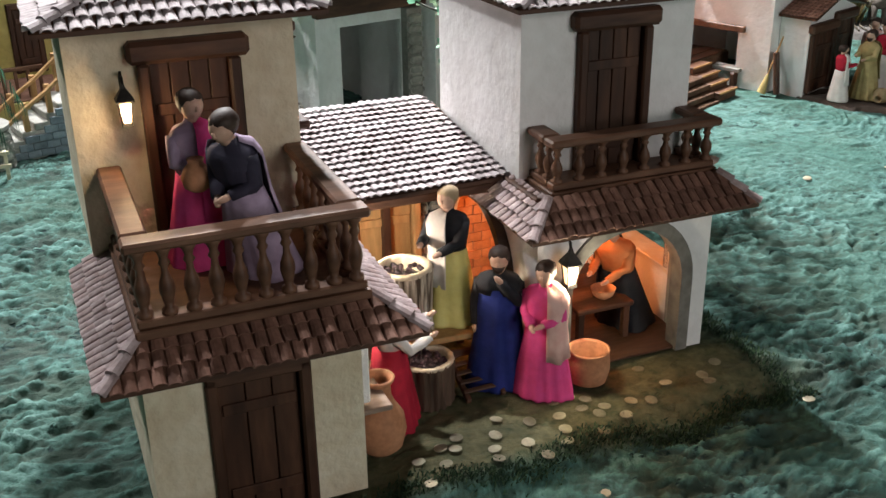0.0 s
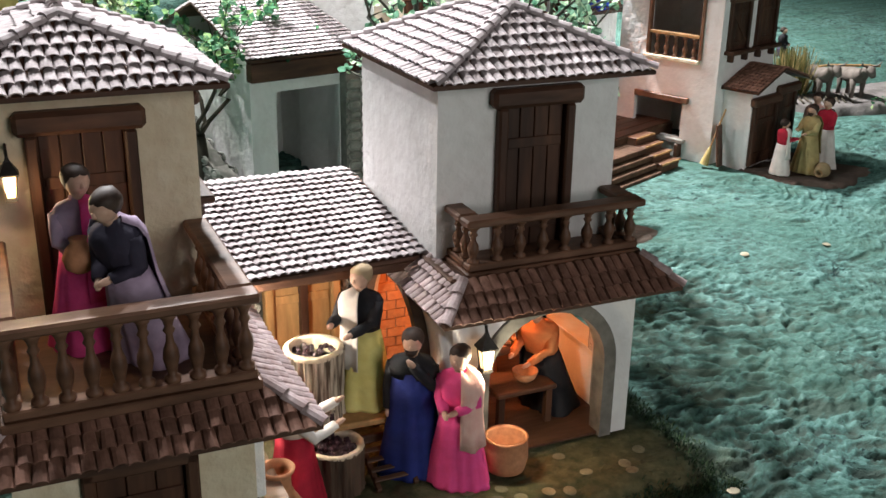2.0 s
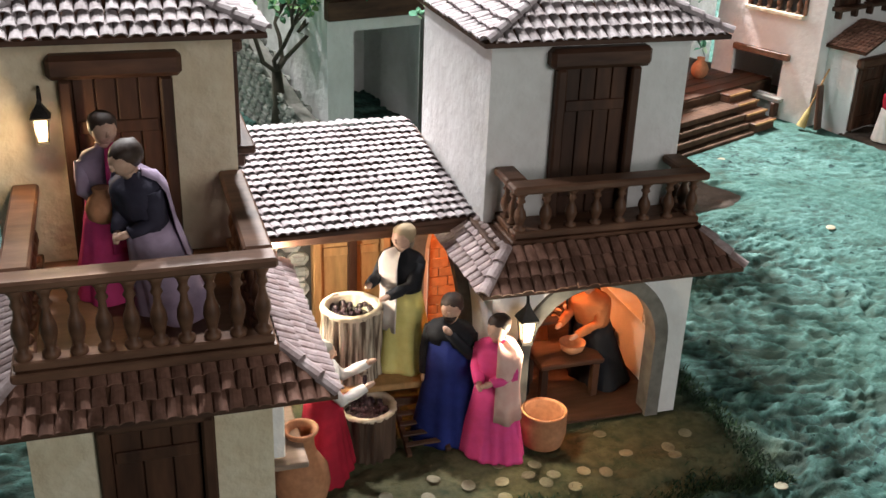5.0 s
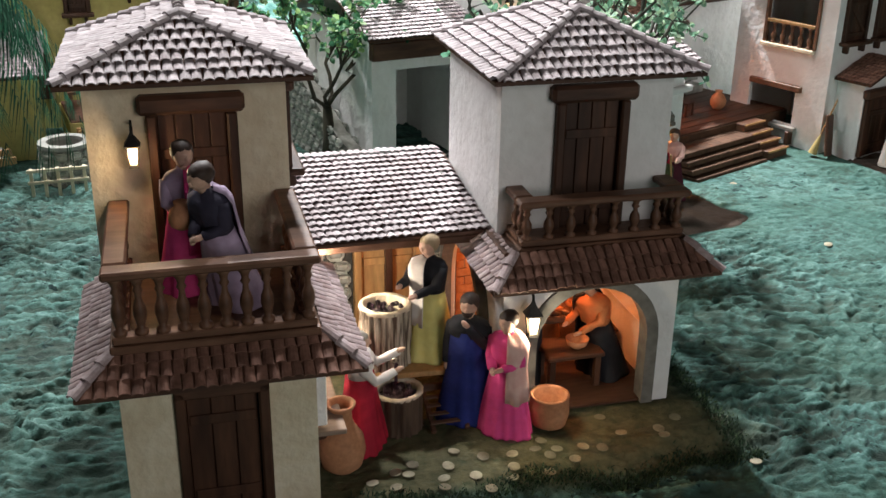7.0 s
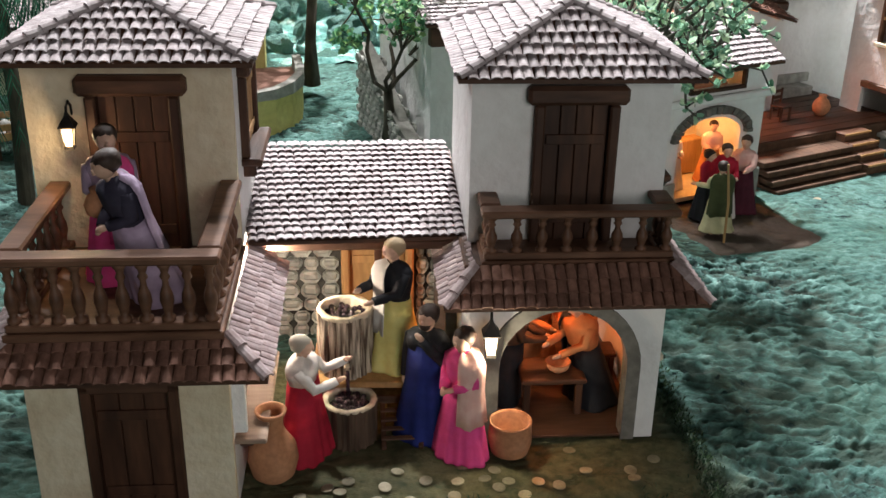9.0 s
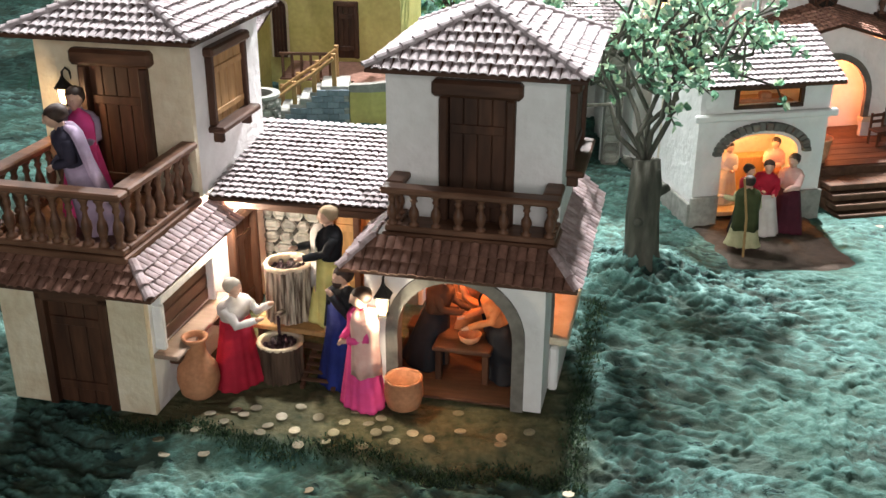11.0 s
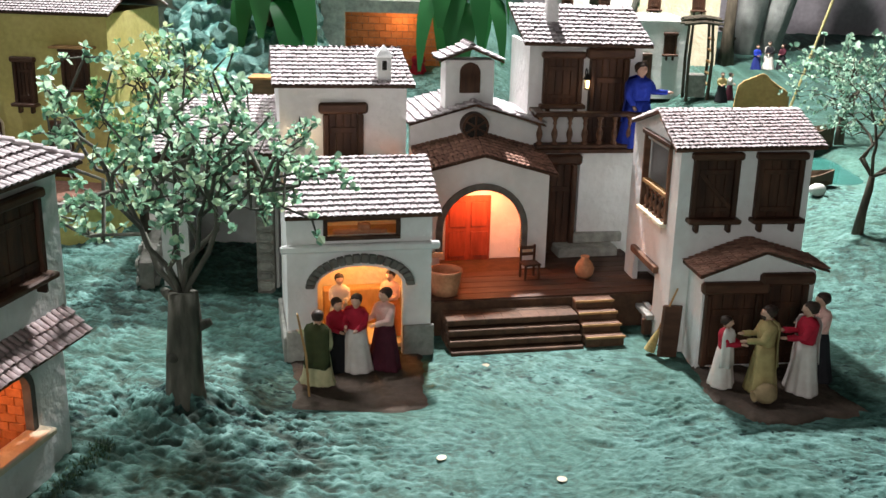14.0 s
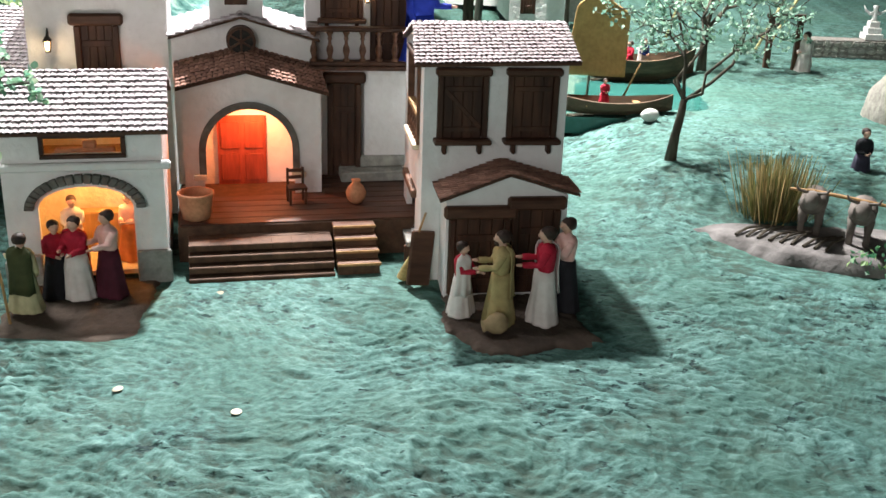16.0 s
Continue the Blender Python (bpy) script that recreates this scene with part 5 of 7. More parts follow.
figurine("clay figurine in red skirt and white blouse raising both arms", 0.652, 1.157, 0.014, 66, 0.204, C_RED, C_WHITE, None, GREY_HAIR, arms="raise", seed=6, wide=1.22, waist=0.64)
figurine("clay figurine in black tunic and yellow skirt on a table", 0.817, 1.248, 0.103, -62, 0.224, C_YELLOW, C_BLACK, C_WHITE, TAN_HAIR, arms="reach", seed=7, shawl_span=(1.3, 1.6), wide=1.1)
m = M2 @ Vector((-0.240, 0.135, 0.007))
figurine("seated clay figurine in dark brown tunic inside the arched room", m.x, m.y, m.z, 70, 0.196, C_BLACK, C_BROWN, None, arms="reach", seed=8, wide=1.25, lean=(0, 11))
m = M2 @ Vector((-0.075, 0.12, 0.007))
figurine("seated clay figurine in orange tunic and dark vest indoors", m.x, m.y, m.z, -75, 0.198, C_BLACK, C_ORANGE, C_BLACK, arms="reach", seed=9, wide=1.25, shawl_span=(0.55, 1.25), lean=(0, -12))
m = M2 @ Vector((-0.165, 0.25, 0.007))
figurine("clay figurine in orange tunic bending over the table", m.x, m.y, m.z, 20, 0.19, C_ORANGE, C_ORANGE, None, arms="reach", seed=21, wide=1.2, lean=(14, 0))
figurine("clay figurine in dark olive cape and pale trousers", 1.726, 1.803, 0.023, 170, 0.185, C_PALEY, C_PALEY, C_OLIVE, arms="side", seed=10, shawl_span=(0.12, 0.88), feet=1)
figurine("clay figurine in red veil and white robe", 1.798, 1.915, 0.023, -10, 0.186, C_WHITE, C_RED, C_RED, arms="reach", seed=11, shawl_span=(0.3, 1.1))
figurine("clay figurine in rose shirt and maroon skirt", 1.863, 1.938, 0.023, -40, 0.196, C_MAROON, C_ROSE, None, arms="reach", seed=12)
figurine("clay figurine in dark tunic by the shop arch", 1.752, 1.915, 0.023, 40, 0.175, C_BLACK, C_RED, None, arms="fold", seed=13)
figurine("clay figurine in pale robe inside the shop", 1.735, 2.07, 0.045, 20, 0.16, C_WHITE, C_WHITE, None, arms="fold", seed=14)
figurine("clay figurine in orange robe inside the shop", 1.86, 2.1, 0.045, -20, 0.165, C_ORANGE, C_ROSE, None, arms="fold", seed=15)
figurine("small clay figurine in red tunic and white wrap", 2.654, 1.902, 0.029, 62, 0.165, C_WHITE, C_RED, C_WHITE, arms="reach", seed=16, shawl_span=(1.0, 1.5))
figurine("clay figurine in sand coloured robe", 2.738, 1.872, 0.029, -85, 0.205, C_SAND, C_SAND, C_SAND, arms="reach", seed=17, beard=True, shawl_span=(0.2, 0.9))
figurine("clay figurine in white robe with red shawl", 2.834, 1.888, 0.029, -88, 0.212, C_WHITE, C_RED, C_WHITE, arms="reach", seed=18, shawl_span=(0.4, 1.3))
figurine("clay figurine in rose shirt and dark skirt", 2.884, 1.965, 0.029, -70, 0.208, C_BLACK, C_ROSE, None, arms="reach", seed=19)
m = M5 @ Vector((0.29, -0.06, 0.413))
figurine("clay figurine in blue robe pointing from the balcony", m.x, m.y, m.z, 25, 0.235, C_BLUE, C_BLUE, C_BLUE, arms="side", seed=20, shawl_span=(0.2, 1.0), wide=1.1)


# ---- courtyard things ----
lathe_thing("clay_jar", [(0.02094, 0), (0.03291, 0.01105), (0.0389, 0.03685), (0.0359, 0.05988), (0.02244, 0.08107), (0.01833, 0.09212), (0.01749, 0.1087), (0.02332, 0.1179), (0.02416, 0.1216), (0.01999, 0.1216), (0.01499, 0.1124), (0.01416, 0.09212)], CLAY, 0.594, 1.09, 0.016, "tall terracotta jar with a flared neck", "jar")
lathe_thing("clay_pot", [(0.021, 0), (0.03024, 0.00516), (0.03528, 0.0258), (0.03444, 0.04472), (0.03276, 0.05676), (0.03444, 0.0602), (0.03108, 0.06106), (0.02856, 0.05676), (0.0294, 0.0258), (0.0084, 0.00688)], CLAY, 0.968, 1.07, 0.016, "round open terracotta pot", "pot")
BARKW = material("pale_bark", (0.10, 0.065, 0.045), (0.60, 0.50, 0.39), 120, 0.85, 1.0, 130, 0.006, stretch=(1, 1, 0.1), contrast=0.12)
BARKD = material("dark_bark", (0.03, 0.018, 0.012), (0.15, 0.095, 0.065), 60, 0.85, 1.0, 90, 0.005, stretch=(1, 1, 0.12))
MUST = material("dark_grape_must", (0.008, 0.004, 0.006), (0.06, 0.03, 0.04), 90, 0.25, 1.0, 110, 0.006)


CUTWOOD = material("pale_cut_wood", (0.50, 0.40, 0.28), (0.72, 0.62, 0.48), 60, 0.8, 0.5, 150, 0.001, vary=0.15)


def barrel(x, y, z, r, h, label, ragged, mat, tilt=0):
    t = thing("bark_barrel", pose(x, y, z, tilt, 0, 0), label, "barrel", "bark barrels")
    k = Vector((x * 40, y * 40, 0))

    def ridge(a, zz):
        q = Vector((math.cos(a), math.sin(a), 0))
        return 1 + 0.13 * noise.noise(q * 9 + Vector((0, 0, zz * 14)) + k) + 0.10 * noise.noise(q * 21 + Vector((0, 0, zz * 9)) + k)
    bm = lathe(bmesh.new(), [(r * 1.12, 0), (r * 1.08, 0.1 * h), (r * 1.06, 0.3 * h), (r * 1.06, 0.5 * h), (r * 1.05, 0.7 * h), (r * 1.06, 0.88 * h), (r * 1.08, h)], 110, None, ridge, cap=False)
    part("bark", bm, mat, t, smooth=True)
    bm = lathe(bmesh.new(), [(r * 1.09, h * 0.96), (r * 1.10, h), (r * 1.06, h * 1.03), (r * 0.9, h * 1.03), (r * 0.86, h * 0.99), (r * 0.85, h * 0.5)], 90, None, lambda a, zz: 1 + 0.035 * ragged * noise.noise(Vector((math.cos(a) * 7, math.sin(a) * 7, zz * 30)) + k), cap=False)
    part("rim", bm, CUTWOOD, t, "pale cut wood rim", smooth=True)
    bm = lathe(bmesh.new(), [(r * 0.86, h * 0.8), (r * 0.6, h * 0.86), (r * 0.2, h * 0.89)], 24)
    part("grape_must", bm, MUST, t, "dark crushed grapes", smooth=True)
    rnd = random.Random(int(r * 1e5))
    for i in range(34):
        a, q = rnd.uniform(0, 6.28), r * 0.8 * math.sqrt(rnd.random())
        bm = bmesh.new()
        bmesh.ops.create_icosphere(bm, subdivisions=1, radius=0.0052)
        part("grape", bm, MUST, t, m=pose(q * math.cos(a), q * math.sin(a), h * 0.89 + rnd.uniform(0, 0.004)), smooth=True)
    return t


barrel(0.728, 1.177, 0.014, 0.040, 0.071, "dark low bark tub with ragged pale rim", 1.8, BARKD)
barrel(0.736, 1.252, 0.1025, 0.0415, 0.109, "tall pale bark barrel full of dark grapes", 1.0, BARKW)
part_sp = lathe_thing("spout", [(0.006, 0), (0.006, 0.034)], BARKW, 0, 0, 0, "short wooden spout of the barrel", "spout", 10, m=pose(0.731, 1.213, 0.128, 75, 0, -8))
lathe_thing("grape_juice", [(0.0035, 0), (0.003, 0.03), (0.0035, 0.056)], MUST, 0.7265, 1.181, 0.0795, "dark grape juice running from the spout into the tub", "juice", 8)
tb = thing("work_table", pose(0.765, 1.251, 0.016, 0, 0, -13), "rough oak work table under the barrel", "table")
for i in range(4):
    boxpart("top_board", OAK, tb, -0.085, 0.105, -0.06 + i * 0.035, -0.0262 + i * 0.035, 0.076, 0.0862, 0.002)
for a in ((-0.08, -0.05), (0.085, -0.05), (-0.08, 0.06), (0.085, 0.06)):
    boxpart("leg", WOOD, tb, a[0], a[0] + 0.014, a[1], a[1] + 0.014, 0, 0.0755, 0.002)
boxpart("stretcher", WOOD, tb, -0.066, 0.084, -0.047, -0.039, 0.04, 0.052, 0.002)
ld = thing("small_ladder", pose(0.805, 1.128, 0.02, -66, 0, -10), "short wooden ladder leaning on the table", "ladder")
for s in (-1, 1):
    boxpart("rail", WOODX, ld, s * 0.03 - 0.004, s * 0.03 + 0.004, -0.004, 0.004, -0.01, 0.085, 0.001)
for i in range(5):
    boxpart("rung", WOODX, ld, -0.034, 0.034, -0.0085, -0.0045, 0.002 + 0.018 * i, 0.01 + 0.018 * i, 0.001)
lamp2 = lantern(M2 @ pose(-0.276, 0.004, 0.178), 1.5, (1.0, 0.86, 0.62), 1.35, "black iron lantern hanging at the corner of the arch")
tbl = thing("room_table", M2 @ pose(-0.155, 0.085, 0.007), "dark wooden table inside the arched room", "table")
boxpart("tabletop", WOODX, tbl, -0.055, 0.055, -0.03, 0.05, 0.062, 0.071, 0.002)
for a in ((-0.05, -0.025), (0.038, -0.025), (-0.05, 0.035), (0.038, 0.035)):
    boxpart("leg", WOOD, tbl, a[0], a[0] + 0.012, a[1], a[1] + 0.012, 0, 0.0615, 0.001)
m = M2 @ Vector((-0.145, 0.085, 0.078))
lathe_thing("clay_bowl", [(0.008, 0), (0.018, 0.008), (0.022, 0.02), (0.02, 0.02), (0.008, 0.004)], CLAY, m.x, m.y, m.z, "small terracotta bowl on the table", "bowl", 18)
for i, (a, b, yaw) in enumerate(((-0.262, 0.19, 90), (-0.045, 0.2, -90))):
    s = thing("stool", M2 @ pose(a, b, 0.007, 0, 0, yaw), "dark wooden stool inside the arched room", "stool", "stools")
    boxpart("seat", WOOD, s, -0.025, 0.025, -0.025, 0.025, 0.042, 0.05, 0.002)
    for q in ((-0.022, -0.022), (0.012, -0.022), (-0.022, 0.012), (0.012, 0.012)):
        boxpart("leg", WOOD, s, q[0], q[0] + 0.01, q[1], q[1] + 0.01, 0, 0.0415, 0.001)

COIN = material("worn_coin", (0.12, 0.10, 0.06), (0.42, 0.385, 0.28), 26, 0.5, 0.3, 250, 0.0004, metal=0.3, vary=0.3)
bm = lathe(bmesh.new(), [(0.0092, 0), (0.0102, 0.0004), (0.0102, 0.0013), (0.0092, 0.0017)], 18)
coin0 = part("coin", bm, COIN, None)
tagged(coin0, "worn metal coin lying on the ground", "coin", "coins")
rnd = random.Random(11)
spots = [(1.143, 0.985), (1.066, 1.055), (1.139, 0.963), (2.027, 1.491), (2.252, 1.431), (2.108, 1.96), (1.075, 1.0), (0.99, 0.985), (0.96, 0.965), (0.92, 0.985), (0.87, 1.02), (0.85, 0.985), (0.905, 1.01),
         (0.815, 1.03), (0.79, 0.985), (0.76, 1.03), (0.74, 1.005), (0.70, 1.06), (0.69, 1.03), (0.66, 1.01), (0.72, 0.975), (0.80, 0.955), (0.63, 1.03), (0.61, 0.985), (0.95, 1.0), (1.02, 0.975), (0.84, 0.96), (0.88, 1.05), (0.78, 1.06),
         (0.665, 1.045), (0.575, 0.93), (0.64, 0.935), (0.83, 0.86), (1.19, 1.0), (0.55, 0.96), (1.25, 0.86), (0.93, 1.035), (0.90, 0.955)]
for i, (x, y) in enumerate(spots):
    q = pose(x + rnd.uniform(-1, 1) * 0.006, y + rnd.uniform(-1, 1) * 0.006, float(ground_height(np.array([x]), np.array([y]))[0]) + 0.003, rnd.uniform(-9, 9), rnd.uniform(-9, 9), 0)
    if i == 0:
        coin0.matrix_basis = q
    else:
        copy_thing(coin0, q)

# ---- slabs, tubs and chair before the chapel ----
SLAB = material("brown_earth_slab", (0.045, 0.034, 0.027), (0.13, 0.095, 0.074), 9, 0.95, 0.9, 60, 0.006)


def slab(name, pts, z0, z1, label):
    """A trodden patch of earth: uneven on top, ragged and falling away at its rim."""
    bm = bmesh.new()
    c = sum((Vector(q) for q in pts), Vector((0, 0))) / len(pts)
    outline = []
    for i in range(len(pts)):
        a, b = Vector(pts[i]), Vector(pts[(i + 1) % len(pts)])
        for k in range(26):
            q = a.lerp(b, k / 26)
            out = (q - c).normalized()
            outline.append(q + out * (0.03 * noise.noise((q.x * 9, q.y * 9, 3)) + 0.012 * noise.noise((q.x * 34, q.y * 34, 5))))
    levels = [1.06, 1.0, 0.97, 0.93, 0.88] + [0.82 - 0.06 * j for j in range(13)] + [0.03]
    rings = []
    for f in levels:
        ring = []
        for q in outline:
            p = c + (q - c) * f
            drop = 0.0 if f < 0.94 else (f - 0.94) * 0.12
            h = z1 - drop + 0.0032 * noise.noise((p.x * 28, p.y * 28, 1)) + 0.0016 * noise.noise((p.x * 80, p.y * 80, 2)) - 0.001
            ring.append(bm.verts.new((p.x, p.y, z0 if f > 1.03 else h)))
        rings.append(ring)
    n = len(outline)
    for lo, hi in zip(rings, rings[1:]):
        for i in range(n):
            bm.faces.new((lo[i], lo[(i + 1) % n], hi[(i + 1) % n], hi[i]))
    bm.faces.new(rings[-1])
    ob = part(name, bm, SLAB, None, smooth=True)
    return tagged(ob, label, "ground slab")


slab("ground_slab", [(1.69, 1.69), (1.98, 1.735), (1.955, 2.06), (1.625, 1.99)], -0.01, 0.021, "flat brown earth slab before the arched shop")
slab("ground_slab", [(2.625, 1.83), (2.72, 1.72), (2.955, 1.79), (2.90, 2.06), (2.61, 2.01)], -0.01, 0.027, "flat brown earth slab before the porch house")
m = M3 @ Vector((0.065, 0.145, FL + 0.005))
lathe_thing("clay_tub", [(0.034, 0), (0.04, 0.03), (0.042, 0.058), (0.045, 0.06), (0.045, 0.066), (0.04, 0.066), (0.038, 0.05), (0.03, 0.01)], CLAY, m.x, m.y, m.z, "wide terracotta tub on the chapel terrace", "tub")
m = M3 @ Vector((0.47, 0.22, FL + 0.005))
lathe_thing("clay_jug", [(0.014, 0), (0.024, 0.012), (0.027, 0.028), (0.02, 0.044), (0.01, 0.054), (0.013, 0.062), (0.01, 0.062)], CLAY, m.x, m.y, m.z, "small round terracotta jug on the terrace", "jug", 18)
ch = thing("small_chair", M3 @ pose(0.318, 0.235, FL + 0.0045, 0, 0, 8), "small wooden chair on the chapel terrace", "chair")
boxpart("seat", WOODX, ch, -0.024, 0.024, -0.022, 0.022, 0.04, 0.046, 0.001)
for q in ((-0.023, -0.021), (0.017, -0.021), (-0.023, 0.015), (0.017, 0.015)):
    boxpart("leg", WOOD, ch, q[0], q[0] + 0.006, q[1], q[1] + 0.006, 0, 0.0395, 0.001)
for xx in (-0.023, 0.017):
    boxpart("back_post", WOOD, ch, xx, xx + 0.006, 0.015, 0.021, 0.0465, 0.09, 0.001)
for zz in (0.06, 0.078):
    boxpart("back_slat", WOODX, ch, -0.0165, 0.0165, 0.016, 0.02, zz, zz + 0.009, 0.001)
br = thing("broom", pose(2.515, 2.075, 0.045, 12, 14, 20), "straw broom leaning on the porch house", "broom")
part("handle", tube(bmesh.new(), [(0, 0, 0.03), (0, 0, 0.17)], [0.0025, 0.0025], 6), OAK, br)
STRAW = material("straw", (0.30, 0.22, 0.08), (0.55, 0.43, 0.18), 60, 0.8, 0.5, 120, 0.001)
part("bristles", lathe(bmesh.new(), [(0.014, -0.01), (0.008, 0.03), (0.003, 0.05)], 12, None, lambda a, z: 1 + 0.15 * math.sin(11 * a)), STRAW, br)
pl = part("plank_wedge", box(bmesh.new(), -0.03, 0.03, -0.005, 0.005, 0, 0.13, 0.003), WOODX, None)
pl.matrix_basis = pose(2.55, 2.045, 0.03, -8, 10, 30)
tagged(pl, "dark brown wooden board leaning on the wall", "board")
TAN = material("tan_clay", (0.26, 0.19, 0.10), (0.42, 0.32, 0.18), 20, 0.8, 0.3, 90, 0.001)
lathe_thing("fallen_jar", [(0.008, 0), (0.019, 0.006), (0.024, 0.02), (0.02, 0.036), (0.011, 0.047), (0.014, 0.055), (0.009, 0.055), (0.007, 0.04)], TAN, 0, 0, 0, "tan clay jar lying on its side", "jar", 20, m=pose(2.755, 1.815, 0.052, 96, 0, -72))
st = part("walking_staff", tube(bmesh.new(), [(0, 0, 0), (0.004, 0, 0.1), (-0.004, 0.0, 0.2)], [0.003, 0.003, 0.0025], 6), OAK, None)
st.matrix_basis = pose(1.715, 1.74, 0.03, 3, -5, 0)
tagged(st, "thin wooden walking staff beside a figurine", "staff")


# ---- trees ----
def leaf_material(name, dark, mid, pale):
    m = bpy.data.materials.new(name)
    m.use_nodes = True
    n, k = m.node_tree.nodes, m.node_tree.links
    b = n["Principled BSDF"]
    b.inputs["Roughness"].default_value = 0.55
    g = n.new("ShaderNodeNewGeometry")
    r = n.new("ShaderNodeValToRGB")
    r.color_ramp.elements[0].color, r.color_ramp.elements[1].color = (*dark, 1), (*pale, 1)
    e = r.color_ramp.elements.new(0.55)
    e.color = (*mid, 1)
    k.new(g.outputs["Random Per Island"], r.inputs[0])
    k.new(r.outputs[0], b.inputs["Base Color"])
    tr = n.new("ShaderNodeBsdfTranslucent")
    k.new(r.outputs[0], tr.inputs["Color"])
    mx = n.new("ShaderNodeMixShader")
    mx.inputs[0].default_value = 0.45
    k.new(b.outputs[0], mx.inputs[1])
    k.new(tr.outputs[0], mx.inputs[2])
    k.new(mx.outputs[0], n["Material Output"].inputs["Surface"])
    return m


LEAF_A = leaf_material("mint_leaves", (0.06, 0.16, 0.11), (0.26, 0.45, 0.34), (0.62, 0.78, 0.62))
LEAF_B = leaf_material("green_leaves", (0.03, 0.12, 0.06), (0.12, 0.32, 0.16), (0.38, 0.55, 0.22))
LEAF_C = leaf_material("palm_leaves", (0.008, 0.045, 0.025), (0.02, 0.10, 0.055), (0.07, 0.22, 0.13))


def leaf_tufts(name, centres, per, size, mat, parent, seed):
    """Whorls of broad leaves that open round each twig end."""
    rng = np.random.RandomState(seed)
    c = np.repeat(np.array(centres, float), per, 0)
    n = len(c)
    axis = np.repeat(rng.normal(0, 0.6, (len(centres), 3)) + [0, 0, 0.9], per, 0)
    axis /= np.linalg.norm(axis, axis=1)[:, None]
    d = rng.normal(0, 1, (n, 3)) + 0.55 * axis
    d /= np.linalg.norm(d, axis=1)[:, None]
    p = c + rng.normal(0, 0.1 * size, (n, 3))
    s = np.cross(d, axis + rng.normal(0, 0.25, (n, 3)))
    s /= np.linalg.norm(s, axis=1)[:, None] + 1e-9
    u = np.cross(s, d)
    L = size * rng.uniform(0.55, 1.2, (n, 1))
    w = 0.44 * L
    bow = -0.10 * L * u
    v = np.stack([p, p + d * L * 0.4 + s * w, p + d * L * 0.8 + s * w * 0.6 + bow * 0.6, p + d * L + bow * 1.6, p + d * L * 0.8 - s * w * 0.6 + bow * 0.6, p + d * L * 0.4 - s * w], 1).reshape(-1, 3)
    i = np.arange(n)[:, None] * 6
    me = bpy.data.meshes.new(name)
    me.from_pydata(v.tolist(), [], np.concatenate([i + [0, 1, 2, 3], i + [0, 3, 4, 5]], 0).tolist())
    me.materials.append(mat)
    ob = new(name, me)
    ob.parent = parent
    return ob


def leaf_cloud(name, centres, spread, per, size, mat, parent, seed, droop=0.2):
    rng = np.random.RandomState(seed)
    c = np.repeat(np.array(centres, float), per, 0)
    n = len(c)
    p = c + rng.normal(0, spread, (n, 3))
    d = rng.normal(0, 1, (n, 3))
    d[:, 2] -= droop
    d /= np.linalg.norm(d, axis=1)[:, None]
    s = np.cross(d, rng.normal(0, 1, (n, 3)))
    s /= np.linalg.norm(s, axis=1)[:, None]
    u = np.cross(d, s)
    L = size * rng.uniform(0.6, 1.3, (n, 1))
    w = 0.32 * L
    v = np.stack([p, p + d * L * 0.5 + s * w + u * 0.12 * L, p + d * L, p + d * L * 0.5 - s * w + u * 0.12 * L], 1).reshape(-1, 3)
    me = bpy.data.meshes.new(name)
    i = np.arange(n)[:, None] * 4
    me.from_pydata(v.tolist(), [], np.concatenate([i + [0, 1, 2], i + [0, 2, 3]], 0).tolist())
    me.materials.append(mat)
    ob = new(name, me)
    ob.parent = parent
    return ob


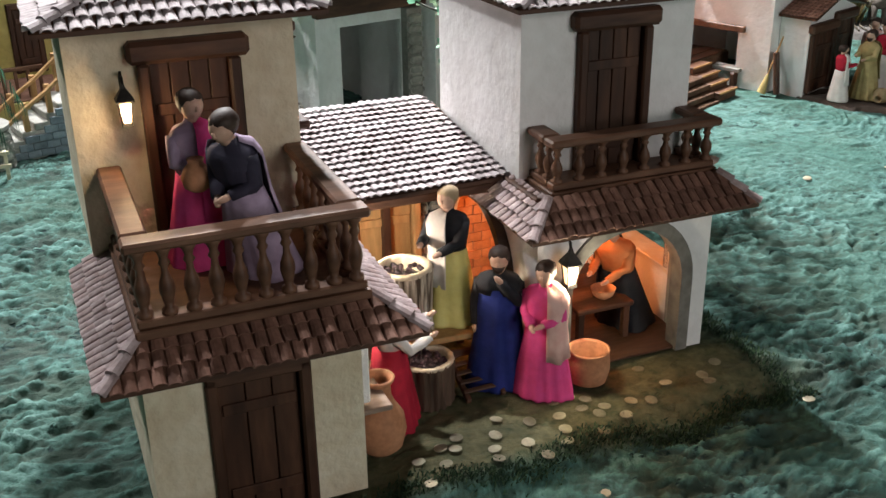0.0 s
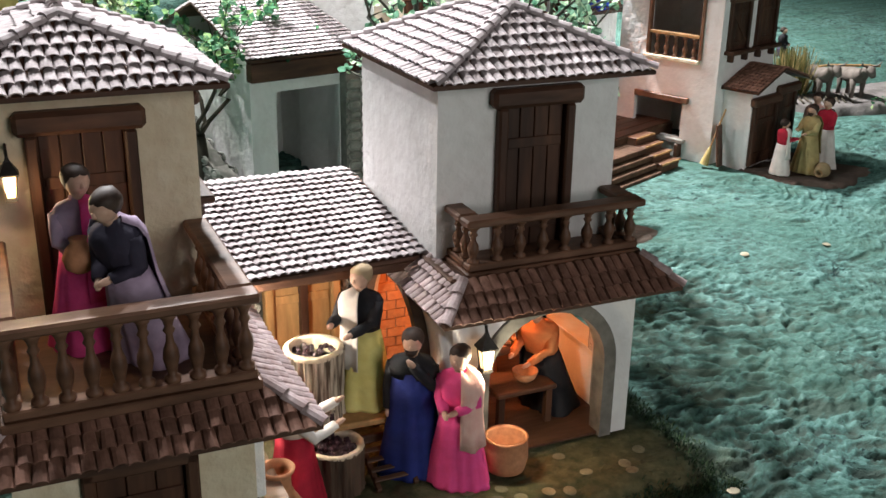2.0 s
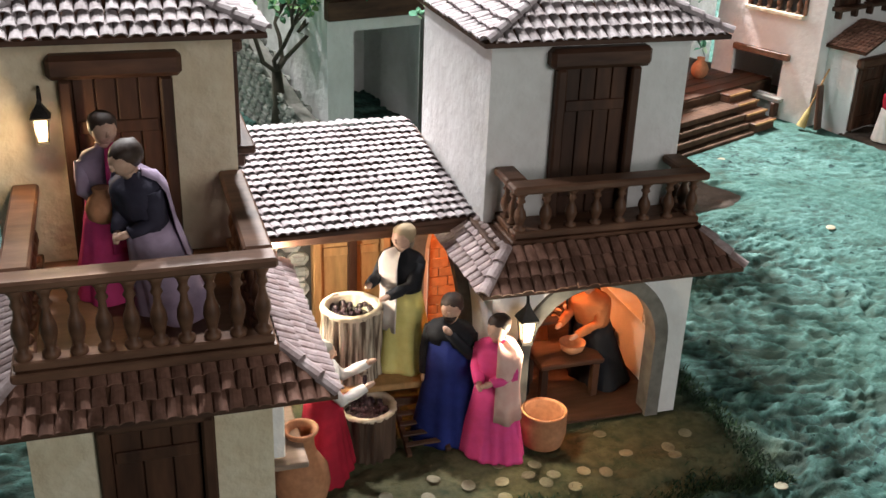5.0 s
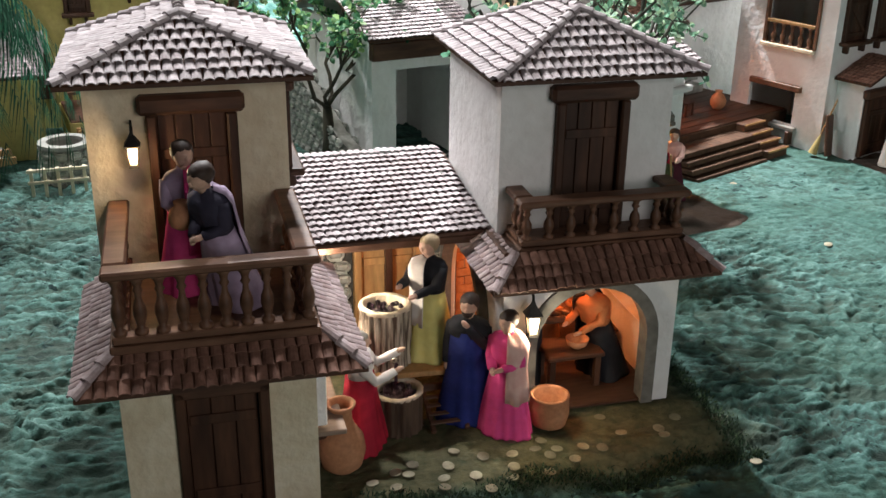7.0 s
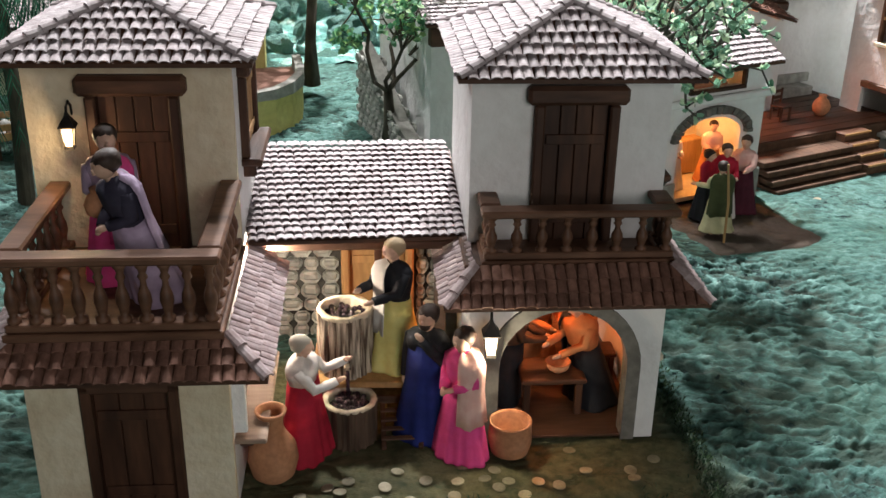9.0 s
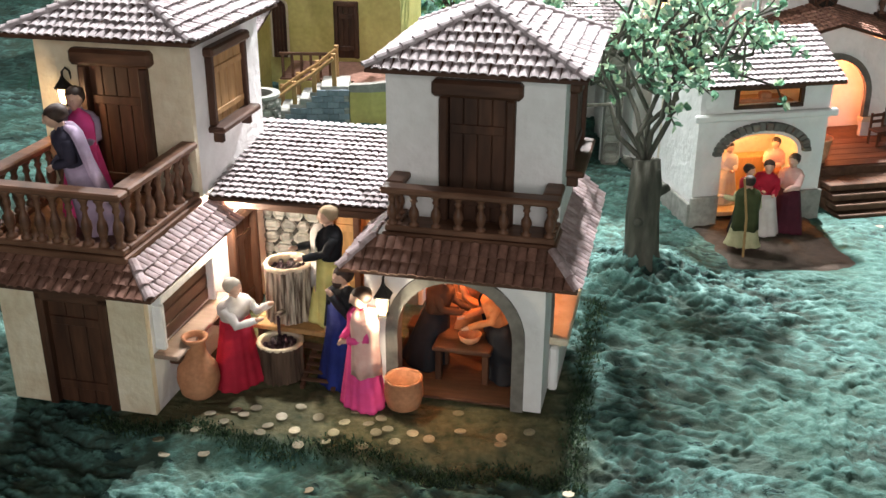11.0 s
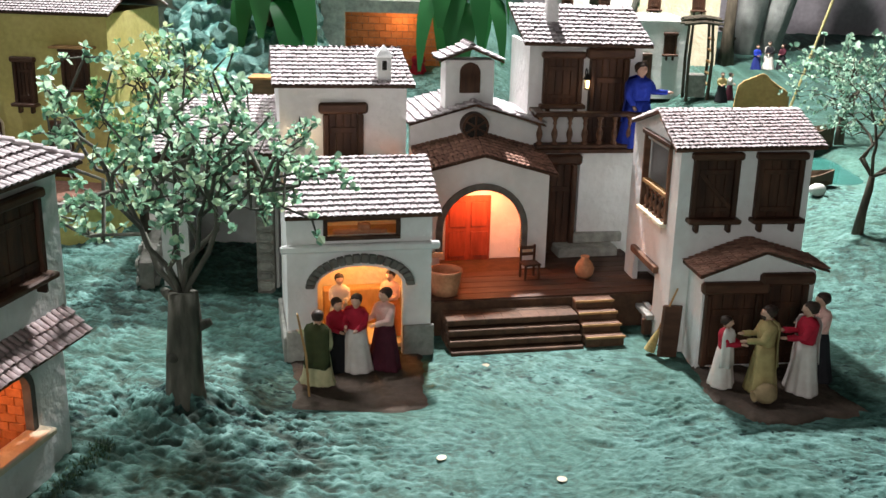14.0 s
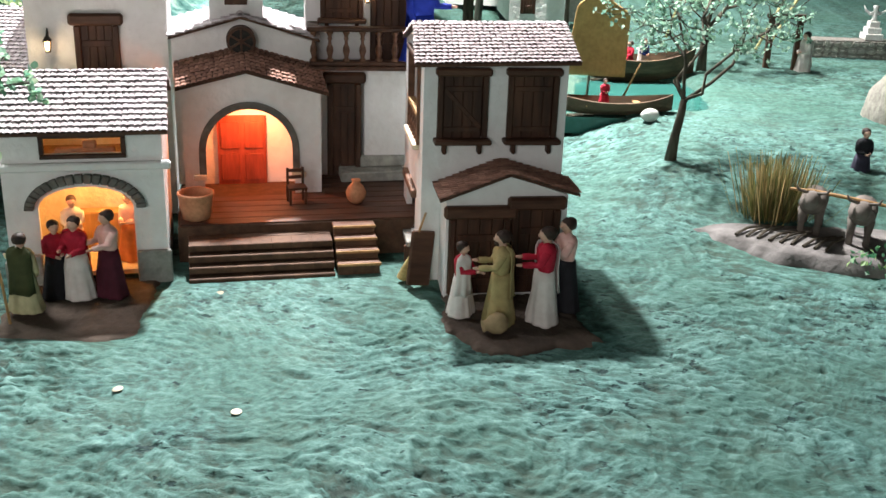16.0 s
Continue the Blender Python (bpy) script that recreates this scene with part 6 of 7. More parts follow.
def tree(x, y, z, label, trunk, r0, crown, seed, limbs=6, mat=None, per=5, size=0.026, forks=4, twigs=3, bark=None):
    """trunk: points of the stem; crown: (centre, radii) of the ellipsoid that the crooked limbs reach for."""
    rnd = random.Random(seed)
    t = thing("tree", pose(x, y, z), label, "tree", "model trees")
    n = len(trunk)
    bm = tube(bmesh.new(), trunk, [r0 * (1 - 0.3 * i / (n - 1)) * (1.25 if i == 0 else 1) * rnd.uniform(0.95, 1.05) for i in range(n)], 16)
    for v in bm.verts:
        v.co += Vector((rnd.uniform(-1, 1), rnd.uniform(-1, 1), 0)) * r0 * 0.06
    trunk_ob = part("trunk", bm, bark or BARK, t, smooth=True)
    if r0 > 0.04:
        for z_, a in ((0.17, 0.2), (0.23, 2.6), (0.11, 4.4)):
            d = Vector((math.cos(a), math.sin(a), 0.35))
            p0 = Vector((0, 0.02, z_)) + d * r0 * 0.55
            part("branch_stub", tube(bmesh.new(), [p0, p0 + d * 0.022, p0 + d * 0.034], [0.014, 0.011, 0.008], 9), bark or BARK, trunk_ob, smooth=True)
    top = Vector(trunk[-1])
    c, r = Vector(crown[0]), Vector(crown[1])
    bm = bmesh.new()
    tips = []

    def crook(p, q, ra, rb, steps, bend, seg):
        pts = [p.lerp(q, i / steps) for i in range(steps + 1)]
        for i in range(1, steps):
            pts[i] += Vector((rnd.uniform(-1, 1), rnd.uniform(-1, 1), rnd.uniform(-1, 1))) * bend * (q - p).length
        tube(bm, pts, [ra + (rb - ra) * i / steps for i in range(steps + 1)], seg)
        return pts

    def shell(a, el, k):
        return c + Vector((r.x * k * math.cos(a) * math.cos(el), r.y * k * math.sin(a) * math.cos(el), r.z * k * math.sin(el)))
    for i in range(limbs):
        a = 2 * math.pi * (i + rnd.uniform(-0.3, 0.3)) / limbs
        mid = shell(a, rnd.uniform(-0.7, 0.5), rnd.uniform(0.35, 0.6))
        limb = crook(top - Vector((0, 0, rnd.uniform(0, 0.3) * r0)), mid, min(r0 * 0.40, 0.0068), min(r0 * 0.2, 0.0042), 5, 0.10, 7)
        for f in range(forks):
            p = limb[rnd.randint(3, 5)]
            end = shell(a + rnd.uniform(-0.9, 0.9), rnd.uniform(-0.9, 1.3), rnd.uniform(0.7, 1.05))
            fork = crook(p, end, min(r0 * 0.17, 0.005), min(r0 * 0.06, 0.002), 5, 0.12, 5)
            tips += fork[3:]
            for g in range(twigs):
                p2 = fork[rnd.randint(1, 4)]
                e2 = p2 + Vector((rnd.uniform(-1, 1), rnd.uniform(-1, 1), rnd.uniform(-0.5, 1))).normalized() * rnd.uniform(0.03, 0.085)
                tw = crook(p2, e2, min(r0 * 0.07, 0.0022), min(r0 * 0.03, 0.0012), 2, 0.1, 4)
                tips += tw[1:]
    part("branch_work", bm, bark or BARK, t, smooth=True)
    leaf_tufts("crown", [tuple(q) for q in tips], per, size, mat or LEAF_A, t, seed)
    return t


LEAF_M = leaf_material("mint_and_yellow_leaves", (0.08, 0.22, 0.14), (0.30, 0.52, 0.36), (0.72, 0.85, 0.60))
# yellow light on the foliage is put into this leaf colour
LEAF_YELLOW_LIT = leaf_material("yellow_lit_leaves", (0.16, 0.30, 0.13), (0.45, 0.58, 0.30), (0.85, 0.88, 0.60))
BARK_GREY = material("mossy_grey_bark", (0.035, 0.038, 0.03), (0.13, 0.125, 0.10), 30, 0.9, 0.9, 60, 0.005, stretch=(1, 1, 0.25))
tree(1.461, 1.655, 0.03, "model tree with thick mossy trunk and pale mint leaves", [(0, 0, 0), (0.002, 0.005, 0.05), (-0.002, 0.015, 0.13), (0.002, 0.022, 0.20), (0, 0.028, 0.255)], 0.043, ((-0.03, 0.10, 0.53), (0.40, 0.30, 0.25)), 5, limbs=8, forks=5, twigs=4, bark=BARK_GREY, per=8, size=0.0185, mat=LEAF_M)
tree(1.085, 2.56, 0.04, "slender forked model tree with bright green leaves", [(0, 0, 0), (0.005, 0, 0.08), (0.0, 0, 0.17)], 0.019, ((0.04, 0.0, 0.42), (0.32, 0.22, 0.2)), 8, limbs=4, forks=5, twigs=4, mat=LEAF_B, per=8, size=0.02)
tree(3.27, 2.87, 0.13, "slender forked model tree with sparse light leaves", [(0, 0, 0), (0.006, 0, 0.08), (0.018, 0.0, 0.15), (0.02, 0, 0.19)], 0.0145, ((0.10, 0.1, 0.42), (0.36, 0.28, 0.15)), 12, limbs=5, forks=5, twigs=6, per=5, size=0.014)
tree(0.95, 3.15, 0.08, "leafy model tree in front of the yellow houses", [(0, 0, 0), (0.0, 0, 0.15), (0.01, 0, 0.3)], 0.022, ((0.0, 0.0, 0.46), (0.24, 0.2, 0.17)), 15, limbs=5, per=6, size=0.021, mat=LEAF_YELLOW_LIT)

def grass(name, places, height, mat, label, seed):
    """Short tufts of scatter grass at the places (x, y)."""
    rng = np.random.RandomState(seed)
    p = np.array(places, float)
    n = len(p)
    z = ground_height(p[:, 0], p[:, 1]) - 0.002
    base = np.stack([p[:, 0], p[:, 1], z], 1)
    tip = base + np.stack([rng.normal(0, 0.5, n), rng.normal(-0.25, 0.5, n), rng.uniform(0.5, 1.2, n)], 1) * height
    side = np.stack([rng.normal(0, 1, n), rng.normal(0, 1, n), np.zeros(n)], 1)
    side *= 0.0012 / np.linalg.norm(side, axis=1)[:, None]
    mid = base.copy() * 0.5 + tip * 0.5 + np.array([0, 0, 0.25 * height])
    v = np.stack([base - side, base + side, mid + side * 0.8, mid - side * 0.8, tip], 1).reshape(-1, 3)
    i = np.arange(n)[:, None] * 5
    f = (i + [0, 1, 2, 3]).tolist() + (i + [3, 2, 4]).tolist()
    me = bpy.data.meshes.new(name)
    me.from_pydata(v.tolist(), [], f)
    me.materials.append(mat)
    ob = new(name, me)
    return tagged(ob, label, "grass", kind="stuff")


MOSS = leaf_material("dark_moss", (0.012, 0.03, 0.015), (0.03, 0.07, 0.035), (0.09, 0.14, 0.07))
rng = np.random.RandomState(4)
gx = rng.uniform(0.42, 1.28, 3800)
fringe = [(x, 1.0 - 0.145 * (x - 0.5) + 0.014 * math.sin(23 * x) + float(q)) for x, q in zip(gx, rng.normal(-0.005, 0.012, 3800))]
gy = rng.uniform(0.9, 1.5, 1600)
fringe += [(1.262 + 0.16 * (y - 0.95) + float(q), y) for y, q in zip(gy, rng.normal(0, 0.012, 1600))]
grass("scatter_grass", fringe, 0.011, MOSS, "dark green scatter grass along the courtyard edge", 6)

# ---- far things behind the houses ----
def simple_house(x, y, z, yaw, w, d, h, mat, label, wins=(), doors=(), roof=True, rh=0.1):
    t = thing("distant_house", pose(x, y, z, 0, 0, yaw), label, "model house", "distant model houses")
    panel("front_wall", mat, t, w, -0.05, h, W, pose(0, 0, 0))
    panel("side_wall", mat, t, d, -0.05, h, W, pose(W, W, 0, 0, 0, 90))
    panel("side_wall", mat, t, d, -0.05, h, W, pose(w, W, 0, 0, 0, 90))
    panel("back_wall", mat, t, w, -0.05, h, W, pose(0, d + W, 0))
    for a in wins:
        window(t, *a, 0.0, brace=False)
    for a in doors:
        door(t, *a, 0.0, planks=3, lintel=False, depth=0.01)
    if roof:
        pitched_slope(t, (-0.03, -0.04, h), (w + 0.03, -0.04, h), (w + 0.03, d / 2, h + rh), (-0.03, d / 2, h + rh), near=0)
        pitched_slope(t, (w + 0.03, d + 0.05, h), (-0.03, d + 0.05, h), (-0.03, d / 2, h + rh), (w + 0.03, d / 2, h + rh), near=0)
    return t


def arched_door(house, x0, x1, z0, z1):
    """Round-headed plank door set proud in a plain front, with a pale surround."""
    def shape(grow, y0, y1):
        bm = bmesh.new()
        c, r = (x0 + x1) / 2, (x1 - x0) / 2 + grow
        pts = [(c - r, z0), (c + r, z0)] + [(c + r * math.cos(math.pi * i / 14), z1 - (x1 - x0) / 2 + r * math.sin(math.pi * i / 14)) for i in range(15)]
        f = bm.faces.new([bm.verts.new((x, y1, z)) for x, z in pts])
        q = bmesh.ops.extrude_face_region(bm, geom=[f])
        bmesh.ops.translate(bm, vec=(0, y0 - y1, 0), verts=[g for g in q["geom"] if isinstance(g, bmesh.types.BMVert)])
        bmesh.ops.recalc_face_normals(bm, faces=bm.faces)
        return bm
    d = part("arched_door", shape(0, -0.007, 0.002), WOOD, house, "dark round-headed door")
    for i in range(1, 4):
        x = x0 + (x1 - x0) * i / 4
        boxpart("batten", WOODX, d, x - 0.002, x + 0.002, -0.0095, -0.0065, z0 + 0.004, z1 - (x1 - x0) * 0.42, 0.0005)
    part("door_surround", shape(0.008, -0.0035, 0.001), CREAM, house)


yh = simple_house(0.20, 3.2, 0.06, -6, 0.60, 0.4, 0.67, YELLOW, "tall yellow plaster model house with shuttered windows", [(0.06, 0.14, 0.47, 0.6), (0.43, 0.53, 0.42, 0.54), (0.25, 0.33, 0.36, 0.5)], [(0.36, 0.45, 0.1, 0.3)])
arched_door(yh, 0.03, 0.095, 0.095, 0.36)
arched_door(yh, 0.135, 0.185, 0.095, 0.30)
boxpart("awning", OAK, yh, 0.41, 0.56, -0.05, -0.0005, 0.555, 0.563, 0.001, "pale board awning over the window")
ch_ = simple_house(-0.5, 3.3, 0.06, 4, 0.65, 0.4, 0.62, CREAM, "cream plaster model house with arched dark doors", [(0.08, 0.18, 0.38, 0.5), (0.42, 0.52, 0.38, 0.5)], [])
arched_door(ch_, 0.24, 0.33, 0.0, 0.28)
arched_door(ch_, 0.48, 0.56, 0.0, 0.24)
# raised terrace with a bowed yellow retaining wall and grey coping
BOW = [(0.66, 2.755), (0.73, 2.757), (0.79, 2.775), (0.845, 2.83), (0.885, 2.91), (0.90, 3.0), (0.905, 3.13)]
te = thing("raised_terrace", pose(0, 0, 0), "raised terrace with bowed yellow retaining wall and grey coping", "terrace")
bm = bmesh.new()
f = bm.faces.new([bm.verts.new((x, y, 0.0)) for x, y in [(0.40, 3.17), (0.40, 2.90), (0.66, 2.87)] + BOW])
q = bmesh.ops.extrude_face_region(bm, geom=[f])
bmesh.ops.translate(bm, vec=(0, 0, 0.142), verts=[g for g in q["geom"] if isinstance(g, bmesh.types.BMVert)])
bmesh.ops.recalc_face_normals(bm, faces=bm.faces)
part("retaining_wall", bm, YELLOW, te)
bm = bmesh.new()
f = bm.faces.new([bm.verts.new((x, y, 0.1425)) for x, y in [(0.405, 3.165), (0.405, 2.905), (0.66, 2.875)] + [(x - 0.012, y + 0.012) for x, y in BOW]])
q = bmesh.ops.extrude_face_region(bm, geom=[f])
bmesh.ops.translate(bm, vec=(0, 0, 0.005), verts=[g for g in q["geom"] if isinstance(g, bmesh.types.BMVert)])
bmesh.ops.recalc_face_normals(bm, faces=bm.faces)
# here the red-brown is the floor's own colour
part("terrace_floor", bm, TILE_RED_SHADE, te)
bm = bmesh.new()
rows = []
for i, (x, y) in enumerate(BOW):
    d = (Vector(BOW[min(i + 1, 6)]) - Vector(BOW[max(i - 1, 0)])).normalized()
    n_ = Vector((d.y, -d.x))
    z_ = 0.166 + 0.004 * i
    rows.append([bm.verts.new((x + n_.x * o, y + n_.y * o, zz)) for o, zz in ((0.006, 0.1425), (0.006, z_), (-0.022, z_), (-0.022, 0.1425))])
for lo, hi in zip(rows, rows[1:]):
    for j in range(4):
        bm.faces.new((lo[j], lo[(j + 1) % 4], hi[(j + 1) % 4], hi[j]))
bm.faces.new(rows[0])
bm.faces.new(rows[-1][::-1])
bmesh.ops.recalc_face_normals(bm, faces=bm.faces)
part("coping", bm, MORTAR, te, "grey cement coping")
# stair of stone steps with a block-built side and tan wooden rails
BLOCK = material("blue_grey_block", (0.13, 0.165, 0.20), (0.27, 0.32, 0.36), 24, 0.85, 0.5, 90, 0.002, vary=0.2)
sr = thing("outside_stair", pose(0.40, 2.715, 0.045, 0, 0, 4), "stone stair with blue-grey block side and tan wooden rails", "staircase")
for j in range(6):
    boxpart("step", STONE, sr, 0.034 * j, 0.26, 0.007, 0.15, -0.04 if j == 0 else 0.02 * j + 0.0004, 0.02 * (j + 1), 0.002)
block = piece_mesh("block", 0.034, 0.007, 0.0185, BLOCK)
for j in range(6):
    for i in range(8):
        x = 0.018 + 0.035 * i + (0.0175 if j % 2 else 0)
        if x - 0.017 > 0.034 * j - 0.012 and x < 0.262:
            share("block", block, sr, pose(x, 0.003, 0.02 * j + 0.001))
for y_ in (0.014, 0.138):
    tops = []
    for x_ in (0.03, 0.085, 0.15, 0.215):
        zb = 0.02 * min(6, int(x_ / 0.034) + 1)
        zt = zb + (0.105 if x_ > 0.2 else 0.075)
        boxpart("post", OAK, sr, x_ - 0.007, x_ + 0.007, y_ - 0.007, y_ + 0.007, zb + 0.0004, zt, 0.001)
        tops.append((x_, y_, zt - 0.012))
    part("handrail", tube(bmesh.new(), [Vector(q) + Vector((0, -0.0105, 0)) for q in tops], [0.006] * 4, 6), OAK, sr)
# wooden landing rail and small outhouse with tiled lean-to before the cream house
lr = thing("wooden_balustrade", pose(0.41, 2.915, 0.148, 0, 0, 0), "brown wooden balustrade on the raised terrace", "balustrade")
for i in range(6):
    boxpart("post", RAIL, lr, 0.032 * i, 0.032 * i + 0.009, 0, 0.009, 0, 0.075, 0.001)
boxpart("top_rail", RAIL, lr, -0.006, 0.175, -0.002, 0.011, 0.0755, 0.085, 0.001)
po = thing("tiled_lean_to", pose(0.10, 2.93, 0.05, 0, 0, -8), "small yellow outhouse with a tiled lean-to roof", "outhouse")
panel("front_wall", YELLOW, po, 0.22, -0.03, 0.26, W, pose(0, 0, 0), [(0.03, 0.1, -0.04, 0.2, 0)])
panel("side_wall", YELLOW, po, 0.16, -0.03, 0.26, W, pose(0.22, W, 0, 0, 0, 90))
panel("side_wall", YELLOW, po, 0.16, -0.03, 0.26, W, pose(W, W, 0, 0, 0, 90))
pitched_slope(po, (-0.02, -0.05, 0.25), (0.25, -0.05, 0.25), (0.25, 0.2, 0.33), (-0.02, 0.2, 0.33), near=120)
cy = part("chimney", lathe(bmesh.new(), [(0.02, 0.27), (0.02, 0.36), (0.027, 0.362), (0.027, 0.372), (0.012, 0.385)], 4), PLASTER, po, m=pose(0.19, 0.1, 0.01, 0, 0, 45))
# pale low fence at the foot of the stair
fe = thing("low_fence", pose(0.255, 2.60, on_ground(0.30, 2.6), 0, 0, -6), "low pale wooden fence by the well", "fence")
for i in range(5):
    boxpart("post", CREAM, fe, 0.034 * i, 0.034 * i + 0.009, 0, 0.009, -0.01, 0.072, 0.001)
for z_ in (0.03, 0.063):
    boxpart("rail", CREAM, fe, -0.006, 0.151, -0.0055, -0.0005, z_, z_ + 0.009, 0.001)
# round stone well
well = thing("stone_well", pose(0.365, 2.72, 0.045), "round well of grey field stones", "well")
part("shaft", lathe(bmesh.new(), [(0.068, -0.02), (0.066, 0.09), (0.05, 0.09), (0.05, 0.02)], 24), MORTAR, well)
for j in range(4):
    for i in range(11):
        a = 2 * math.pi * (i + 0.5 * (j % 2)) / 11
        share("stone", STONE_MES[(i + j) % 4], well, Matrix.Rotation(a, 4, "Z") @ Matrix.Translation((0, -0.0665, 0.0 + 0.024 * j)))
part("rim", lathe(bmesh.new(), [(0.05, 0.09), (0.074, 0.09), (0.074, 0.1), (0.05, 0.1), (0.05, 0.09)], 24, cap=False), STONE, well)
# sloping dry-stone garden wall by the hut
gw = thing("garden_wall", pose(1.15, 2.42, 0.03, 0, 0, 98), "dark dry-stone wall sloping beside the hut", "stone wall")
bm = bmesh.new()
f = bm.faces.new([bm.verts.new((x, 0, z)) for x, z in ((0, -0.04), (0.42, -0.04), (0.42, 0.26), (0.28, 0.2), (0.1, 0.1), (0, 0.07))])
r = bmesh.ops.extrude_face_region(bm, geom=[f])
bmesh.ops.translate(bm, vec=(0, 0.04, 0), verts=[g for g in r["geom"] if isinstance(g, bmesh.types.BMVert)])
part("core", bm, MORTAR, gw)
rnd = random.Random(5)
for j in range(9):
    for i in range(11):
        x, z = 0.02 + 0.038 * i + 0.018 * (j % 2), 0.01 + 0.026 * j
        if z < 0.06 + 0.5 * x and x < 0.41:
            share("stone", STONE_MES[rnd.randrange(4)], gw, pose(x, 0.044, z, 0, rnd.uniform(-6, 6), 180))
            share("stone", STONE_MES[rnd.randrange(4)], gw, pose(x, -0.002, z, 0, rnd.uniform(-6, 6), 0))

# planter and palm on the west side
cr = thing("wooden_cart", pose(0.13, 2.76, 0.04, 0, 0, 14), "weathered wooden cart loaded with pale stones", "cart")
for s_ in (-0.066, 0.066):
    part("side_rail", box(bmesh.new(), -0.14, 0.09, s_ - 0.004, s_ + 0.004, 0.055, 0.075, 0.001), OAK, cr)
    part("side_board", box(bmesh.new(), -0.13, 0.08, s_ - 0.003, s_ + 0.003, 0.082, 0.1, 0.001), OAK, cr)
    w_ = part("wheel", lathe(bmesh.new(), [(0.036, -0.006), (0.038, -0.004), (0.038, 0.004), (0.036, 0.006)], 22), BARKW, cr, m=pose(0.0, s_ * 1.16, 0.036, 90, 0, 0))
    part("hub", lathe(bmesh.new(), [(0.008, -0.01), (0.008, 0.01)], 10), WOOD, w_)
for j in range(5):
    boxpart("bed_board", RAIL, cr, -0.138 + 0.045 * j, -0.096 + 0.045 * j, -0.062, 0.062, 0.05, 0.0545, 0.001)
boxpart("axle", WOOD, cr, -0.006, 0.006, -0.07, 0.07, 0.03, 0.0495, 0.001)
boxpart("leg", WOOD, cr, -0.13, -0.12, -0.05, 0.05, -0.005, 0.0495, 0.001)
rnd = random.Random(8)
for j in range(9):
    bm = bmesh.new()
    bmesh.ops.create_icosphere(bm, subdivisions=2, radius=0.017)
    for v in bm.verts:
        v.co *= 1 + 0.25 * noise.noise(v.co * 60 + Vector((j, 0, 0)))
    q = part("pale_stone", bm, PLASTER, None, smooth=True)
    q.matrix_basis = cr.matrix_basis @ pose(-0.115 + 0.023 * j, rnd.uniform(-0.04, 0.04), 0.07)
    tagged(q, "pale rounded stone lying in the cart", "stone", "stones in the cart")
palm = thing("palm", pose(0.12, 2.35, 0.03), "drooping palm with long dark green fronds", "palm")
part("trunk", tube(bmesh.new(), [(0, 0, 0), (0.01, 0, 0.25), (0.0, 0.02, 0.55)], [0.022, 0.018, 0.016], 10), BARK, palm)
rng = random.Random(3)
for i in range(44):
    a = 2 * math.pi * i / 44 + rng.uniform(-0.15, 0.15)
    ln, up = rng.uniform(0.2, 0.34), rng.uniform(0.02, 0.12)
    bm = bmesh.new()
    pts = [Vector((ln * s * math.cos(a), ln * s * math.sin(a) + 0.02, 0.55 + up * math.sin(math.pi * s) * 1.4 - 0.34 * s * s)) for s in [k / 10 for k in range(11)]]
    for k in range(10):
        c = pts[k].lerp(pts[k + 1], 0.5)
        d = (pts[k + 1] - pts[k]).normalized()
        side = d.cross(Vector((0, 0, 1))).normalized()
        for s in (-1, 1):
            for e in (-0.5, 0.0, 0.5):
                w = 0.06 * math.sin(math.pi * (0.12 + 0.8 * (k + e) / 10))
                c2 = c + d * e * 0.03
                bm.faces.new([bm.verts.new(q) for q in (c2 - d * 0.004, c2 + d * 0.004, c2 + side * s * w * 0.7 + d * 0.03 - Vector((0, 0, w * 1.1)))])
    part("frond", bm, LEAF_C, palm)
w_ = thing("distant_shelter", pose(-0.25, 2.75, 0.05, 0, 0, 10), "dim brick shelter with a small tiled roof", "shelter")
panel("front_wall", STONE, w_, 0.42, -0.03, 0.33, W, pose(0, 0, 0), [(0.25, 0.36, -0.04, 0.25, 0)])
panel("side_wall", STONE, w_, 0.3, -0.03, 0.33, W, pose(0.42, W, 0, 0, 0, 90))
pitched_slope(w_, (-0.03, -0.05, 0.33), (0.45, -0.05, 0.33), (0.45, 0.2, 0.42), (-0.03, 0.2, 0.42), near=60)

# block building, rocky bank and grotto at the back
simple_house(-0.55, 5.0, 0.4, 0, 1.15, 0.7, 0.45, STONE, "grey block model building with pale upper storey", [], [], roof=False)
bb = thing("pale_storey", pose(-0.58, 4.97, 0.85), "pale upper storey with a row of dark windows", "model house", "distant model houses")
boxpart("wall", PLASTER, bb, 0, 1.2, 0, 0.7, 0.002, 0.35, 0.004)
for i in range(4):
    boxpart("window", IRON, bb, 0.1 + 0.2 * i, 0.26 + 0.2 * i, -0.006, 0.004, 0.06, 0.2, 0.001)
ROCK = material("teal_rock", (0.05, 0.16, 0.15), (0.50, 0.66, 0.60), 20, 0.85, 1.0, 45, 0.01, c3=(0.16, 0.36, 0.32), contrast=0.2)
def heap(x, y):
    return float(rise(x, y)) + 0.42 * float(smooth(3.5, 4.9, y)) * math.exp(-((x - 0.85) / 0.42) ** 4)


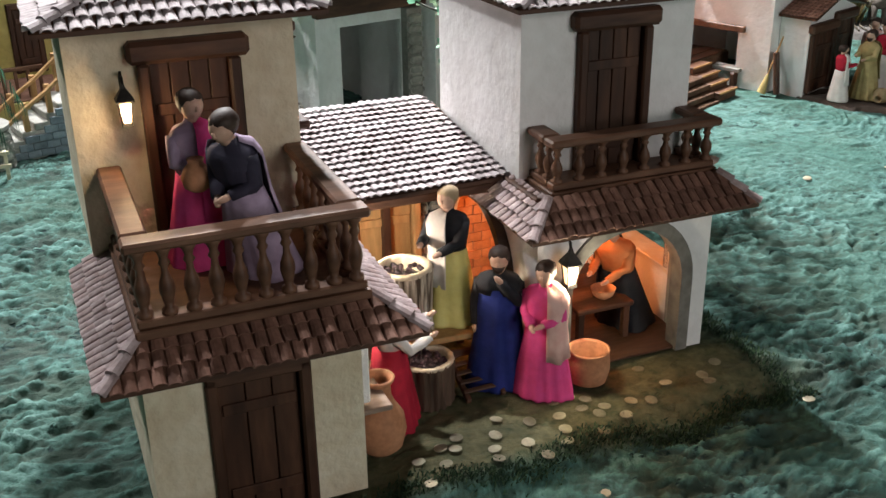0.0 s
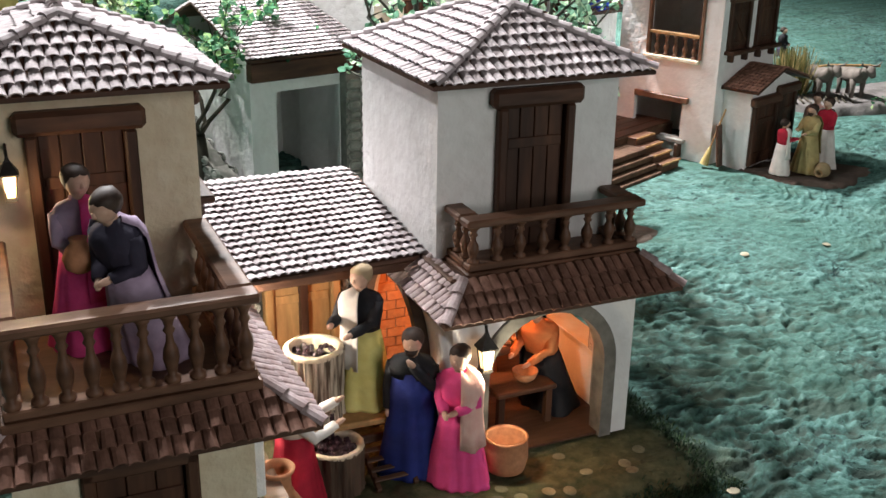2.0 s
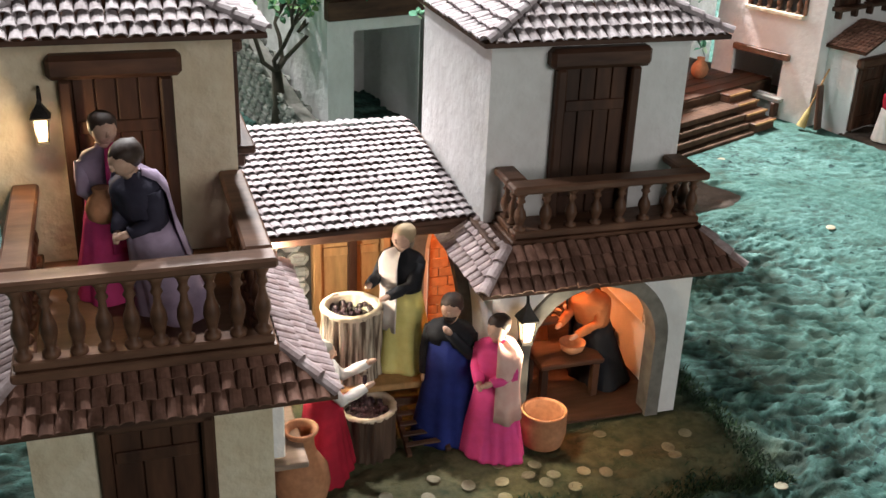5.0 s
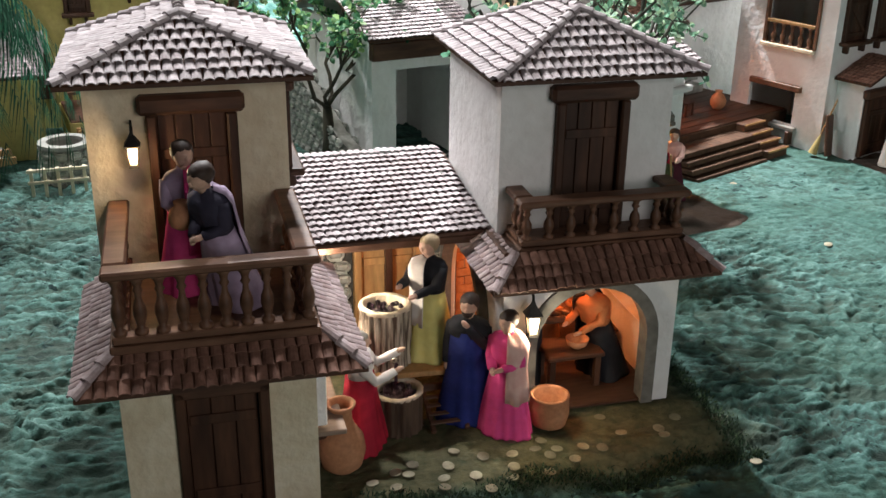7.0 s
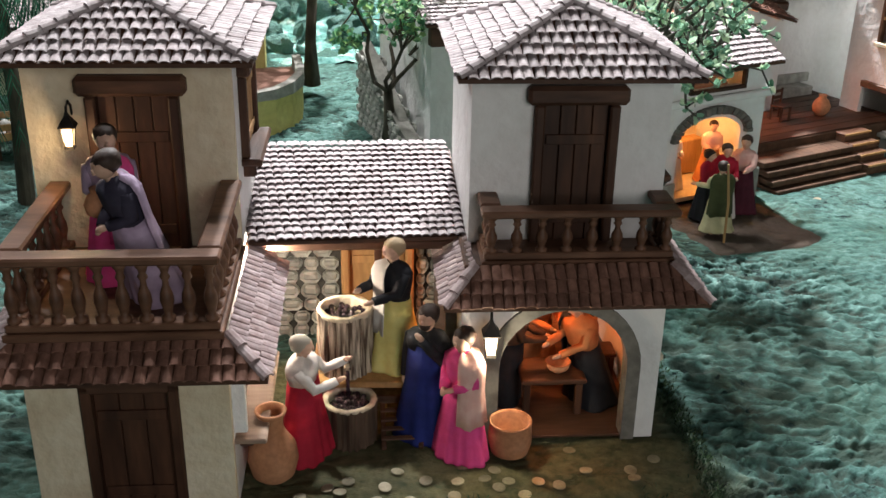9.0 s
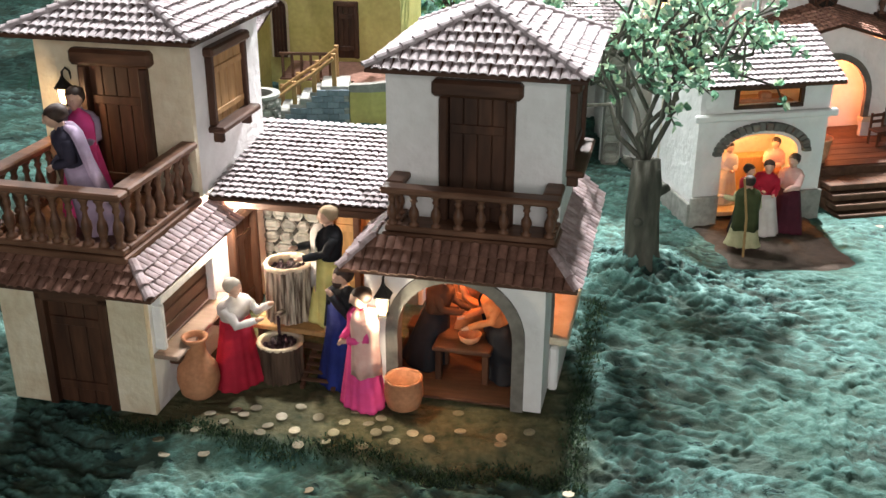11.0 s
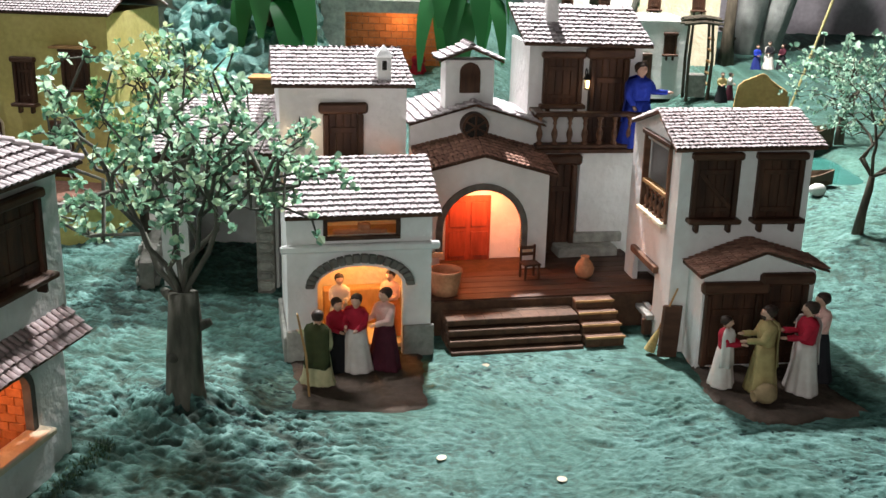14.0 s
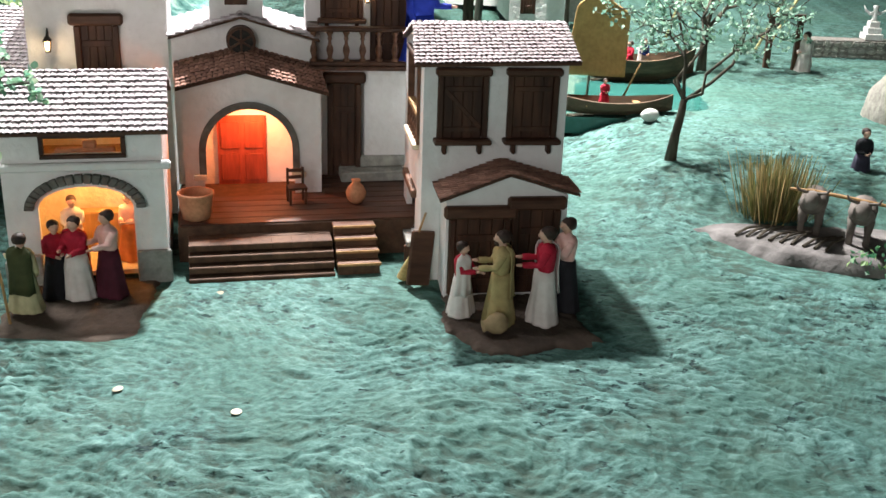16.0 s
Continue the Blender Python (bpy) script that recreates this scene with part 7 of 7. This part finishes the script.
bank = thing("rocky_bank", pose(0, 0, 0), "heap of teal painted paper rocks on the far slope", "rocks")
bm = bmesh.new()
grid = [[bm.verts.new((0.25 + 0.03 * i, 3.45 + 0.03 * j, heap(0.25 + 0.03 * i, 3.45 + 0.03 * j) - 0.012 + 0.03 * noise.noise((0.5 * i, 0.5 * j, 0)))) for i in range(41)] for j in range(61)]
for j in range(60):
    for i in range(40):
        bm.faces.new((grid[j][i], grid[j][i + 1], grid[j + 1][i + 1], grid[j + 1][i]))
part("mound", bm, ROCK, bank)
rng = random.Random(9)
ROCK_MES = []
for i in range(12):
    bm = bmesh.new()
    bmesh.ops.create_icosphere(bm, subdivisions=2, radius=1.0)
    for v in bm.verts:
        v.co *= 1 + 0.5 * noise.noise(v.co * 1.9 + Vector((i * 3.1, 0, 0)))
    ob = part("rock", bm, ROCK, bank)
    ROCK_MES.append(ob.data)
    x, y, s_ = rng.uniform(0.45, 1.25), rng.uniform(3.6, 5.0), rng.uniform(0.04, 0.08)
    ob.matrix_basis = pose(x, y, heap(x, y), rng.uniform(0, 90), rng.uniform(0, 90), rng.uniform(0, 360)) @ Matrix.Diagonal((s_, s_ * 0.8, s_ * 0.5, 1))
for i in range(280):
    x, y, s_ = rng.uniform(0.42, 1.28), rng.uniform(3.55, 5.2), rng.uniform(0.022, 0.065)
    share("rock", ROCK_MES[i % 12], bank, pose(x, y, heap(x, y) + rng.uniform(-0.005, 0.01), rng.uniform(0, 90), rng.uniform(0, 90), rng.uniform(0, 360)) @ Matrix.Diagonal((s_, s_ * 0.8, s_ * 0.5, 1)))
pb = thing("planter_box", pose(1.14, 4.0, heap(1.14, 4.0) - 0.02), "reddish-brown square planter box on the slope", "planter")
boxpart("body", RAIL, pb, -0.055, 0.055, -0.05, 0.05, 0, 0.155, 0.002)
boxpart("rim", BRICK, pb, -0.06, 0.06, -0.055, 0.055, 0.1555, 0.165, 0.002)
BIG = leaf_material("broad_leaves", (0.015, 0.10, 0.03), (0.04, 0.22, 0.06), (0.10, 0.36, 0.12))
for x, y, z, n, seed in ((1.05, 4.55, 0.62, 16, 3), (1.95, 4.6, 0.66, 14, 4), (2.62, 5.3, 0.92, 12, 6), (1.55, 5.3, 0.9, 10, 7)):
    pt = thing("broad_leaf_plant", pose(x, y, z), "potted plant with broad hanging green leaves", "plant", "broad-leaf plants")
    part("stem", tube(bmesh.new(), [(0, 0, -0.75), (0, 0, 0.0), (0.01, 0, 0.25)], [0.03, 0.022, 0.012], 8), BARK, pt)
    rng = random.Random(seed)
    for i in range(n):
        a = 2 * math.pi * i / n + rng.uniform(-0.3, 0.3)
        L, w = rng.uniform(0.26, 0.38), rng.uniform(0.05, 0.085)
        bm = bmesh.new()
        z0 = rng.uniform(0.0, 0.3)
        rows = []
        for k in range(8):
            s = k / 7
            r_, zz = 0.05 + L * 0.55 * math.sin(s * 1.5), z0 + 0.08 * math.sin(math.pi * s) - L * 0.95 * s * s
            ww = w * math.sin(math.pi * min(0.98, 0.06 + 0.94 * s)) ** 0.7
            c = Vector((r_ * math.cos(a), r_ * math.sin(a), zz))
            sd = Vector((-math.sin(a), math.cos(a), 0))
            rows.append([bm.verts.new(c - sd * ww - Vector((0, 0, 0.012))), bm.verts.new(c), bm.verts.new(c + sd * ww - Vector((0, 0, 0.012)))])
        for lo, hi in zip(rows, rows[1:]):
            for j in range(2):
                bm.faces.new((lo[j], lo[j + 1], hi[j + 1], hi[j]))
        part("leaf", bm, BIG, pt, smooth=True)
gr = thing("brick_grotto", pose(1.58, 4.9, 0.26, 0, 0, -4), "lit brick grotto with reclining red figures", "grotto")
panel("front_wall", STONE, gr, 0.7, -0.3, 0.42, 0.03, pose(-0.35, 0, 0), [(0.12, 0.62, 0.02, 0.36, 0)])
bk = boxpart("brick_wall", MORTAR, gr, -0.33, 0.33, 0.22, 0.24, -0.05, 0.42, 0.001)
brick_course(bk, piece_mesh("brick", 0.06, 0.005, 0.034, BRICK), -0.33, 0.33, 0.0, 0.4, 0.06, 0.036, pose(0, 0.219, 0))
boxpart("roof_slab", STONE, gr, -0.35, 0.35, 0.031, 0.25, 0.4, 0.418, 0.002)
boxpart("trough", PLASTER, gr, -0.1, 0.2, -0.06, -0.002, -0.08, 0.03, 0.004)
for i, (a, c) in enumerate(((-0.12, C_BLACK), (0.02, C_RED), (0.13, C_RED))):
    q = gr.matrix_basis @ Vector((a, 0.1, 0.03))
    figurine("small clay figurine resting inside the brick grotto", q.x, q.y, q.z, 10 * i, 0.14, c, c, None, arms="fold", seed=40 + i, wide=1.7)

# ---- river side: boats, sail, far folk ----
WATER = material("still_water", (0.018, 0.085, 0.07), (0.04, 0.15, 0.13), 6, 0.12, 0.35, 40, 0.003)
wt = part("water", box(bmesh.new(), 2.80, 3.78, 3.4, 4.3, 0.07, 0.130), WATER, None)
tagged(wt, "small patch of still green water", "water", kind="structure")


PLANK = material("weathered_plank", (0.045, 0.028, 0.018), (0.13, 0.085, 0.05), 30, 0.75, 0.4, 120, 0.001, stretch=(0.15, 1, 1))


def boat(x, y, z, yaw, L, w, h, label):
    t = thing("rowing_boat", pose(x, y, z, 0, 0, yaw), label, "boat", "boats")
    bm = bmesh.new()
    rows = []
    for k in range(13):
        s = -1 + 2 * k / 12
        ww = w / 2 * (1 - abs(s) ** 2.4) + 0.004
        lift = h * 0.45 * s * s
        rows.append([bm.verts.new((s * L / 2, yy, zz)) for yy, zz in ((-ww, h + lift), (-ww * 0.8, h * 0.45 + lift * 0.8), (-ww * 0.3, lift * 0.7), (ww * 0.3, lift * 0.7), (ww * 0.8, h * 0.45 + lift * 0.8), (ww, h + lift))])
    for lo, hi in zip(rows, rows[1:]):
        for j in range(5):
            bm.faces.new((lo[j], lo[j + 1], hi[j + 1], hi[j]))
    bmesh.ops.recalc_face_normals(bm, faces=bm.faces)
    bmesh.ops.solidify(bm, geom=bm.faces[:], thickness=0.006)
    part("hull", bm, PLANK, t)
    for s in (-0.25, 0.2):
        boxpart("thwart", OAK, t, s * L - 0.012, s * L + 0.012, -w * 0.36, w * 0.36, h * 0.7, h * 0.8, 0.001)
    return t


boat(3.17, 3.46, 0.132, 8, 0.42, 0.12, 0.05, "brown wooden rowing boat on the bank")
boat(3.33, 4.12, 0.125, 8, 0.50, 0.16, 0.095, "larger dark wooden boat afloat on green water")
def sail():
    """A taut canvas, wider at the foot, with rounded corners and a belly in the wind."""
    bm = bmesh.new()
    rows = []
    for j in range(15):
        v = j / 14
        half = 0.112 * (1 - 0.16 * v) * (1 - 4.5 * max(0.0, v - 0.85) ** 2 / 0.15)
        rows.append([bm.verts.new((half * (2 * i / 12 - 1) + 0.02 * v, 0.03 * math.sin(math.pi * v) * (1 - (2 * i / 12 - 1) ** 2), 0.29 * v + 0.02 * v * (1 - (2 * i / 12 - 1) ** 2) - 0.03 * v * (i / 12))) for i in range(13)])
    for lo, hi in zip(rows, rows[1:]):
        for i in range(12):
            bm.faces.new((lo[i], lo[i + 1], hi[i + 1], hi[i]))
    bmesh.ops.recalc_face_normals(bm, faces=bm.faces)
    bmesh.ops.solidify(bm, geom=bm.faces[:], thickness=0.004)
    sl = thing("boat_sail", pose(3.105, 3.62, 0.235, -3, 0, -4), "tan canvas sail bellied on a thin mast", "sail")
    part("canvas", bm, cloth("tan_canvas", (0.42, 0.27, 0.10), 0.8), sl, smooth=True)
    part("mast", tube(bmesh.new(), [(-0.02, 0.04, -0.09), (-0.01, 0.042, 0.13), (0.0, 0.04, 0.29)], [0.005, 0.005, 0.004], 8), BARK, sl)
    return sl


sail()
oar = part("oar", tube(bmesh.new(), [(0, 0, 0), (0.03, 0.02, 0.06), (0.07, 0.045, 0.14)], [0.005, 0.0035, 0.003], 7), OAK, None)
oar.matrix_basis = pose(3.20, 3.56, 0.15)
tagged(oar, "thin wooden oar held over the water", "oar")
for x, y, z, yaw, h, a, b, lb in ((3.36, 4.12, 0.15, 30, 0.15, C_WHITE, C_NAVY, "small clay figurine in white and navy in the boat"), (3.30, 4.10, 0.15, -60, 0.14, C_RED, C_RED, "small clay figurine in red in the dark boat"),
                                 (3.13, 3.47, 0.145, 20, 0.11, C_RED, C_RED, "small clay figurine in red bending in the near boat"),
                                 (3.29, 5.12, 0.195, 0, 0.15, C_BLACK, C_SAND, "small dark clay figurine by the far well"), (3.35, 5.2, 0.195, 70, 0.14, C_MAROON, C_WHITE, "small clay figurine by the far well"),
                                 (3.76, 6.35, 0.218, 10, 0.15, C_NAVY, C_BLUE, "small clay figurine in blue on the far bank"), (3.84, 6.37, 0.218, -30, 0.17, C_WHITE, C_BLACK, "small clay figurine in white on the far bank"), (3.92, 6.36, 0.218, -60, 0.16, C_BLACK, C_MAROON, "small dark clay figurine on the far bank"),
                                 (4.06, 4.26, 0.13, -60, 0.2, C_WHITE, C_WHITE, "clay figurine in white robe by the wooden posts"), (3.84, 2.86, 0.085, 10, 0.17, C_SLATE, C_BLACK, "clay figurine in dark jacket behind the plough team")):
    figurine(lb, x, y, z, yaw, h, a, b, C_WHITE if "white" in lb else None, arms="fold", seed=int(x * 100))
egg = bmesh.new()
bmesh.ops.create_icosphere(egg, subdivisions=3, radius=1.0)
for v in egg.verts:
    v.co *= 1 + 0.08 * noise.noise(v.co * 1.3)
eg = part("smooth_stone", egg, material("pale_stone", (0.45, 0.45, 0.42), (0.62, 0.62, 0.58), 20, 0.8, 0.3, 60, 0.002), None, smooth=True)
eg.matrix_basis = pose(3.275, 3.33, 0.163, 0, 0, 20) @ Matrix.Diagonal((0.034, 0.024, 0.023, 1))
tagged(eg, "smooth pale egg-shaped stone on the bank", "stone")
# white block house, yellow and cream houses behind it, a pole shelter before them
simple_house(2.84, 5.5, 0.19, 6, 0.34, 0.5, 0.37, PLASTER, "white flat-topped model house with dark wooden doors", [(0.20, 0.27, 0.20, 0.30)], [(0.06, 0.14, 0.0, 0.2)], roof=False)
boxpart("flat_roof", PLASTER, thing("roof_terrace", pose(2.84, 5.5, 0.5605, 0, 0, 6), "flat white plaster roof terrace with low edge", "roof terrace"), -0.01, 0.35, -0.01, 0.52, 0.0, 0.012, 0.003)
simple_house(2.42, 6.1, 0.2, -3, 0.5, 0.5, 0.66, PLASTER, "tall white model house with small dark windows", [(0.08, 0.15, 0.34, 0.46), (0.30, 0.37, 0.34, 0.46)], [(0.18, 0.27, 0.0, 0.22)])
simple_house(3.0, 6.4, 0.21, 4, 0.52, 0.4, 0.72, CREAM, "cream model house with dark shutters", [(0.06, 0.14, 0.36, 0.48), (0.34, 0.42, 0.36, 0.48)], [(0.2, 0.29, 0.0, 0.24)])
pg = thing("pole_shelter", pose(3.19, 5.28, 0.195), "rustic pole shelter roofed with crooked branches", "shelter")
boxpart("block", STONE, pg, -0.05, 0.04, -0.04, 0.05, 0, 0.12, 0.003)
for q in ((-0.06, -0.06), (0.05, -0.06), (-0.055, 0.08), (0.055, 0.08)):
    part("pole", tube(bmesh.new(), [(q[0], q[1], -0.02), (q[0] * 1.1 + 0.004, q[1], 0.2), (q[0] * 0.9, q[1] * 0.9, 0.42)], [0.009, 0.008, 0.007], 7), BARK, pg)
rnd = random.Random(21)
for i in range(14):
    y0, z0 = -0.09 + 0.014 * i, 0.38 + rnd.uniform(0, 0.035)
    part("crosspole", tube(bmesh.new(), [(-0.085 - rnd.uniform(0, 0.03), y0, z0), (0.0, y0 + rnd.uniform(-0.02, 0.02), z0 + 0.012), (0.08 + rnd.uniform(0, 0.03), y0 + rnd.uniform(-0.02, 0.02), z0)], [0.006, 0.006, 0.004], 6), BARK, pg)
for i in range(5):
    boxpart("ladder_rung", OAK, pg, 0.052, 0.066, -0.05, 0.075, 0.06 + 0.06 * i, 0.07 + 0.06 * i, 0.001)
bwall = part("wall_back", box(bmesh.new(), 1.2, 9.5, 8.4, 8.55, -0.2, 2.4, 0.01), material("mauve_painted_panel", (0.34, 0.31, 0.345), (0.47, 0.43, 0.48), 5, 0.9, 0.4, 30, 0.004), None)
tagged(bwall, "mauve-grey painted panel wall behind the model", "wall", kind="structure")
CLIFF = material("grey_cliff_paper", (0.24, 0.25, 0.24), (0.52, 0.53, 0.52), 7, 0.9, 0.8, 24, 0.012)
for x, y, w, h, lean in ((3.86, 7.1, 0.085, 1.1, 0.05), (4.02, 7.2, 0.10, 1.2, 0.16)):
    bm = lathe(bmesh.new(), [(w, -0.05), (w * 1.05, 0.2 * h), (w * 1.25, 0.5 * h), (w * 1.5, 0.8 * h), (w * 1.1, h)], 20, None, lambda a, z: 1 + 0.14 * math.sin(3 * a + 4 * z) + 0.07 * math.sin(7 * a - 9 * z))
    for v in bm.verts:
        v.co.x += lean * v.co.z
    ob = part("rock_pillar", bm, CLIFF, None, smooth=True)
    ob.matrix_basis = pose(x, y, float(rise(x, y)) - 0.02)
    tagged(ob, "tall crumpled grey paper rock on the far bank", "rock", "rock pillars")
BAMBOO = material("pale_bamboo", (0.42, 0.36, 0.15), (0.62, 0.55, 0.28), 30, 0.5, 0.3, 80, 0.001, stretch=(1, 1, 0.2))
for a_, b_ in (((3.93, 4.62, 0.15), (4.27, 4.66, 0.9)), ((3.99, 4.66, 0.15), (4.36, 4.7, 0.9)), ((3.58, 4.9, 0.17), (3.80, 4.95, 0.92))):
    p0, p1 = Vector(a_), Vector(b_)
    ob = part("bamboo_pole", tube(bmesh.new(), [p0.lerp(p1, i / 9) - p0 for i in range(10)], [0.0062 if i % 3 else 0.0072 for i in range(10)], 8), BAMBOO, None)
    ob.matrix_basis = Matrix.Translation(p0)
    tagged(ob, "pale yellow bamboo pole leaning over the bank", "bamboo pole", "bamboo poles")
pm = thing("palm", pose(2.68, 4.55, 0.16), "tall palm with curved grey trunk and hanging fronds", "palm")
part("trunk", tube(bmesh.new(), [(0, 0, -0.02), (-0.012, 0, 0.12), (0.0, 0, 0.28), (0.03, 0, 0.45), (0.075, 0, 0.62)], [0.024, 0.019, 0.017, 0.016, 0.014], 12), BARK_GREY, pm, smooth=True)
tree(3.60, 6.5, 0.2, "bare grey model trunk on the far bank", [(0, 0, 0), (0.0, 0, 0.25), (0.01, 0, 0.55)], 0.045, ((0.0, 0.0, 0.85), (0.3, 0.2, 0.12)), 31, limbs=4, mat=LEAF_B, per=4)
tree(3.62, 4.2, 0.15, "leafy model tree on the far river bank", [(0, 0, 0), (0.0, 0, 0.12), (0.01, 0, 0.2)], 0.018, ((0.1, 0.1, 0.36), (0.34, 0.3, 0.16)), 33, limbs=6, per=4)

# ---- field at the east: reeds, ploughing oxen, fence ----
fld = slab("ploughed_patch", [(3.28, 2.46), (3.46, 2.30), (4.2, 2.1), (4.3, 2.75), (3.6, 2.75)], 0.02, 0.064, "pale grey ploughed sand patch with furrows")
fld.data.materials[0] = material("grey_sand", (0.09, 0.08, 0.075), (0.25, 0.23, 0.22), 14, 0.95, 0.8, 60, 0.004)
reeds = thing("reed_clump", pose(3.5, 2.54, 0.07), "clump of green and tan dry reeds", "reeds")
rng = random.Random(2)
REED_G = leaf_material("reed_green", (0.05, 0.08, 0.02), (0.20, 0.18, 0.06), (0.46, 0.32, 0.15))
bm = bmesh.new()
for i in range(760):
    x, y = rng.gauss(0, 0.036), rng.gauss(0, 0.024)
    hgt = rng.uniform(0.07, 0.18)
    tx, ty = x * 1.5 + rng.uniform(-1, 1) * 0.015, y * 1.4 + rng.uniform(-1, 1) * 0.015
    a = rng.uniform(0, 3.14)
    d = Vector((math.cos(a), math.sin(a), 0)) * rng.uniform(0.001, 0.0022)
    b0, b1 = Vector((x, y, 0)), Vector((tx, ty, hgt))
    bm.faces.new([bm.verts.new(q) for q in (b0 - d, b0 + d, b1 + d * 0.5, b1 - d * 0.5)])
part("blade_clump", bm, REED_G, reeds)
for x, y, yaw, lb in ((3.585, 2.475, -112, "grey-brown model ox standing in yoke"), (3.69, 2.40, -112, "pale brown model ox standing in yoke")):
    bm = bmesh.new()
    tube(bm, [(-0.07, 0, 0.075), (-0.05, 0, 0.085), (0, 0, 0.082), (0.05, 0, 0.088), (0.075, 0, 0.10), (0.098, 0, 0.122), (0.118, 0, 0.122), (0.14, 0, 0.10)], [0.016, 0.03, 0.032, 0.03, 0.022, 0.017, 0.018, 0.010], 12)
    for q in ((-0.05, -0.018), (-0.05, 0.018), (0.045, -0.018), (0.045, 0.018)):
        tube(bm, [(q[0], q[1], 0.075), (q[0] + 0.003, q[1], 0.035), (q[0], q[1], 0.0)], [0.013, 0.008, 0.008], 8)
    for s in (-1, 1):
        tube(bm, [(0.11, s * 0.01, 0.134), (0.113, s * 0.03, 0.140), (0.122, s * 0.036, 0.155)], [0.005, 0.004, 0.0015], 6)
    ob = part("model_ox", bm, material("ox_hide", (0.09, 0.075, 0.065), (0.22, 0.185, 0.16), 25, 0.8, 0.3, 80, 0.001), None, smooth=True)
    ob.matrix_basis = pose(x, y, 0.063, 0, 0, yaw) @ Matrix.Diagonal((0.95, 1.15, 0.98, 1))
    tagged(ob, lb, "model ox", "plough oxen")
yk = part("yoke", tube(bmesh.new(), [(3.50, 2.42, 0.192), (3.555, 2.397, 0.195), (3.66, 2.325, 0.195), (3.71, 2.30, 0.192)], [0.004, 0.005, 0.005, 0.004], 8), OAK, None)
tagged(yk, "wooden yoke across the two oxen", "yoke")
for i in range(9):
    q = part("stick", tube(bmesh.new(), [(0, 0, 0), (0.06, 0.01, 0.004), (0.14, 0.0, 0.0)], [0.004, 0.004, 0.003], 6), BARK, None)
    q.matrix_basis = pose(3.37 + 0.026 * i, 2.40 - 0.012 * i, 0.067, 0, 0, 38 + 5 * (i % 3))
    tagged(q, "brown dry stick lying on the ploughed earth", "stick", "dry sticks")
bush = thing("small_bush", pose(3.70, 2.17, 0.06), "low bush with yellow-green leaves", "bush")
part("stems", tube(bmesh.new(), [(0, 0, -0.02), (0.01, 0, 0.04), (0.0, 0.01, 0.07)], [0.006, 0.004, 0.002], 6), BARK, bush)
rng2 = np.random.RandomState(4)
leaf_cloud("leaves", rng2.normal(0, [0.05, 0.05, 0.018], (14, 3)) + [0, 0, 0.035], 0.012, 9, 0.016, LEAF_B, bush, 5)
fp = thing("post_frame", pose(3.97, 4.28, 0.12), "dark wooden post frame by the far field", "post frame")
for s in (-0.06, 0.06):
    boxpart("post", WOOD, fp, s - 0.012, s + 0.012, -0.012, 0.012, 0, 0.26, 0.002)
boxpart("crossbar", WOOD, fp, -0.08, 0.08, -0.014, 0.014, 0.261, 0.28, 0.002)
fo = thing("white_pedestal", pose(4.45, 4.592, 0.262) @ Matrix.Diagonal((0.36, 0.36, 0.45, 1)), "white stepped pedestal with two curved arms on the rubble wall", "pedestal")
for j, r_ in enumerate((0.11, 0.085, 0.06)):
    boxpart("step", PLASTER, fo, -r_, r_, -r_, r_, 0.06 * j + 0.001, 0.06 * (j + 1), 0.004)
part("column", lathe(bmesh.new(), [(0.045, 0.1805), (0.03, 0.2), (0.026, 0.3), (0.04, 0.33)], 16), PLASTER, fo, smooth=True)
for s_ in (-1, 1):
    part("arm", tube(bmesh.new(), [(0, 0, 0.27), (s_ * 0.06, 0, 0.25), (s_ * 0.12, 0, 0.28), (s_ * 0.15, 0, 0.33)], [0.02, 0.016, 0.012, 0.006], 10), PLASTER, fo, smooth=True)
wl = thing("rubble_wall", pose(4.16, 4.55, 0.12), "low rubble wall of pale stones", "stone wall")
boxpart("core", MORTAR, wl, 0, 0.6, 0, 0.08, -0.02, 0.14, 0.004)
stone_field(wl, 0.0, 0.6, 0.0, 0.14, pose(0, -0.001, 0), seed=7)
bo = bmesh.new()
bmesh.ops.create_icosphere(bo, subdivisions=4, radius=1.0)
for v in bo.verts:
    v.co *= 1 + 0.25 * noise.noise(v.co * 1.6) + 0.08 * noise.noise(v.co * 5)
bo = part("boulder", bo, material("pale_boulder", (0.16, 0.15, 0.13), (0.32, 0.30, 0.26), 12, 0.9, 0.7, 40, 0.006), None, smooth=True)
bo.matrix_basis = pose(4.24, 3.5, 0.12) @ Matrix.Diagonal((0.16, 0.16, 0.26, 1))
tagged(bo, "large pale rough boulder beside the field", "boulder")

# ---- lights inside the houses ----
q = M2 @ Vector((-0.17, 0.20, 0.262))
point_light("room_bulb", q, 2.5, (1.0, 0.31, 0.09), 0.012)
q = M3 @ Vector((-0.17, 0.1, 0.235))
point_light("shop_bulb", q, 1.8, (1.0, 0.50, 0.16), 0.012)
q = M3 @ Vector((-0.17, 0.12, 0.33))
point_light("loft_bulb", q, 0.25, (1.0, 0.45, 0.14), 0.01)
q = M3 @ Vector((0.22, 0.352, 0.290))
point_light("porch_bulb", q, 2.6, (1.0, 0.27, 0.09), 0.02)
q = M2 @ Vector((-0.62, 0.12, 0.275))
point_light("yard_bulb", q, 4.8, (1.0, 0.88, 0.72), 0.012)
point_light("grotto_bulb", (1.62, 5.02, 0.60), 1.3, (1.0, 0.45, 0.16), 0.02)
